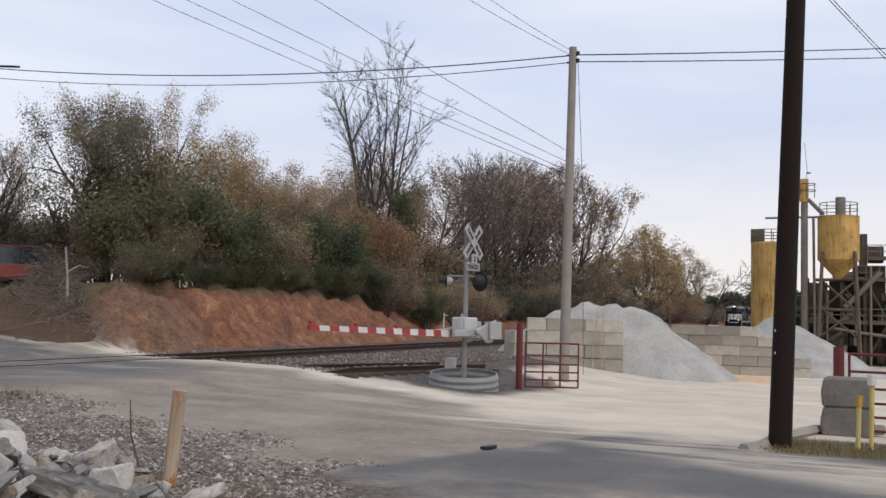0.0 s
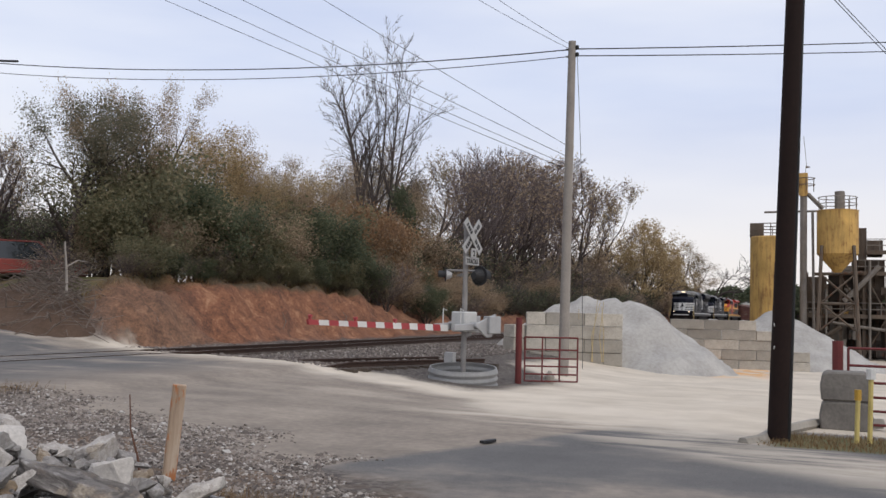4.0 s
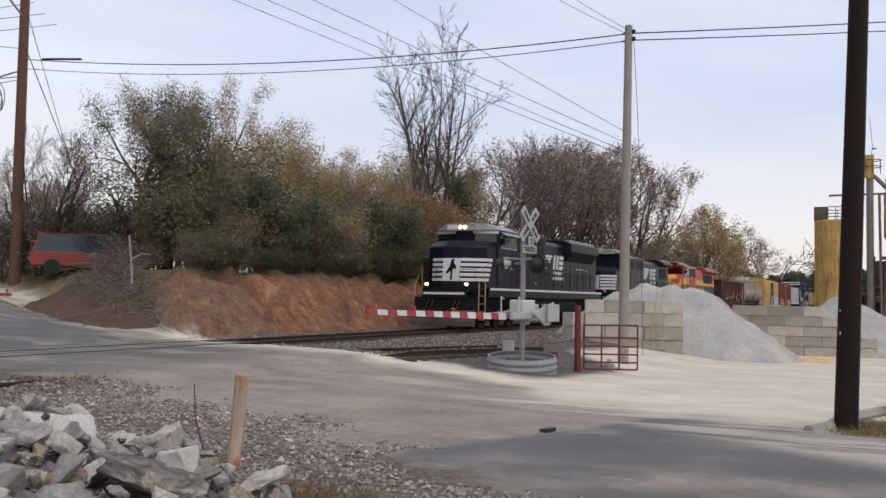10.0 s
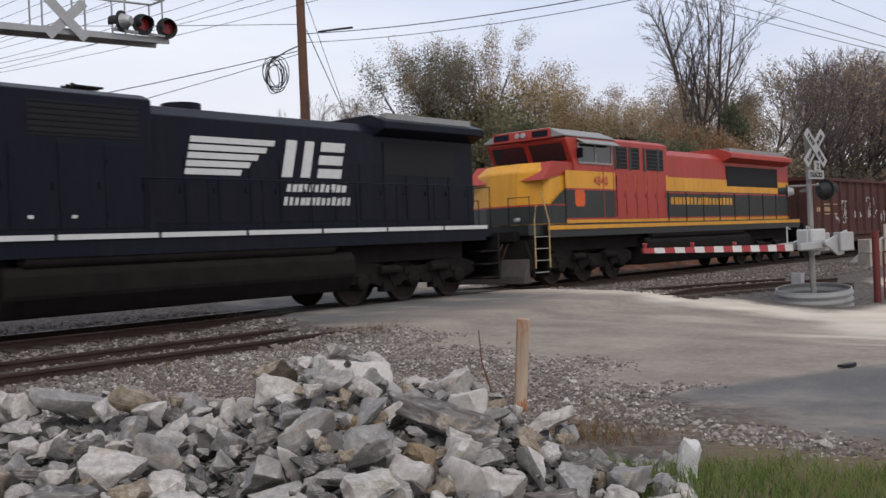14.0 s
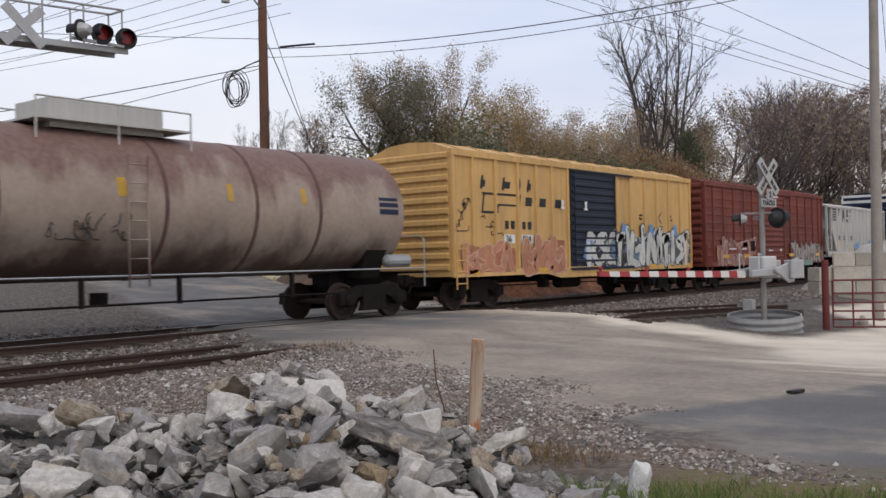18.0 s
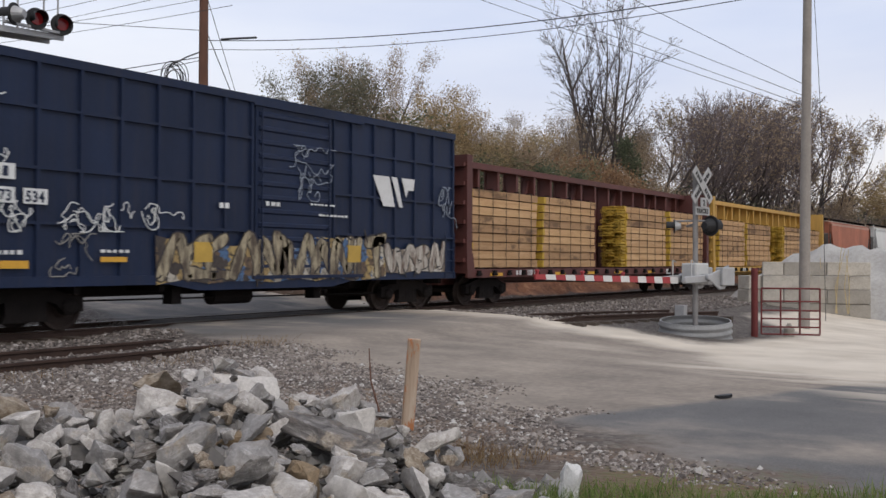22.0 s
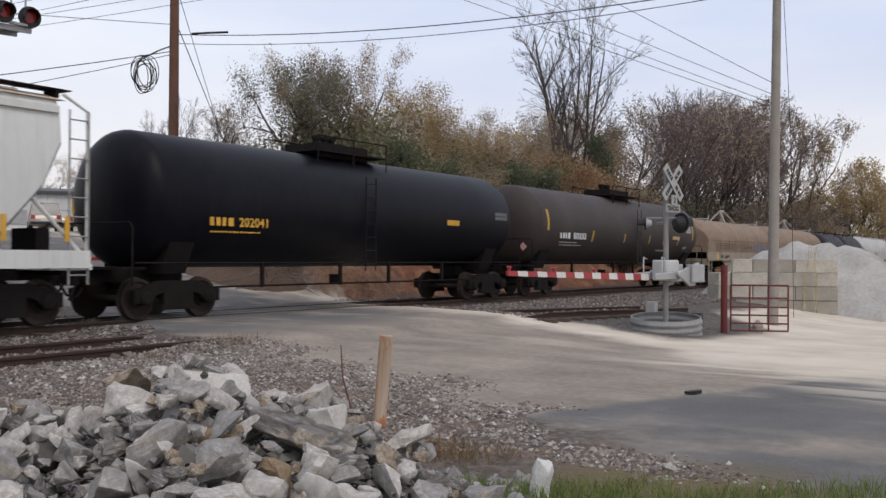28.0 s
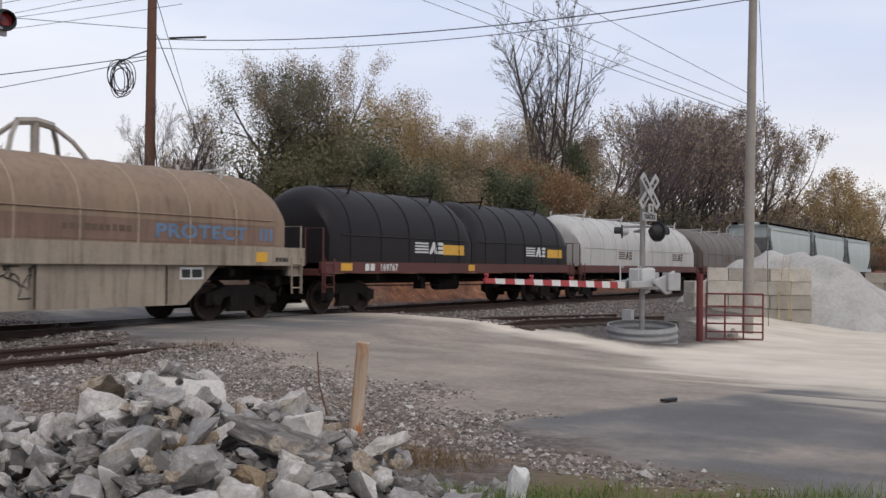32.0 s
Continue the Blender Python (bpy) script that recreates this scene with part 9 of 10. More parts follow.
def motor_car(label, x, y, yaw, mat, suv=True, length=4.6, z=None, bed=False):
    """A parked car: shell, glasshouse, wheels, lights."""
    v = thing("parked_car", label, "car", pose(x, y, gz(x, y) if z is None else z, 0, 0, yaw), group="parked vehicles")
    h = 1.72 if suv else 1.42
    a = length / 2
    bm = bmnew()
    prism(bm, [(-a, 0.35), (-a - 0.02, 0.75), (-a + 0.1, 0.98), (a - 1.1, 0.98), (a - 0.1, 0.85), (a, 0.55), (a, 0.35)], -0.9, 0.9, "y")
    part("shell", bm, mat, v, bevel=0.06)
    bm = bmnew()
    rear = -a + 0.12 if not bed else -0.3
    lo = [(rear, -0.86), (a - 1.2, -0.86), (a - 1.2, 0.86), (rear, 0.86)]
    hi = [(rear + 0.22, -0.70), (a - 2.0, -0.70), (a - 2.0, 0.70), (rear + 0.22, 0.70)]
    p, q = [bm.verts.new((x_, y_, 0.96)) for x_, y_ in lo], [bm.verts.new((x_, y_, h)) for x_, y_ in hi]
    for i in range(4):
        bm.faces.new((p[i], p[(i + 1) % 4], q[(i + 1) % 4], q[i]))
    part("glasshouse", bm, GLASS, v)
    bm = bmnew()
    box(bm, rear + 0.18, a - 1.96, -0.73, 0.73, h - 0.03, h + 0.03)
    for sy in (-1, 1):
        tube(bm, [(rear, sy * 0.86, 0.96), (rear + 0.22, sy * 0.71, h)], 0.05, 5)
        tube(bm, [(a - 1.2, sy * 0.86, 0.96), (a - 2.0, sy * 0.71, h)], 0.04, 5)
    part("roof", bm, mat, v, bevel=0.02)
    for sx in (-a + 0.85, a - 0.85):
        for sy in (-0.82, 0.82):
            put("wheel", kept("carwheel", lambda bm: lathe(bm, [(-0.11, 0.2), (-0.11, 0.33), (0.11, 0.33), (0.11, 0.2)], "y", (0, 0, 0.33), 18)), TYRE, v, sx, sy)
    for sy in (-0.72, 0.72):
        bm = bmnew()
        box(bm, -a - 0.03, -a + 0.05, sy - 0.12, sy + 0.12, 0.72, 0.95)
        part("tail_light", bm, REDW, v)
    bm = bmnew()
    box(bm, -a - 0.035, -a, -0.26, 0.26, 0.6, 0.72)
    part("plate", bm, WHT, v)
    bm = bmnew()
    box(bm, -a - 0.06, -a + 0.05, -0.88, 0.88, 0.38, 0.55)
    part("bumper", bm, BLKM, v)
    return v


SUVT = plain("pearl tan car paint", (0.42, 0.36, 0.32), 0.3, 0.3, 0.1, 3)
CARB = plain("dark blue car paint", (0.02, 0.026, 0.045), 0.25, 0.3, 0.1, 3)
CARS_ = plain("silver car paint", (0.42, 0.43, 0.44), 0.3, 0.5, 0.1, 3)
CARR = plain("faded red car paint", (0.22, 0.045, 0.035), 0.6, 0, 0.25, 2)
motor_car("pearl tan SUV parked by the building", 37.4, 54.2, 58, SUVT)
motor_car("dark blue hatchback parked by the building", 40.2, 53.0, 55, CARB, True, 4.3)
motor_car("silver SUV parked by the building", 43.3, 51.6, 52, CARS_, True, 4.5)
motor_car("silver saloon between the parked cars", 40.2, 57.0, 60, CARS_, False)
motor_car("dark saloon parked behind", 42.9, 54.6, 50, CARB, False)
motor_car("silver saloon at the lot's edge", 31.5, 62.0, 70, CARS_, False)
motor_car("faded red pickup behind the brush", 31.7, 31.4, -42, CARR, True, 4.9, 2.05, False)
sign = thing("road_sign", "grey back of a road sign on a post", "road sign", pose(32.0, 38.6, gz(32.0, 38.6)))
bm = bmnew()
tube(bm, [(0, 0, 0), (0, 0, 3.0)], 0.03, 6)
part("post", bm, GALV, sign)
bm = bmnew()
box(bm, -0.3, 0.3, -0.02, 0.02, 2.1, 2.95)
part("panel", bm, plain("sign back", (0.2, 0.22, 0.24)), sign)
kerb2 = part("kerb", (lambda bm: (tube(bm, [(25.5, 28.5, gz(25.5, 28.5) + 0.05), (27.0, 31.5, gz(27, 31.5) + 0.05), (29.5, 36, gz(29.5, 36) + 0.05), (33.5, 43, gz(33.5, 43) + 0.05)], 0.10, 6), bm)[1])(bmnew()), plain("yellowed kerb", (0.42, 0.36, 0.2)))
tagged(kerb2, "worn yellow kerb beside the lawn", "kerb", kind="structure")

# ---- trees and brush ----
def leaf_material(name, *cols):
    m = Mat(name, 0.75, 0.0, 0.25)
    f = m.math("ADD", m.math("MULTIPLY", m.geo.outputs["Random Per Island"], 0.42), m.math("MULTIPLY", m.noise(0.55, 3, world=True), 0.58))
    stops = [(0.22 + 0.56 * i / (len(cols) - 1), c) for i, c in enumerate(cols)]
    col = m.ramp(f, *stops)
    col = m.mix(m.math("MULTIPLY", m.info.outputs["Random"], 0.22), col, cols[0])
    m.colour(col)
    thin = m.t.nodes.new("ShaderNodeBsdfTranslucent")            # light comes through a leaf
    m.put(thin.inputs["Color"], col)
    both = m.t.nodes.new("ShaderNodeMixShader")
    both.inputs[0].default_value = 0.5
    m.t.links.new(m.b.outputs[0], both.inputs[1]), m.t.links.new(thin.outputs[0], both.inputs[2])
    m.t.links.new(both.outputs[0], m.t.nodes["Material Output"].inputs["Surface"])
    return m.m


BARK = plain("bark", (0.085, 0.070, 0.064), 0.9, 0, 0.45, 6, 0.2, 0.6)
TWIG = plain("purplish twigs", (0.150, 0.120, 0.116), 0.9, 0, 0.35, 5, 0.2)
LEAVES = {
    "olive": leaf_material("olive leaves", (0.140, 0.115, 0.079), (0.235, 0.187, 0.124), (0.333, 0.261, 0.177), (0.437, 0.342, 0.242)),
    "brown": leaf_material("brown leaves", (0.182, 0.134, 0.099), (0.302, 0.225, 0.152), (0.417, 0.318, 0.210), (0.520, 0.410, 0.284)),
    "yellow": leaf_material("yellow-brown leaves", (0.203, 0.149, 0.088), (0.348, 0.251, 0.135), (0.468, 0.350, 0.189), (0.547, 0.439, 0.263)),
    "oak": leaf_material("grey-green leaves", (0.101, 0.099, 0.076), (0.171, 0.163, 0.113), (0.248, 0.224, 0.156), (0.342, 0.286, 0.203)),
    "green": leaf_material("evergreen leaves", (0.088, 0.087, 0.057), (0.156, 0.155, 0.090), (0.230, 0.211, 0.123), (0.330, 0.269, 0.165)),
    "dark": leaf_material("dark evergreen leaves", (0.052, 0.063, 0.044), (0.097, 0.116, 0.071), (0.144, 0.162, 0.094), (0.212, 0.206, 0.120)),
    "orange": leaf_material("russet leaves", (0.128, 0.078, 0.051), (0.249, 0.147, 0.081), (0.361, 0.216, 0.114), (0.425, 0.294, 0.166)),
}


class Grown:
    """Branches as straight pieces, with the places where leaves hang."""

    def __init__(self, seed):
        self.r = np.random.default_rng(seed)
        self.a, self.b, self.ra, self.rb, self.tips = [], [], [], [], []

    def branch(self, p, d, length, rad, depth, wig=0.16, lift=0.05, kids=5, spread=0.7, ratio=0.6, leafy=1, start=0.3):
        n = max(3, int(4 + length * 0.6)) if depth > 0 else 2
        step, pts = length / n, [p]
        for i in range(n):
            d = d + self.r.normal(0, wig, 3) + np.array([0, 0, lift])
            d = d / np.linalg.norm(d)
            q = p + d * step
            k0, k1 = 1 - 0.75 * i / n, 1 - 0.75 * (i + 1) / n
            self.a.append(p), self.b.append(q), self.ra.append(rad * k0), self.rb.append(rad * k1)
            p = q
            pts.append((p, d, rad * k1))
            if depth <= leafy:
                self.tips.append(p)
        if depth == 0:
            return
        for j in range(kids):
            f = start + (1 - start) * (j + self.r.uniform(0, 0.9)) / kids
            q, dd, rr = pts[min(n, 1 + int(f * n))]
            side = np.cross(dd, self.r.normal(0, 1, 3))
            side = side / (np.linalg.norm(side) + 1e-6)
            nd = dd + side * spread * self.r.uniform(0.7, 1.3)
            self.branch(q, nd / np.linalg.norm(nd), length * ratio * self.r.uniform(0.7, 1.2) * (1.15 - 0.5 * f), rr * 0.66, depth - 1, wig, lift, max(2, kids - (depth < 2)), spread, ratio, leafy, start)

    def wood(self, name, thick, sides=6, fine=0, least=0.0, hidden=0.0):
        """The pieces thicker (or thinner) than a size as one mesh."""
        a, b, ra, rb = np.array(self.a), np.array(self.b), np.array(self.ra), np.array(self.rb)
        vs, fs, at = [], [], 0
        mask, n = (ra >= thick, sides) if not fine else ((ra < thick) & (ra >= hidden), fine)
        ra, rb = np.maximum(ra, least), np.maximum(rb, least * 0.75)
        if True:
            d = b[mask] - a[mask]
            d = d / np.linalg.norm(d, axis=1, keepdims=True)
            ref = np.where(np.abs(d[:, 2:3]) < 0.9, [[0, 0, 1.0]], [[1.0, 0, 0]])
            s = np.cross(d, ref)
            s = s / np.linalg.norm(s, axis=1, keepdims=True)
            q = np.cross(d, s)
            ang = 2 * np.pi * np.arange(n) / n
            ring = s[:, None] * np.cos(ang)[None, :, None] + q[:, None] * np.sin(ang)[None, :, None]
            va = a[mask][:, None] + ring * ra[mask][:, None, None]
            vb = b[mask][:, None] + ring * rb[mask][:, None, None]
            v = np.concatenate([va, vb], 1).reshape(-1, 3)
            base = at + np.arange(mask.sum())[:, None] * 2 * n
            j = np.arange(n)
            f = np.stack([base + j, base + (j + 1) % n, base + n + (j + 1) % n, base + n + j], -1).reshape(-1, 4)
            vs.append(v), fs.append(f)
            at += len(v)
        me = bpy.data.meshes.new(name)
        me.from_pydata(np.concatenate(vs).tolist(), [], np.concatenate(fs).tolist())
        me.shade_smooth()
        return me

    def leaves(self, name, count, size, loose):
        """Small leaves in uneven clumps round the tips."""
        t = np.array(self.tips)
        t = t[self.r.permutation(len(t))[:max(8, int(len(t) * 0.42))]]      # bare gaps between the clumps
        full = self.r.lognormal(0, 0.8, len(t))
        t = t[self.r.choice(len(t), count, p=full / full.sum())] + self.r.normal(0, loose, (count, 3))
        t = t[t[:, 2] > 0.15]
        count = len(t)
        s = size * self.r.uniform(0.6, 1.5, (count, 1))
        e = self.r.normal(0, 1, (count, 3))
        e /= np.linalg.norm(e, axis=1, keepdims=True)
        w = np.cross(e, self.r.normal(0, 1, (count, 3)))
        w /= np.linalg.norm(w, axis=1, keepdims=True)
        v = np.stack([t - e * s * 0.5 - w * s * 0.42, t - e * s * 0.5 + w * s * 0.42, t + e * s * 0.7], 1).reshape(-1, 3)
        me = bpy.data.meshes.new(name)
        me.from_pydata(v.tolist(), [], np.arange(count * 3).reshape(-1, 3).tolist())
        return me


PLANTS = {}


def plant(kind, seed, leaf, label, cat, height, stems, girth, depth, kids, spread, ratio, wig, lift, count, size, loose, lean=0.12, split=0.0, leafy=1, start=0.3, bark=None, least=0.004):
    """One kind of plant, grown once and copied."""
    g = Grown(seed)
    for k in range(stems):
        a = 2 * math.pi * (k + g.r.uniform(0, 0.8)) / max(1, stems)
        out = lean * g.r.uniform(0.5, 1.4) if stems > 1 else lean * 0.3
        d = np.array([math.cos(a) * out, math.sin(a) * out, 1.0])
        p = np.array([math.cos(a), math.sin(a), 0.0]) * (0.12 * (stems > 1) + split)
        p[2] = -0.25
        g.branch(p, d / np.linalg.norm(d), height * g.r.uniform(0.62, 0.8), girth * g.r.uniform(0.75, 1.1), depth, wig, lift, kids, spread, ratio, leafy, start)
    top = max(p[2] for p in g.b)
    root = thing(name_of(cat), label, cat)
    part("trunk", g.wood("trunk", girth * 0.25), BARK, root)
    part("branchwork", g.wood("branchwork", girth * 0.25, fine=3, least=least, hidden=girth * 0.10 if count > 5000 else 0.0), bark or BARK, root)["kind"] = "stuff"
    if count:
        part("crown", g.leaves("crown", count, size, loose), LEAVES[leaf], root)["kind"] = "stuff"
    PLANTS[kind] = [root, top, False]


def name_of(cat):
    return cat.replace(" ", "_")


def grow_at(kind, x, y, top, turn=0.0, wide=1.0, base=None):
    root, tall, used = PLANTS[kind]
    z = float(ground(x, y)) if base is None else base
    k = max(0.3, (top - z) / tall)
    m = Matrix.Translation((x, y, z - 0.05)) @ Matrix.Rotation(turn, 4, "Z")
    ob = root
    if used:
        ob = copy_thing(root, m)
    else:
        root.matrix_world = m
        PLANTS[kind][2] = True
    ob.scale = (k * wide, k * wide, k)
    return ob


plant("oak", 11, "oak", "dense grey-green oak with clumped foliage", "tree", 8, 1, 0.20, 3, 10, 0.75, 0.50, 0.13, 0.04, 24000, 0.056, 0.20, lean=0.10, start=0.12)
plant("olive_a", 31, "olive", "olive and brown leafy tree thinning in autumn", "tree", 8, 2, 0.13, 3, 8, 0.62, 0.46, 0.12, 0.06, 15000, 0.056, 0.19, lean=0.12, start=0.2)
plant("olive_b", 12, "olive", "spreading olive-leaved tree turning brown", "tree", 8, 2, 0.15, 3, 8, 0.68, 0.50, 0.13, 0.05, 15000, 0.058, 0.20, lean=0.16, start=0.2)
plant("brown_a", 13, "brown", "tall tree with sparse brown autumn leaves", "tree", 9, 3, 0.13, 3, 8, 0.56, 0.44, 0.12, 0.06, 17000, 0.046, 0.16, lean=0.14, start=0.25, least=0.007)
plant("brown_b", 14, "brown", "thin tree with brown autumn leaves", "tree", 8, 3, 0.10, 3, 7, 0.56, 0.48, 0.13, 0.07, 16000, 0.050, 0.20, start=0.2, least=0.006)
plant("yellow_a", 15, "yellow", "young tree with yellow-brown autumn leaves", "tree", 7, 4, 0.07, 3, 7, 0.50, 0.48, 0.13, 0.08, 17000, 0.050, 0.18, start=0.15)
plant("yellow_far", 16, "yellow", "broad yellow-olive tree beyond the stone heap", "tree", 9, 5, 0.14, 3, 7, 0.62, 0.50, 0.12, 0.05, 12000, 0.13, 0.26, lean=0.40, start=0.15, least=0.012)
plant("bare_big", 10, "", "tall bare tree with several upright stems", "tree", 16, 6, 0.17, 3, 9, 0.75, 0.36, 0.05, 0.05, 0, 0, 0, lean=0.17, split=0.12, start=0.22, least=0.0095)
plant("bare_a", 17, "", "bare tree with fine purplish twigs", "tree", 11, 3, 0.19, 3, 8, 0.70, 0.46, 0.11, 0.045, 0, 0, 0, lean=0.22, start=0.28, bark=TWIG, least=0.011)
plant("bare_b", 18, "brown", "bare tree still holding a few brown leaves", "tree", 11, 3, 0.18, 3, 8, 0.72, 0.46, 0.12, 0.045, 2200, 0.09, 0.25, lean=0.24, start=0.25, bark=TWIG, least=0.011)
plant("bare_c", 38, "yellow", "slender tree still holding a few pale leaves", "tree", 11, 3, 0.16, 3, 8, 0.60, 0.44, 0.11, 0.06, 4200, 0.10, 0.24, lean=0.2, start=0.3, bark=TWIG, least=0.012)
plant("ever_a", 19, "dark", "dense dark evergreen shrub", "shrub", 3.2, 6, 0.05, 2, 6, 0.62, 0.62, 0.14, 0.05, 15000, 0.068, 0.20, lean=0.35, leafy=2, start=0.05)
plant("ever_b", 20, "green", "green shrub growing on top of the bank", "shrub", 3.0, 6, 0.045, 2, 6, 0.66, 0.62, 0.15, 0.05, 12000, 0.068, 0.22, lean=0.4, leafy=2, start=0.05)
plant("rust_a", 21, "orange", "russet shrub with autumn leaves", "shrub", 3.4, 6, 0.04, 2, 7, 0.5, 0.6, 0.13, 0.09, 10000, 0.062, 0.2, lean=0.3, leafy=2, start=0.1)
plant("tan_a", 22, "brown", "brown autumn shrub under the trees", "shrub", 3.2, 6, 0.04, 2, 7, 0.52, 0.6, 0.14, 0.08, 10000, 0.062, 0.22, lean=0.32, leafy=2, start=0.1)
plant("brush_a", 23, "olive", "tangled brush with few leaves", "shrub", 3.4, 9, 0.035, 2, 8, 0.55, 0.62, 0.15, 0.05, 1500, 0.085, 0.22, lean=0.5, leafy=2, start=0.08, bark=TWIG, least=0.009)
plant("thicket", 33, "dark", "dark leafless thicket under the bare trees", "shrub", 3.6, 10, 0.05, 2, 9, 0.50, 0.60, 0.14, 0.06, 2600, 0.10, 0.25, lean=0.4, leafy=2, start=0.05, least=0.014)
plant("ivy", 24, "dark", "leaning trunk thickly covered in ivy", "tree", 7, 1, 0.22, 1, 5, 0.35, 0.3, 0.06, 0.03, 6500, 0.085, 0.24, lean=1.3, leafy=1, start=0.2)
plant("conifer", 25, "dark", "dark conifer on the skyline", "tree", 8, 1, 0.14, 2, 14, 1.15, 0.34, 0.06, 0.02, 3500, 0.3, 0.3, lean=0.0, leafy=2, start=0.12)
plant("lone_bare", 26, "", "small bare tree standing alone", "tree", 7, 2, 0.22, 3, 6, 0.8, 0.55, 0.2, 0.02, 0, 0, 0, lean=0.2, start=0.3, least=0.02)

rt = random.Random(5)
for kind, x, y, top, wide in (
        ("oak", 30.6, 28.0, 10.0, 0.95), ("brown_a", 33.6, 28.6, 11.0, 0.9), ("brown_a", 35.6, 28.4, 11.3, 0.9), ("olive_b", 34.4, 30.0, 9.4, 0.9),
        ("yellow_a", 38.0, 27.4, 10.2, 1.0), ("yellow_a", 40.2, 27.6, 9.9, 1.0), ("brown_b", 41.2, 29.4, 10.3, 1.0), ("yellow_a", 42.8, 27.6, 9.2, 1.0),
        ("brown_b", 44.6, 28.0, 9.2, 1.1), ("olive_b", 47.0, 28.5, 9.0, 1.0), ("yellow_a", 49.8, 29.0, 9.9, 1.1), ("brown_b", 53.0, 30.0, 10.6, 1.2), ("olive_b", 56.5, 30.0, 11.0, 1.1), ("brown_b", 60.0, 31.0, 11.6, 1.1),
        ("bare_big", 63.2, 30.0, 22.5, 0.95), ("brown_b", 67.0, 31.5, 12.8, 1.1), ("olive_b", 73.0, 32.0, 14.6, 1.1), ("bare_b", 69.5, 28.5, 13.6, 1.0), ("olive_a", 79.5, 33.0, 14.6, 1.1),
        ("bare_a", 73.5, 27.5, 14.3, 1.0), ("bare_b", 77.5, 28.0, 15.2, 1.0), ("bare_a", 81.5, 27.5, 15.8, 1.0), ("bare_a", 85.5, 28.5, 16.3, 1.0), ("bare_b", 90.0, 27.5, 16.6, 1.0), ("bare_a", 94.5, 28.0, 17.3, 1.0), ("bare_a", 99.5, 28.0, 17.9, 1.0),
        ("bare_b", 104.5, 28.0, 18.5, 1.0), ("bare_a", 110.0, 28.0, 19.4, 1.0), ("bare_c", 115.5, 28.0, 19.8, 1.0), ("bare_c", 121.0, 28.0, 18.8, 0.9), ("bare_a", 88.0, 32.0, 17.6, 1.0), ("bare_b", 97.0, 33.0, 18.8, 1.0), ("bare_a", 107.0, 33.0, 20.2, 1.0),
        ("yellow_far", 138.0, 25.0, 14.9, 1.0), ("yellow_far", 152.0, 25.0, 15.2, 1.0), ("olive_a", 165.0, 24.5, 13.6, 1.2), ("brown_b", 178.0, 24.5, 11.6, 1.3), ("olive_b", 192.0, 25.5, 9.6, 1.3), ("brown_b", 205.0, 26.0, 8.0, 1.3),
        ("brown_b", 38.3, 40.0, 7.6, 1.0), ("bare_b", 35.0, 37.0, 7.2, 1.0), ("bare_a", 40.0, 42.0, 8.0, 0.8),
        ("olive_b", 66.0, 100.0, 16.8, 1.3), ("olive_a", 62.0, 102.0, 13.4, 1.3), ("brown_a", 74.0, 107.0, 15.3, 1.3), ("olive_a", 47.0, 52.0, 9.8, 1.0), ("olive_b", 52.0, 56.0, 9.0, 1.0),
        ("lone_bare", 216.0, 24.0, 15.2, 1.0)):
    grow_at(kind, x, y, top, rt.uniform(0, 6.3) if kind != "bare_big" else 0.0, wide)
for kind, x, y, top, wide in (
        ("ever_b", 32.0, 25.8, 6.0, 1.1), ("tan_a", 33.0, 25.2, 5.0, 1.0), ("ever_a", 35.6, 25.0, 6.5, 1.15), ("ever_a", 37.4, 25.4, 5.4, 1.2), ("tan_a", 39.6, 26.0, 6.0, 1.0),
        ("ever_b", 40.4, 25.0, 5.0, 1.0), ("tan_a", 42.6, 25.8, 5.9, 1.1), ("ever_a", 45.2, 25.0, 6.4, 1.2), ("ever_a", 47.2, 24.4, 5.4, 1.2), ("ever_a", 48.6, 23.6, 4.2, 1.3), ("ever_b", 46.0, 23.6, 4.0, 1.0),
        ("rust_a", 51.4, 27.0, 8.2, 1.0), ("rust_a", 54.5, 27.2, 8.0, 1.0), ("tan_a", 56.5, 26.5, 7.0, 1.1), ("rust_a", 58.8, 27.0, 7.6, 1.0)):
    grow_at(kind, x, y, top, rt.uniform(0, 6.3), wide)
for kind, x, y, tall, wide in (("brush_a", 28.4, 26.9, 1.5, 1.3), ("brush_a", 29.6, 27.4, 1.7, 1.3), ("thicket", 33.4, 31.2, 3.4, 1.3), ("thicket", 34.8, 30.6, 3.2, 1.3), ("thicket", 35.6, 32.2, 3.4, 1.4), ("tan_a", 31.6, 27.6, 2.4, 1.2),
                               ("thicket", 34.4, 35.6, 3.6, 1.5), ("thicket", 32.6, 37.0, 3.4, 1.5), ("brush_a", 31.2, 36.0, 3.4, 1.4), ("thicket", 37.4, 35.0, 3.6, 1.5), ("bare_b", 33.0, 35.0, 6.6, 0.9), ("bare_a", 31.4, 34.2, 6.8, 0.8)):
    grow_at(kind, x, y, float(ground(x, y)) + tall, rt.uniform(0, 6.3), wide)
grow_at("ivy", 62.6, 26.0, 9.2, 0.35, 0.9)
x = 33.2
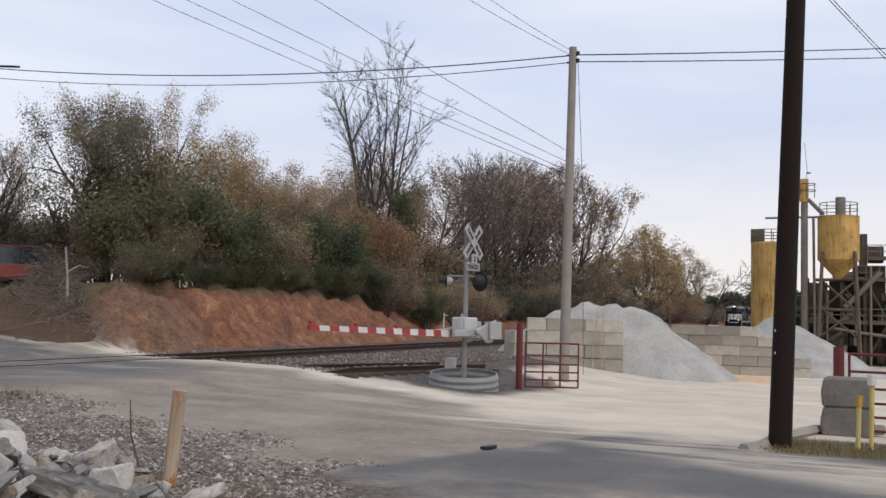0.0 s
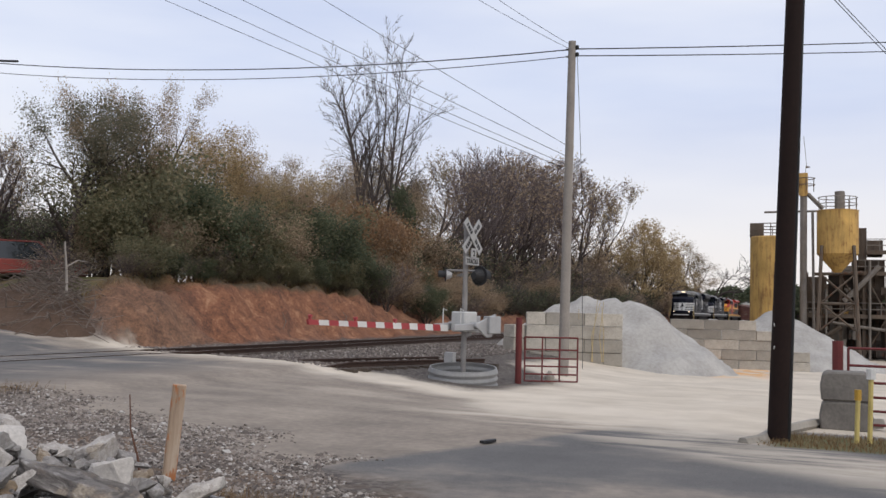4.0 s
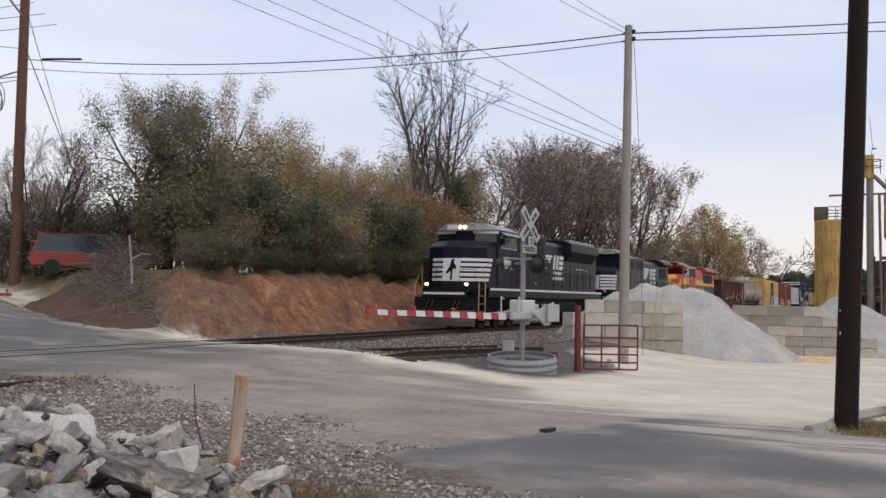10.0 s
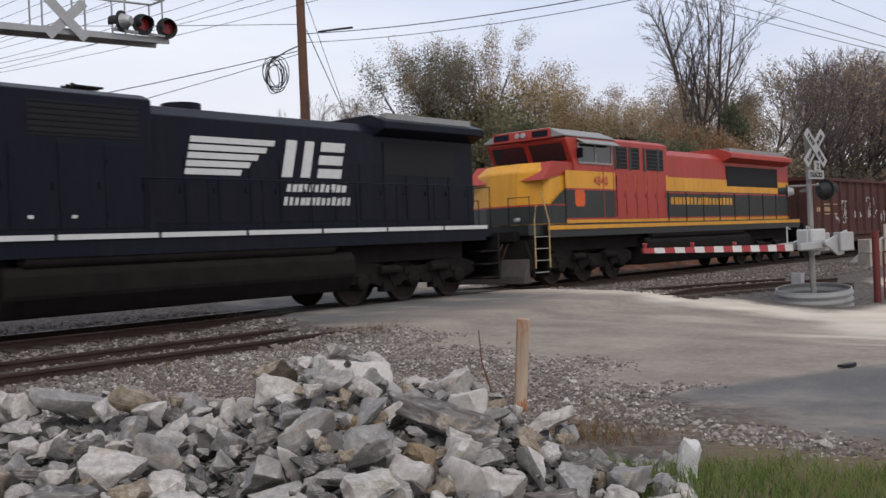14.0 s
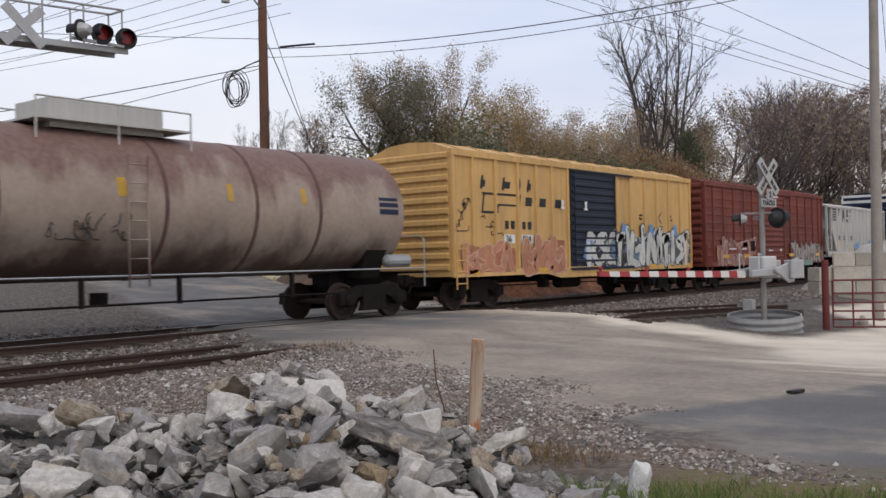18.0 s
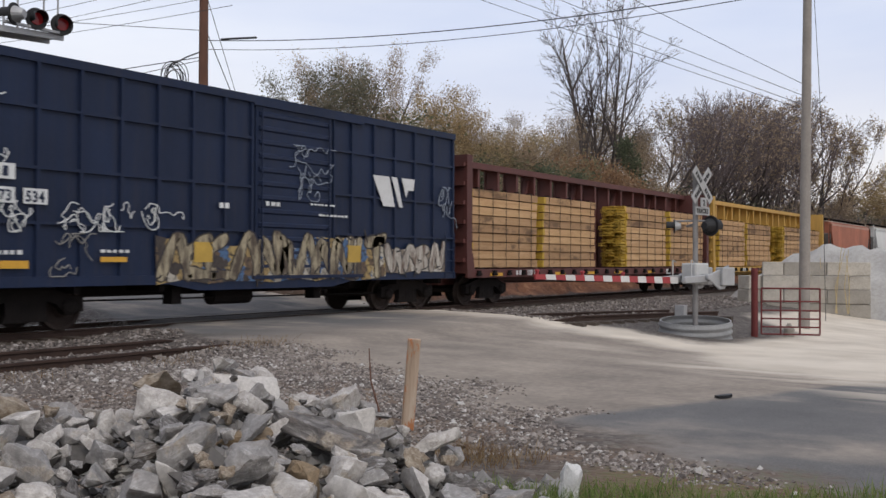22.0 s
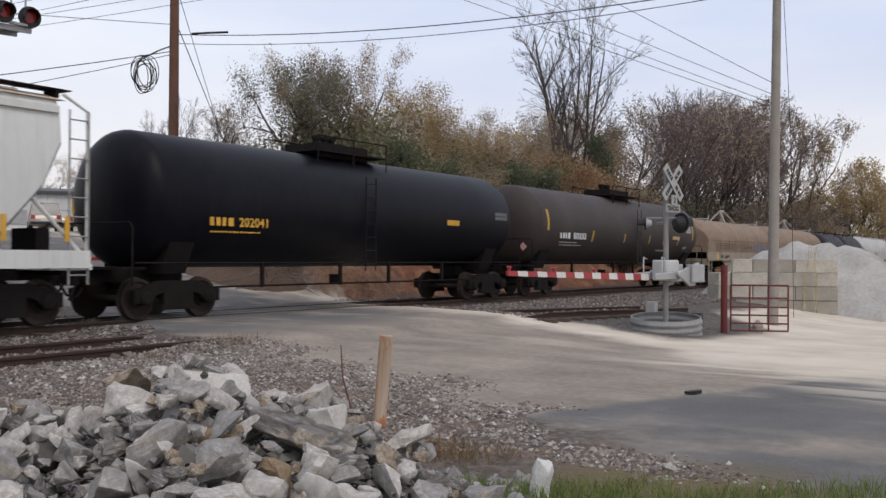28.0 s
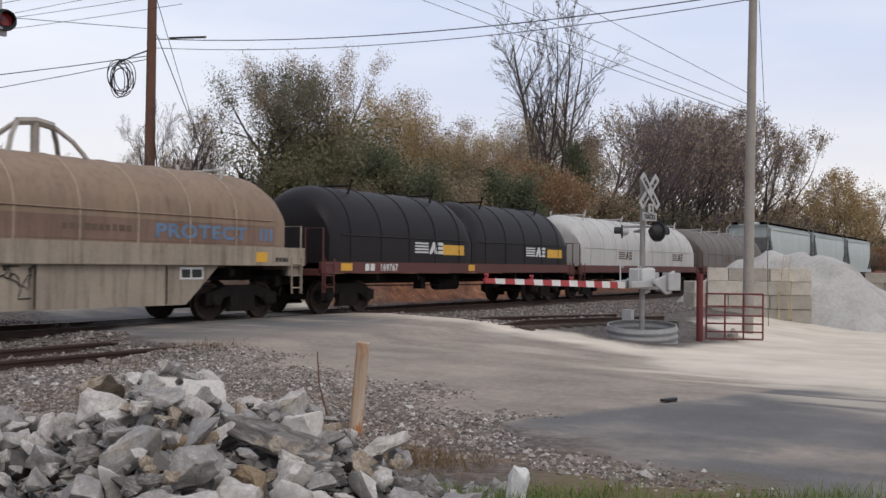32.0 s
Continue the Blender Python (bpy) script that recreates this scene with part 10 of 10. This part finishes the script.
while x < 142:          # the understorey, thick enough that no sky shows through low down
    far_off = x > 50
    for y, lo, hi in ((25.6, 2.2, 3.6), (28.4, 3.4, 5.4), (22.9, 1.5, 2.9)):
        if y < 23 and x < 50:
            continue
        if x < 45:
            kind = rt.choice(("tan_a", "tan_a", "ever_b", "tan_a", "brush_a", "ever_b"))
        elif x < 62:
            kind = rt.choice(("rust_a", "tan_a", "rust_a", "brush_a", "ever_a"))
        else:
            kind = rt.choice(("thicket", "brush_a", "thicket", "tan_a", "thicket", "brush_a"))
        xx, yy = x + rt.uniform(-0.8, 0.8), y + rt.uniform(-0.8, 0.8)
        grow = 1 + max(0, x - 60) * 0.008
        grow_at(kind, xx, yy, float(ground(xx, yy)) + rt.uniform(lo, hi) * grow, rt.uniform(0, 6.3), rt.uniform(1.0, 1.4))
    x += 1.9 + max(0, x - 50) * 0.025
for k in range(24):     # dark growth that hangs over the lip of the earth cut
    x = 29.4 + k * 0.92
    y = 24.1 + rt.uniform(-0.3, 0.5)
    grow_at(rt.choice(("ever_b", "ever_b", "brush_a", "ever_a")), x, y, float(ground(x, y)) + rt.uniform(0.9, 1.7), rt.uniform(0, 6.3), rt.uniform(1.2, 1.7))
for k in range(16):     # low growth beyond the plant's heaps, towards the far end of the line
    x = 130 + k * 7
    grow_at(rt.choice(("tan_a", "brush_a", "rust_a")), x, 23.3 + rt.uniform(-0.6, 1.5), float(ground(x, 24)) + rt.uniform(3.5, 5.5), rt.uniform(0, 6.3), 1.5)
for k in range(34):     # conifers on the skyline
    x = 300 + rt.uniform(-18, 18)
    grow_at("conifer", x, -20 + k * 1.75, rt.uniform(8.6, 11.0), rt.uniform(0, 6.3), 1.3)
for k in range(22):     # low wood beyond the road
    grow_at(rt.choice(("bare_b", "olive_b", "brown_b")), 26 + k * 2.6 + rt.uniform(-1, 1), 128 + rt.uniform(-5, 8), rt.uniform(8, 11.5), rt.uniform(0, 6.3), 1.2)

# ---- cut branches heaped on the bank ----
STICK = plain("weathered sticks", (0.145, 0.118, 0.10), 0.9, 0, 0.35, 8, 0.2)
PEAKS = [(25.0, 23.3, 1.05), (25.9, 24.4, 1.7), (26.9, 25.6, 2.2), (27.9, 26.8, 2.5)]
heap("soil_mound", "brown soil mound under cut branches", PEAKS, 0.62, heap_material("dark soil", (0.055, 0.037, 0.027), (0.135, 0.088, 0.062)), 4.5, 0.25)
brush = thing("brush_pile", "heap of dry cut branches on the bank", "brush pile")
for k in range(280):
    f = rt.random()
    x, y = 24.7 + 3.5 * f + rt.uniform(-1.2, 1.2), 22.9 + 4.2 * f + rt.uniform(-1.2, 1.2)
    z = max(float(ground(x, y)), max(pz - 0.62 * math.hypot(x - px, y - py) for px, py, pz in PEAKS)) + rt.uniform(0.0, 0.45)
    a, l = rt.uniform(0, 6.3), rt.uniform(0.6, 1.9)
    dx, dy, dz = math.cos(a) * l, math.sin(a) * l * 0.7, rt.uniform(-0.5, 0.7)
    bm = bmnew()
    bend = rt.uniform(-0.2, 0.3)
    tube(bm, [(x, y, z), (x + dx * 0.4, y + dy * 0.4, z + dz * 0.4 + bend), (x + dx, y + dy, z + dz)], rt.uniform(0.010, 0.028), 4, 0.006)
    part("branch", bm, STICK, brush)
dead = thing("dead_stick", "grey dead sapling leaning at the bank's edge", "sapling")
bm = bmnew()
tube(bm, [(26.15, 24.0, 1.5), (26.1, 24.0, 2.3), (25.95, 24.0, 3.35)], 0.055, 6, 0.03)
part("trunk", bm, plain("grey wood", (0.30, 0.27, 0.24), 0.9, 0, 0.3, 6), dead)
bm = bmnew()
tube(bm, [(26.08, 24.0, 2.5), (26.5, 23.9, 2.75), (27.0, 23.9, 2.7)], 0.03, 5, 0.012)
part("branch", bm, plain("grey wood branch", (0.27, 0.24, 0.21), 0.9, 0, 0.3, 6), dead)
for x, y, z, l in ((27.9, 21.7, 0.35, 0.9), (42.8, 21.9, 0.6, 0.7), (36.4, 21.6, 0.25, 1.1), (24.9, 22.0, 0.5, 1.7)):
    root = thing("fallen_branch", "pale dead branch lying on the earth cut", "branch")
    bm = bmnew()
    tube(bm, [(x, y, z), (x + l * 0.2, y - 0.05, z + l * 0.4), (x + l * 0.3, y + 0.2, z + l * 0.75)], 0.035, 5, 0.015)
    part("limb", bm, STICK, root)
# ---- the heap of broken stone by the camera ----
def rock_material(name="broken marble", dark=False):
    """Quarry stone: white, blue-grey, dark banded and rust-stained blocks, with dusty upper faces."""
    m = Mat(name, 0.8, 0.0, 0.35)
    R = m.info.outputs["Random"]
    R2 = m.math("FRACT", m.math("MULTIPLY", R, 7.31))
    big, mid, fine = m.noise(1.1, 5, 0.6), m.noise(3.4, 6, 0.62), m.noise(16, 5, 0.65)
    bands = m.noise(1.7, 7, 0.62, (0.7, 0.9, 5.0), warp=0.7)
    f = m.math("ADD", m.math("MULTIPLY", big, 0.45), m.math("ADD", m.math("MULTIPLY", mid, 0.40), m.math("MULTIPLY", fine, 0.15)))
    pale = m.ramp(f, (0.34, (0.232, 0.211, 0.192)), (0.48, (0.395, 0.364, 0.333)), (0.62, (0.61, 0.575, 0.532)))
    blue = m.ramp(f, (0.34, (0.140, 0.130, 0.122)), (0.50, (0.255, 0.239, 0.226)), (0.64, (0.43, 0.408, 0.385)))
    darkr = m.ramp(bands, (0.34, (0.050, 0.044, 0.041)), (0.48, (0.125, 0.113, 0.105)), (0.62, (0.225, 0.210, 0.197)), (0.74, (0.42, 0.405, 0.385)))
    tan = m.ramp(f, (0.34, (0.10, 0.070, 0.047)), (0.48, (0.235, 0.183, 0.130)), (0.62, (0.43, 0.375, 0.30)))
    if dark:
        col = darkr
    else:
        col = m.mix(m.step(R, 0.40, 0.42), pale, blue)
        col = m.mix(m.step(R, 0.74, 0.76), col, darkr)
        col = m.mix(m.step(R, 0.88, 0.90), col, tan)
    rust = m.math("MULTIPLY", m.step(m.noise(0.9, 5, 0.65), 0.54, 0.64), m.step(R2, 0.45, 0.75))
    col = m.mix(m.math("MULTIPLY", rust, 0.8), col, tan)
    vein = m.math("MULTIPLY", m.step(bands, 0.57, 0.63), m.math("SUBTRACT", 1.0, m.step(bands, 0.63, 0.69)))
    col = m.mix(m.math("MULTIPLY", vein, 0.3), col, (0.58, 0.57, 0.55))
    soil = m.step(m.noise(2.2, 6, 0.7), 0.52, 0.68)
    m.colour(m.mix(m.math("MULTIPLY", soil, 0.55), col, (0.15, 0.115, 0.09)))
    m.bump(m.math("ADD", m.math("MULTIPLY", mid, 0.8), m.math("ADD", m.math("MULTIPLY", fine, 0.4), m.math("MULTIPLY", bands, 0.5))), 0.5, 0.025)
    return m.m


ROCK = rock_material()
PALE = plain("clean broken marble", (0.50, 0.468, 0.432), 0.8, 0, 0.28, 7, bump=0.5)
BROWN = plain("iron-stained stone", (0.215, 0.155, 0.095), 0.85, 0, 0.5, 6, bump=0.6)
SLATY = rock_material("dark banded marble", True)


def rock_mesh(seed, sx, sy, sz, pts=13):
    """A broken block: plane faces with softened arrises, chips and a few steps in the fracture."""
    r = random.Random(seed)
    bm = bmnew()
    for k in range(pts):
        p = Vector((r.uniform(-1, 1), r.uniform(-1, 1), r.uniform(-1, 1)))
        p = p / max(abs(p.x), abs(p.y), abs(p.z)) * r.uniform(0.70, 1.0)
        bm.verts.new((p.x * sx, p.y * sy, p.z * sz))
    bmesh.ops.convex_hull(bm, input=bm.verts)
    for v in [v for v in bm.verts if not v.link_faces]:
        bm.verts.remove(v)
    bmesh.ops.dissolve_limit(bm, angle_limit=radians(22), verts=bm.verts[:], edges=bm.edges[:])
    bmesh.ops.bevel(bm, geom=bm.edges[:], offset=0.075, segments=2, affect="EDGES", profile=0.55, clamp_overlap=True)
    bmesh.ops.triangulate(bm, faces=bm.faces[:])
    for cut in (0.62, 0.42):
        bmesh.ops.subdivide_edges(bm, edges=[e for e in bm.edges if e.calc_length() > cut], cuts=1)
        bmesh.ops.triangulate(bm, faces=[f for f in bm.faces if len(f.verts) > 3])
    for v in bm.verts:                       # chipped, never quite plane
        q = v.co
        n = noise.noise(q * 1.3 + Vector((seed, 0, 0))) * 0.22 + noise.noise(q * 3.6 + Vector((0, seed, 0))) * 0.10 + noise.noise(q * 8.0 + Vector((0, 0, seed))) * 0.04
        step = math.floor((q.z * 2.4 + noise.noise(q * 0.8 + Vector((3, seed, 0))) * 1.2)) % 2 * 0.05
        v.co += q.normalized() * (n - step)
    me = finish("rock", bm, True)
    me.materials.append(ROCK)
    return me


rr = random.Random(41)
ROCKS = [rock_mesh(k, rr.uniform(0.85, 1.4), rr.uniform(0.65, 0.95), rr.uniform(0.5, 0.8), rr.choice((9, 11, 13, 16))) for k in range(26)]
SLAB = rock_mesh(77, 1.9, 0.62, 0.42, 16)
# crest of the heap as seen round the eye: bearing in degrees and height over the rails
BEARING = (22, 25.7, 29.2, 31.8, 34.8, 37.2, 39.2, 43.8, 46.4, 48.7, 50.3, 53.4, 58.5, 60.5, 62.2, 70, 90)
CREST = (-0.32, -0.27, -0.09, 0.05, 0.13, 0.27, 0.41, 0.49, 0.69, 0.72, 0.56, 0.39, 0.47, 0.51, 0.51, 0.51, 0.42)


def heap_z(d, b):
    crest = float(np.interp(b, BEARING, CREST))
    ridge = 6.5 if b > 40 else 6.5 - (40 - b) * 0.035
    if d > ridge:
        return crest - (d - ridge) * 0.75
    return crest - (ridge - d) * 0.20 - max(0.0, 4.5 - d) * 0.35


pile = thing("rock_pile", "heap of broken grey and tan quarry stone", "rock pile")
placed = []


def drop(d, b, r, mesh, lift=0.0, rot=None, squash=1.0):
    x, y = d * math.cos(radians(b)), d * math.sin(radians(b))
    z = max(heap_z(d, b), float(ground(x, y)) + r * 0.25) + lift
    ob = part("rock", mesh, SLATY if mesh is SLAB else ROCK, pile)
    turn = rot if rot else (rr.uniform(-0.6, 0.6), rr.uniform(-0.6, 0.6), rr.uniform(0, 6.3))
    ob.matrix_world = pose(x, y, z, *[math.degrees(v) for v in turn]) @ Matrix.Diagonal((r, r, r * squash, 1))
    placed.append((x, y, r))
    return ob


# stones that stand out: long dark slab, big blocks on the crest and face
drop(5.75, 41.4, 0.20, SLAB, 0.06, (0.35, 0.38, radians(41.2) - 1.75))
CAP_STONE = rock_mesh(83, 1.7, 0.75, 0.5, 14)


def named_stone(d, b, z, r, mesh, mat, rot, squash=1.0):
    """A stone that catches the eye, set at a height of its own."""
    x, y = d * math.cos(radians(b)), d * math.sin(radians(b))
    ob = part("rock", mesh, mat, pile)
    ob.matrix_world = pose(x, y, z, *rot) @ Matrix.Diagonal((r, r, r * squash, 1))
    placed.append((x, y, r))


named_stone(6.25, 46.3, 0.60, 0.155, CAP_STONE, PALE, (10, 17, -38))
named_stone(6.1, 47.9, 0.56, 0.12, ROCKS[3], PALE, (20, 10, 30))
named_stone(5.5, 46.0, 0.36, 0.17, ROCKS[5], BROWN, (8, 6, -40), 0.8)
named_stone(5.2, 42.3, 0.20, 0.145, ROCKS[8], BROWN, (30, 50, 10))
named_stone(5.0, 50.4, 0.26, 0.17, ROCKS[2], PALE, (12, 70, -30))
named_stone(5.9, 39.7, 0.38, 0.165, ROCKS[11], PALE, (25, 20, 60))
named_stone(5.0, 39.2, 0.10, 0.18, ROCKS[14], PALE, (10, 35, -20))
for d, b, r, k in ((6.5, 50.6, 0.20, 7), (5.3, 40.6, 0.18, 9), (5.0, 38.2, 0.20, 11), (5.9, 38.6, 0.20, 2), (5.2, 49.4, 0.19, 13), (5.0, 52.2, 0.21, 6), (4.9, 56.6, 0.21, 8),
                   (5.2, 60.3, 0.20, 10), (5.6, 36.4, 0.19, 12), (5.2, 35.2, 0.19, 14), (4.95, 63.5, 0.24, 1), (6.2, 62.6, 0.20, 4), (6.1, 58.8, 0.19, 15), (5.4, 33.4, 0.17, 16), (5.1, 30.9, 0.14, 17), (5.4, 45.9, 0.17, 18), (4.9, 46.2, 0.19, 19)):
    drop(d, b, r * 0.86, ROCKS[k], rr.uniform(0.0, 0.05))
for r_lo, r_hi, want, gap in ((0.11, 0.155, 74, 0.70), (0.075, 0.11, 120, 0.68), (0.045, 0.075, 190, 0.60), (0.028, 0.045, 160, 0.5)):
    got = tries = 0
    while got < want and tries < 6000:
        tries += 1
        d, b, r = rr.uniform(4.0, 6.8), rr.uniform(26.5, 73), rr.uniform(r_lo, r_hi)
        if b < 34 and (d > 6.0 or d < 4.3):
            continue
        x, y = d * math.cos(radians(b)), d * math.sin(radians(b))
        if any((x - px) ** 2 + (y - py) ** 2 < (gap * (r + pr)) ** 2 for px, py, pr in placed):
            continue
        drop(d, b, r, rr.choice(ROCKS), rr.uniform(-0.03, 0.05) if r > 0.09 else rr.uniform(-0.05, 0.03))
        got += 1
block = thing("stone_block", "single white marble block lying in the grass", "stone")
ob = part("rock", rock_mesh(91, 0.8, 0.62, 1.0, 18), plain("white marble", (0.58, 0.57, 0.55), 0.85, 0, 0.25, 9, bump=0.5), block, "pale squared stone")
ob.matrix_world = pose(5.86, 3.0, -0.12, 8, 6, 30) @ Matrix.Diagonal((0.13, 0.13, 0.15, 1))


# ---- loose gravel, grass and weeds: past counting ----
def chip_field(name, places, sizes, material, label, seed, flat_k=0.7):
    """Small angular stones in one mesh."""
    r = np.random.default_rng(seed)
    n = len(places)
    base = np.array([(1, 0, 0), (-0.9, 0.2, 0), (0.1, 1, 0), (-0.1, -1, 0.1), (0.1, 0, 1), (0, 0.1, -0.8)])
    f = np.array([(0, 2, 4), (2, 1, 4), (1, 3, 4), (3, 0, 4), (2, 0, 5), (1, 2, 5), (3, 1, 5), (0, 3, 5)])
    v = base[None] * (1 + r.uniform(-0.35, 0.35, (n, 6, 3))) * sizes[:, None, None]
    v[:, :, 2] *= flat_k
    a, e = r.uniform(0, 6.3, n), r.uniform(-0.6, 0.6, n)
    ca, sa, ce, se = np.cos(a), np.sin(a), np.cos(e), np.sin(e)
    y2, z2 = v[:, :, 1] * ce[:, None] - v[:, :, 2] * se[:, None], v[:, :, 1] * se[:, None] + v[:, :, 2] * ce[:, None]
    x3, y3 = v[:, :, 0] * ca[:, None] - y2 * sa[:, None], v[:, :, 0] * sa[:, None] + y2 * ca[:, None]
    p = np.stack([x3, y3, z2], -1) + places[:, None]
    me = bpy.data.meshes.new(name)
    me.from_pydata(p.reshape(-1, 3).tolist(), [], (f[None] + 6 * np.arange(n)[:, None, None]).reshape(-1, 3).tolist())
    return tagged(part(name, me, material), label, "gravel", kind="stuff")


def chips_material(name, *stops):
    m = Mat(name, 0.9, 0.0, 0.25)
    m.colour(m.mix(m.math("MULTIPLY", m.noise(30, 3, world=True), 0.5), m.ramp(m.geo.outputs["Random Per Island"], *stops), (0.20, 0.185, 0.17)))
    return m.m


GRIT = chips_material("gravel stones", (0.0, (0.045, 0.034, 0.030)), (0.35, (0.125, 0.100, 0.086)), (0.70, (0.235, 0.198, 0.172)), (0.92, (0.37, 0.335, 0.30)), (1.0, (0.55, 0.53, 0.50)))
BALLAST = chips_material("ballast stones", (0.0, (0.045, 0.033, 0.029)), (0.4, (0.105, 0.082, 0.070)), (0.8, (0.185, 0.152, 0.132)), (1.0, (0.33, 0.30, 0.275)))
# the heap's chips are darker than its blocks, putting gap shade into the colour
ROCKCHIP = chips_material("stone chips", (0.0, (0.05, 0.045, 0.042)), (0.4, (0.13, 0.122, 0.115)), (0.8, (0.26, 0.25, 0.24)), (1.0, (0.45, 0.43, 0.40)))
ng = np.random.default_rng(7)


def strewn(n, x0, x1, y0, y1, keep):
    x, y = ng.uniform(x0, x1, n), ng.uniform(y0, y1, n)
    k = keep(x, y)
    x, y = x[k], y[k]
    return np.stack([x, y, surface(x, y)], -1)


def edge_of_gravel(x, y):
    wave = 0.35 * np.sin(x * 1.9 + y) + 0.25 * np.sin(y * 3.1)
    return (lateral(x, y) < -3.75 + wave + ng.normal(0, 0.28, len(x))) & (y > 4.2 + 0.5 * np.sin(x * 2.3)) & ((x ** 2 + y ** 2) > 25)


g1 = strewn(70000, 1.5, 13, 4.0, 12.0, edge_of_gravel)
chip_field("gravel", g1, ng.lognormal(math.log(0.018), 0.42, len(g1)), GRIT, "loose grey gravel beside the road", 1)
g2 = strewn(16000, 6.0, 8.6, 1.4, 4.6, lambda x, y: ng.random(len(x)) < np.exp(-((x - 7.25 - 0.12 * (y - 3)) / 0.26) ** 2 - ((y - 3.0) / 0.75) ** 2))
chip_field("rubble_patch", g2, ng.lognormal(math.log(0.018), 0.45, len(g2)), GRIT, "patch of rubble and grit at the road's edge", 2)
g3 = strewn(30000, -8, 42, 10.9, 20.4, lambda x, y: (np.abs(lateral(x, y)) > 4.7 + 0.3 * np.sin(y * 2)) & (y > spur_y(x) - 1.5 + 0.3 * np.sin(x)) & (np.abs(y - MAIN_Y) > 0.0))
g3[:, 2] += 0.015
chip_field("ballast", g3, ng.lognormal(math.log(0.036), 0.3, len(g3)), BALLAST, "grey-brown track ballast", 3)
g4 = strewn(9000, 1.8, 6.6, 1.8, 6.8, lambda x, y: (np.hypot(x, y) < 7.2) & (np.hypot(x, y) > 4.0) & (np.degrees(np.arctan2(y, x)) > 27))
g4[:, 2] = [max(heap_z(math.hypot(x, y), math.degrees(math.atan2(y, x))) - 0.13, z) for x, y, z in g4]
chip_field("stone_chips", g4, ng.lognormal(math.log(0.036), 0.45, len(g4)), ROCKCHIP, "small chips filling the stone heap", 4)


def blades(name, places, heights, width, material, label, cat, seed, bend=0.45):
    r = np.random.default_rng(seed)
    n = len(places)
    a = r.uniform(0, 6.3, n)
    side = np.stack([np.cos(a), np.sin(a), np.zeros(n)], -1) * width
    tip = np.stack([r.normal(0, bend, n), r.normal(0, bend, n), np.ones(n)], -1) * heights[:, None]
    midp = places + tip * np.array([0.35, 0.35, 0.55])
    v = np.stack([places - side, places + side, midp + side * 0.7, midp - side * 0.7, places + tip], 1).reshape(-1, 3)
    i = 5 * np.arange(n)
    faces = np.stack([i, i + 1, i + 2, i + 3], -1).tolist() + np.stack([i + 3, i + 2, i + 4], -1).tolist()
    me = bpy.data.meshes.new(name)
    me.from_pydata(v.tolist(), [], faces)
    return tagged(part(name, me, material), label, cat, kind="stuff")


GRASS = leaf_material("grass blades", (0.06, 0.085, 0.022), (0.12, 0.18, 0.045), (0.21, 0.27, 0.08), (0.30, 0.25, 0.12))
STRAW = leaf_material("dry weeds", (0.09, 0.05, 0.025), (0.17, 0.10, 0.05), (0.27, 0.19, 0.10), (0.34, 0.26, 0.15))
p = strewn(26000, 3.6, 8.2, -0.6, 4.3, lambda x, y: (x - 5.2 + 0.55 * (y - 2.7) < 1.35 + 0.18 * np.sin(x * 5 + y * 7) - np.abs(ng.normal(0, 0.22, len(x)))) & (np.hypot(x, y) > 4.4) & (np.degrees(np.arctan2(y, x)) < 33))
blades("grass", p, ng.uniform(0.04, 0.15, len(p)), 0.004, GRASS, "short green and brown grass beside the stones", "grass", 5)
p = strewn(2400, 13.0, 15.1, -1.5, 0.75, lambda x, y: ng.random(len(x)) < 0.8)
blades("grass_verge", p, ng.uniform(0.03, 0.09, len(p)), 0.005, STRAW, "patchy grass along the yard's kerb", "grass", 6)
p = np.concatenate([strewn(1500, 6.2, 7.1, 3.7, 4.9, lambda x, y: ng.random(len(x)) < np.exp(-((x - 6.6) / 0.3) ** 2 - ((y - 4.25) / 0.4) ** 2)),
                    strewn(900, 10.2, 12.4, 11.0, 12.0, lambda x, y: ng.random(len(x)) < np.exp(-((x - 11.3) / 0.6) ** 2 - ((y - 11.5) / 0.25) ** 2)),
                    strewn(500, 3, 10, 10.4, 11.2, lambda x, y: np.sin(x * 3) > 0.3)])
blades("dry_weeds", p, ng.uniform(0.05, 0.20, len(p)), 0.003, STRAW, "dry brown weeds at the siding and the heap", "weeds", 7, 0.6)
p = strewn(5200, 27, 60, 23.2, 24.8, lambda x, y: lateral(x, y) > 5)
blades("bank_weeds", p, ng.uniform(0.08, 0.34, len(p)), 0.006, STRAW, "dry grass hanging over the earth cut", "weeds", 8, 0.7)
# ---- what moves: the train runs in from the far end and passes ----
def head_x(t):
    """Where the leading headlight is at t seconds; the train keeps very nearly one speed."""
    return 17.6157 - (0.00136109643 * (t ** 3 - 11.5 ** 3) - 0.0812564335 * (t ** 2 - 11.5 ** 2) + 16.146326 * (t - 11.5))


def motions():
    for ob, s0 in TRAIN:
        rows = []
        for t in range(0, 33, 2):
            x = head_x(t) + s0
            bend = math.degrees(math.atan2(main_y(x + 15.0) - main_y(x + 1.0), 14.0))
            rows.append((t, pose(x, main_y(x), 0, 0, 0, bend)))
        walk(ob, rows)


motions()
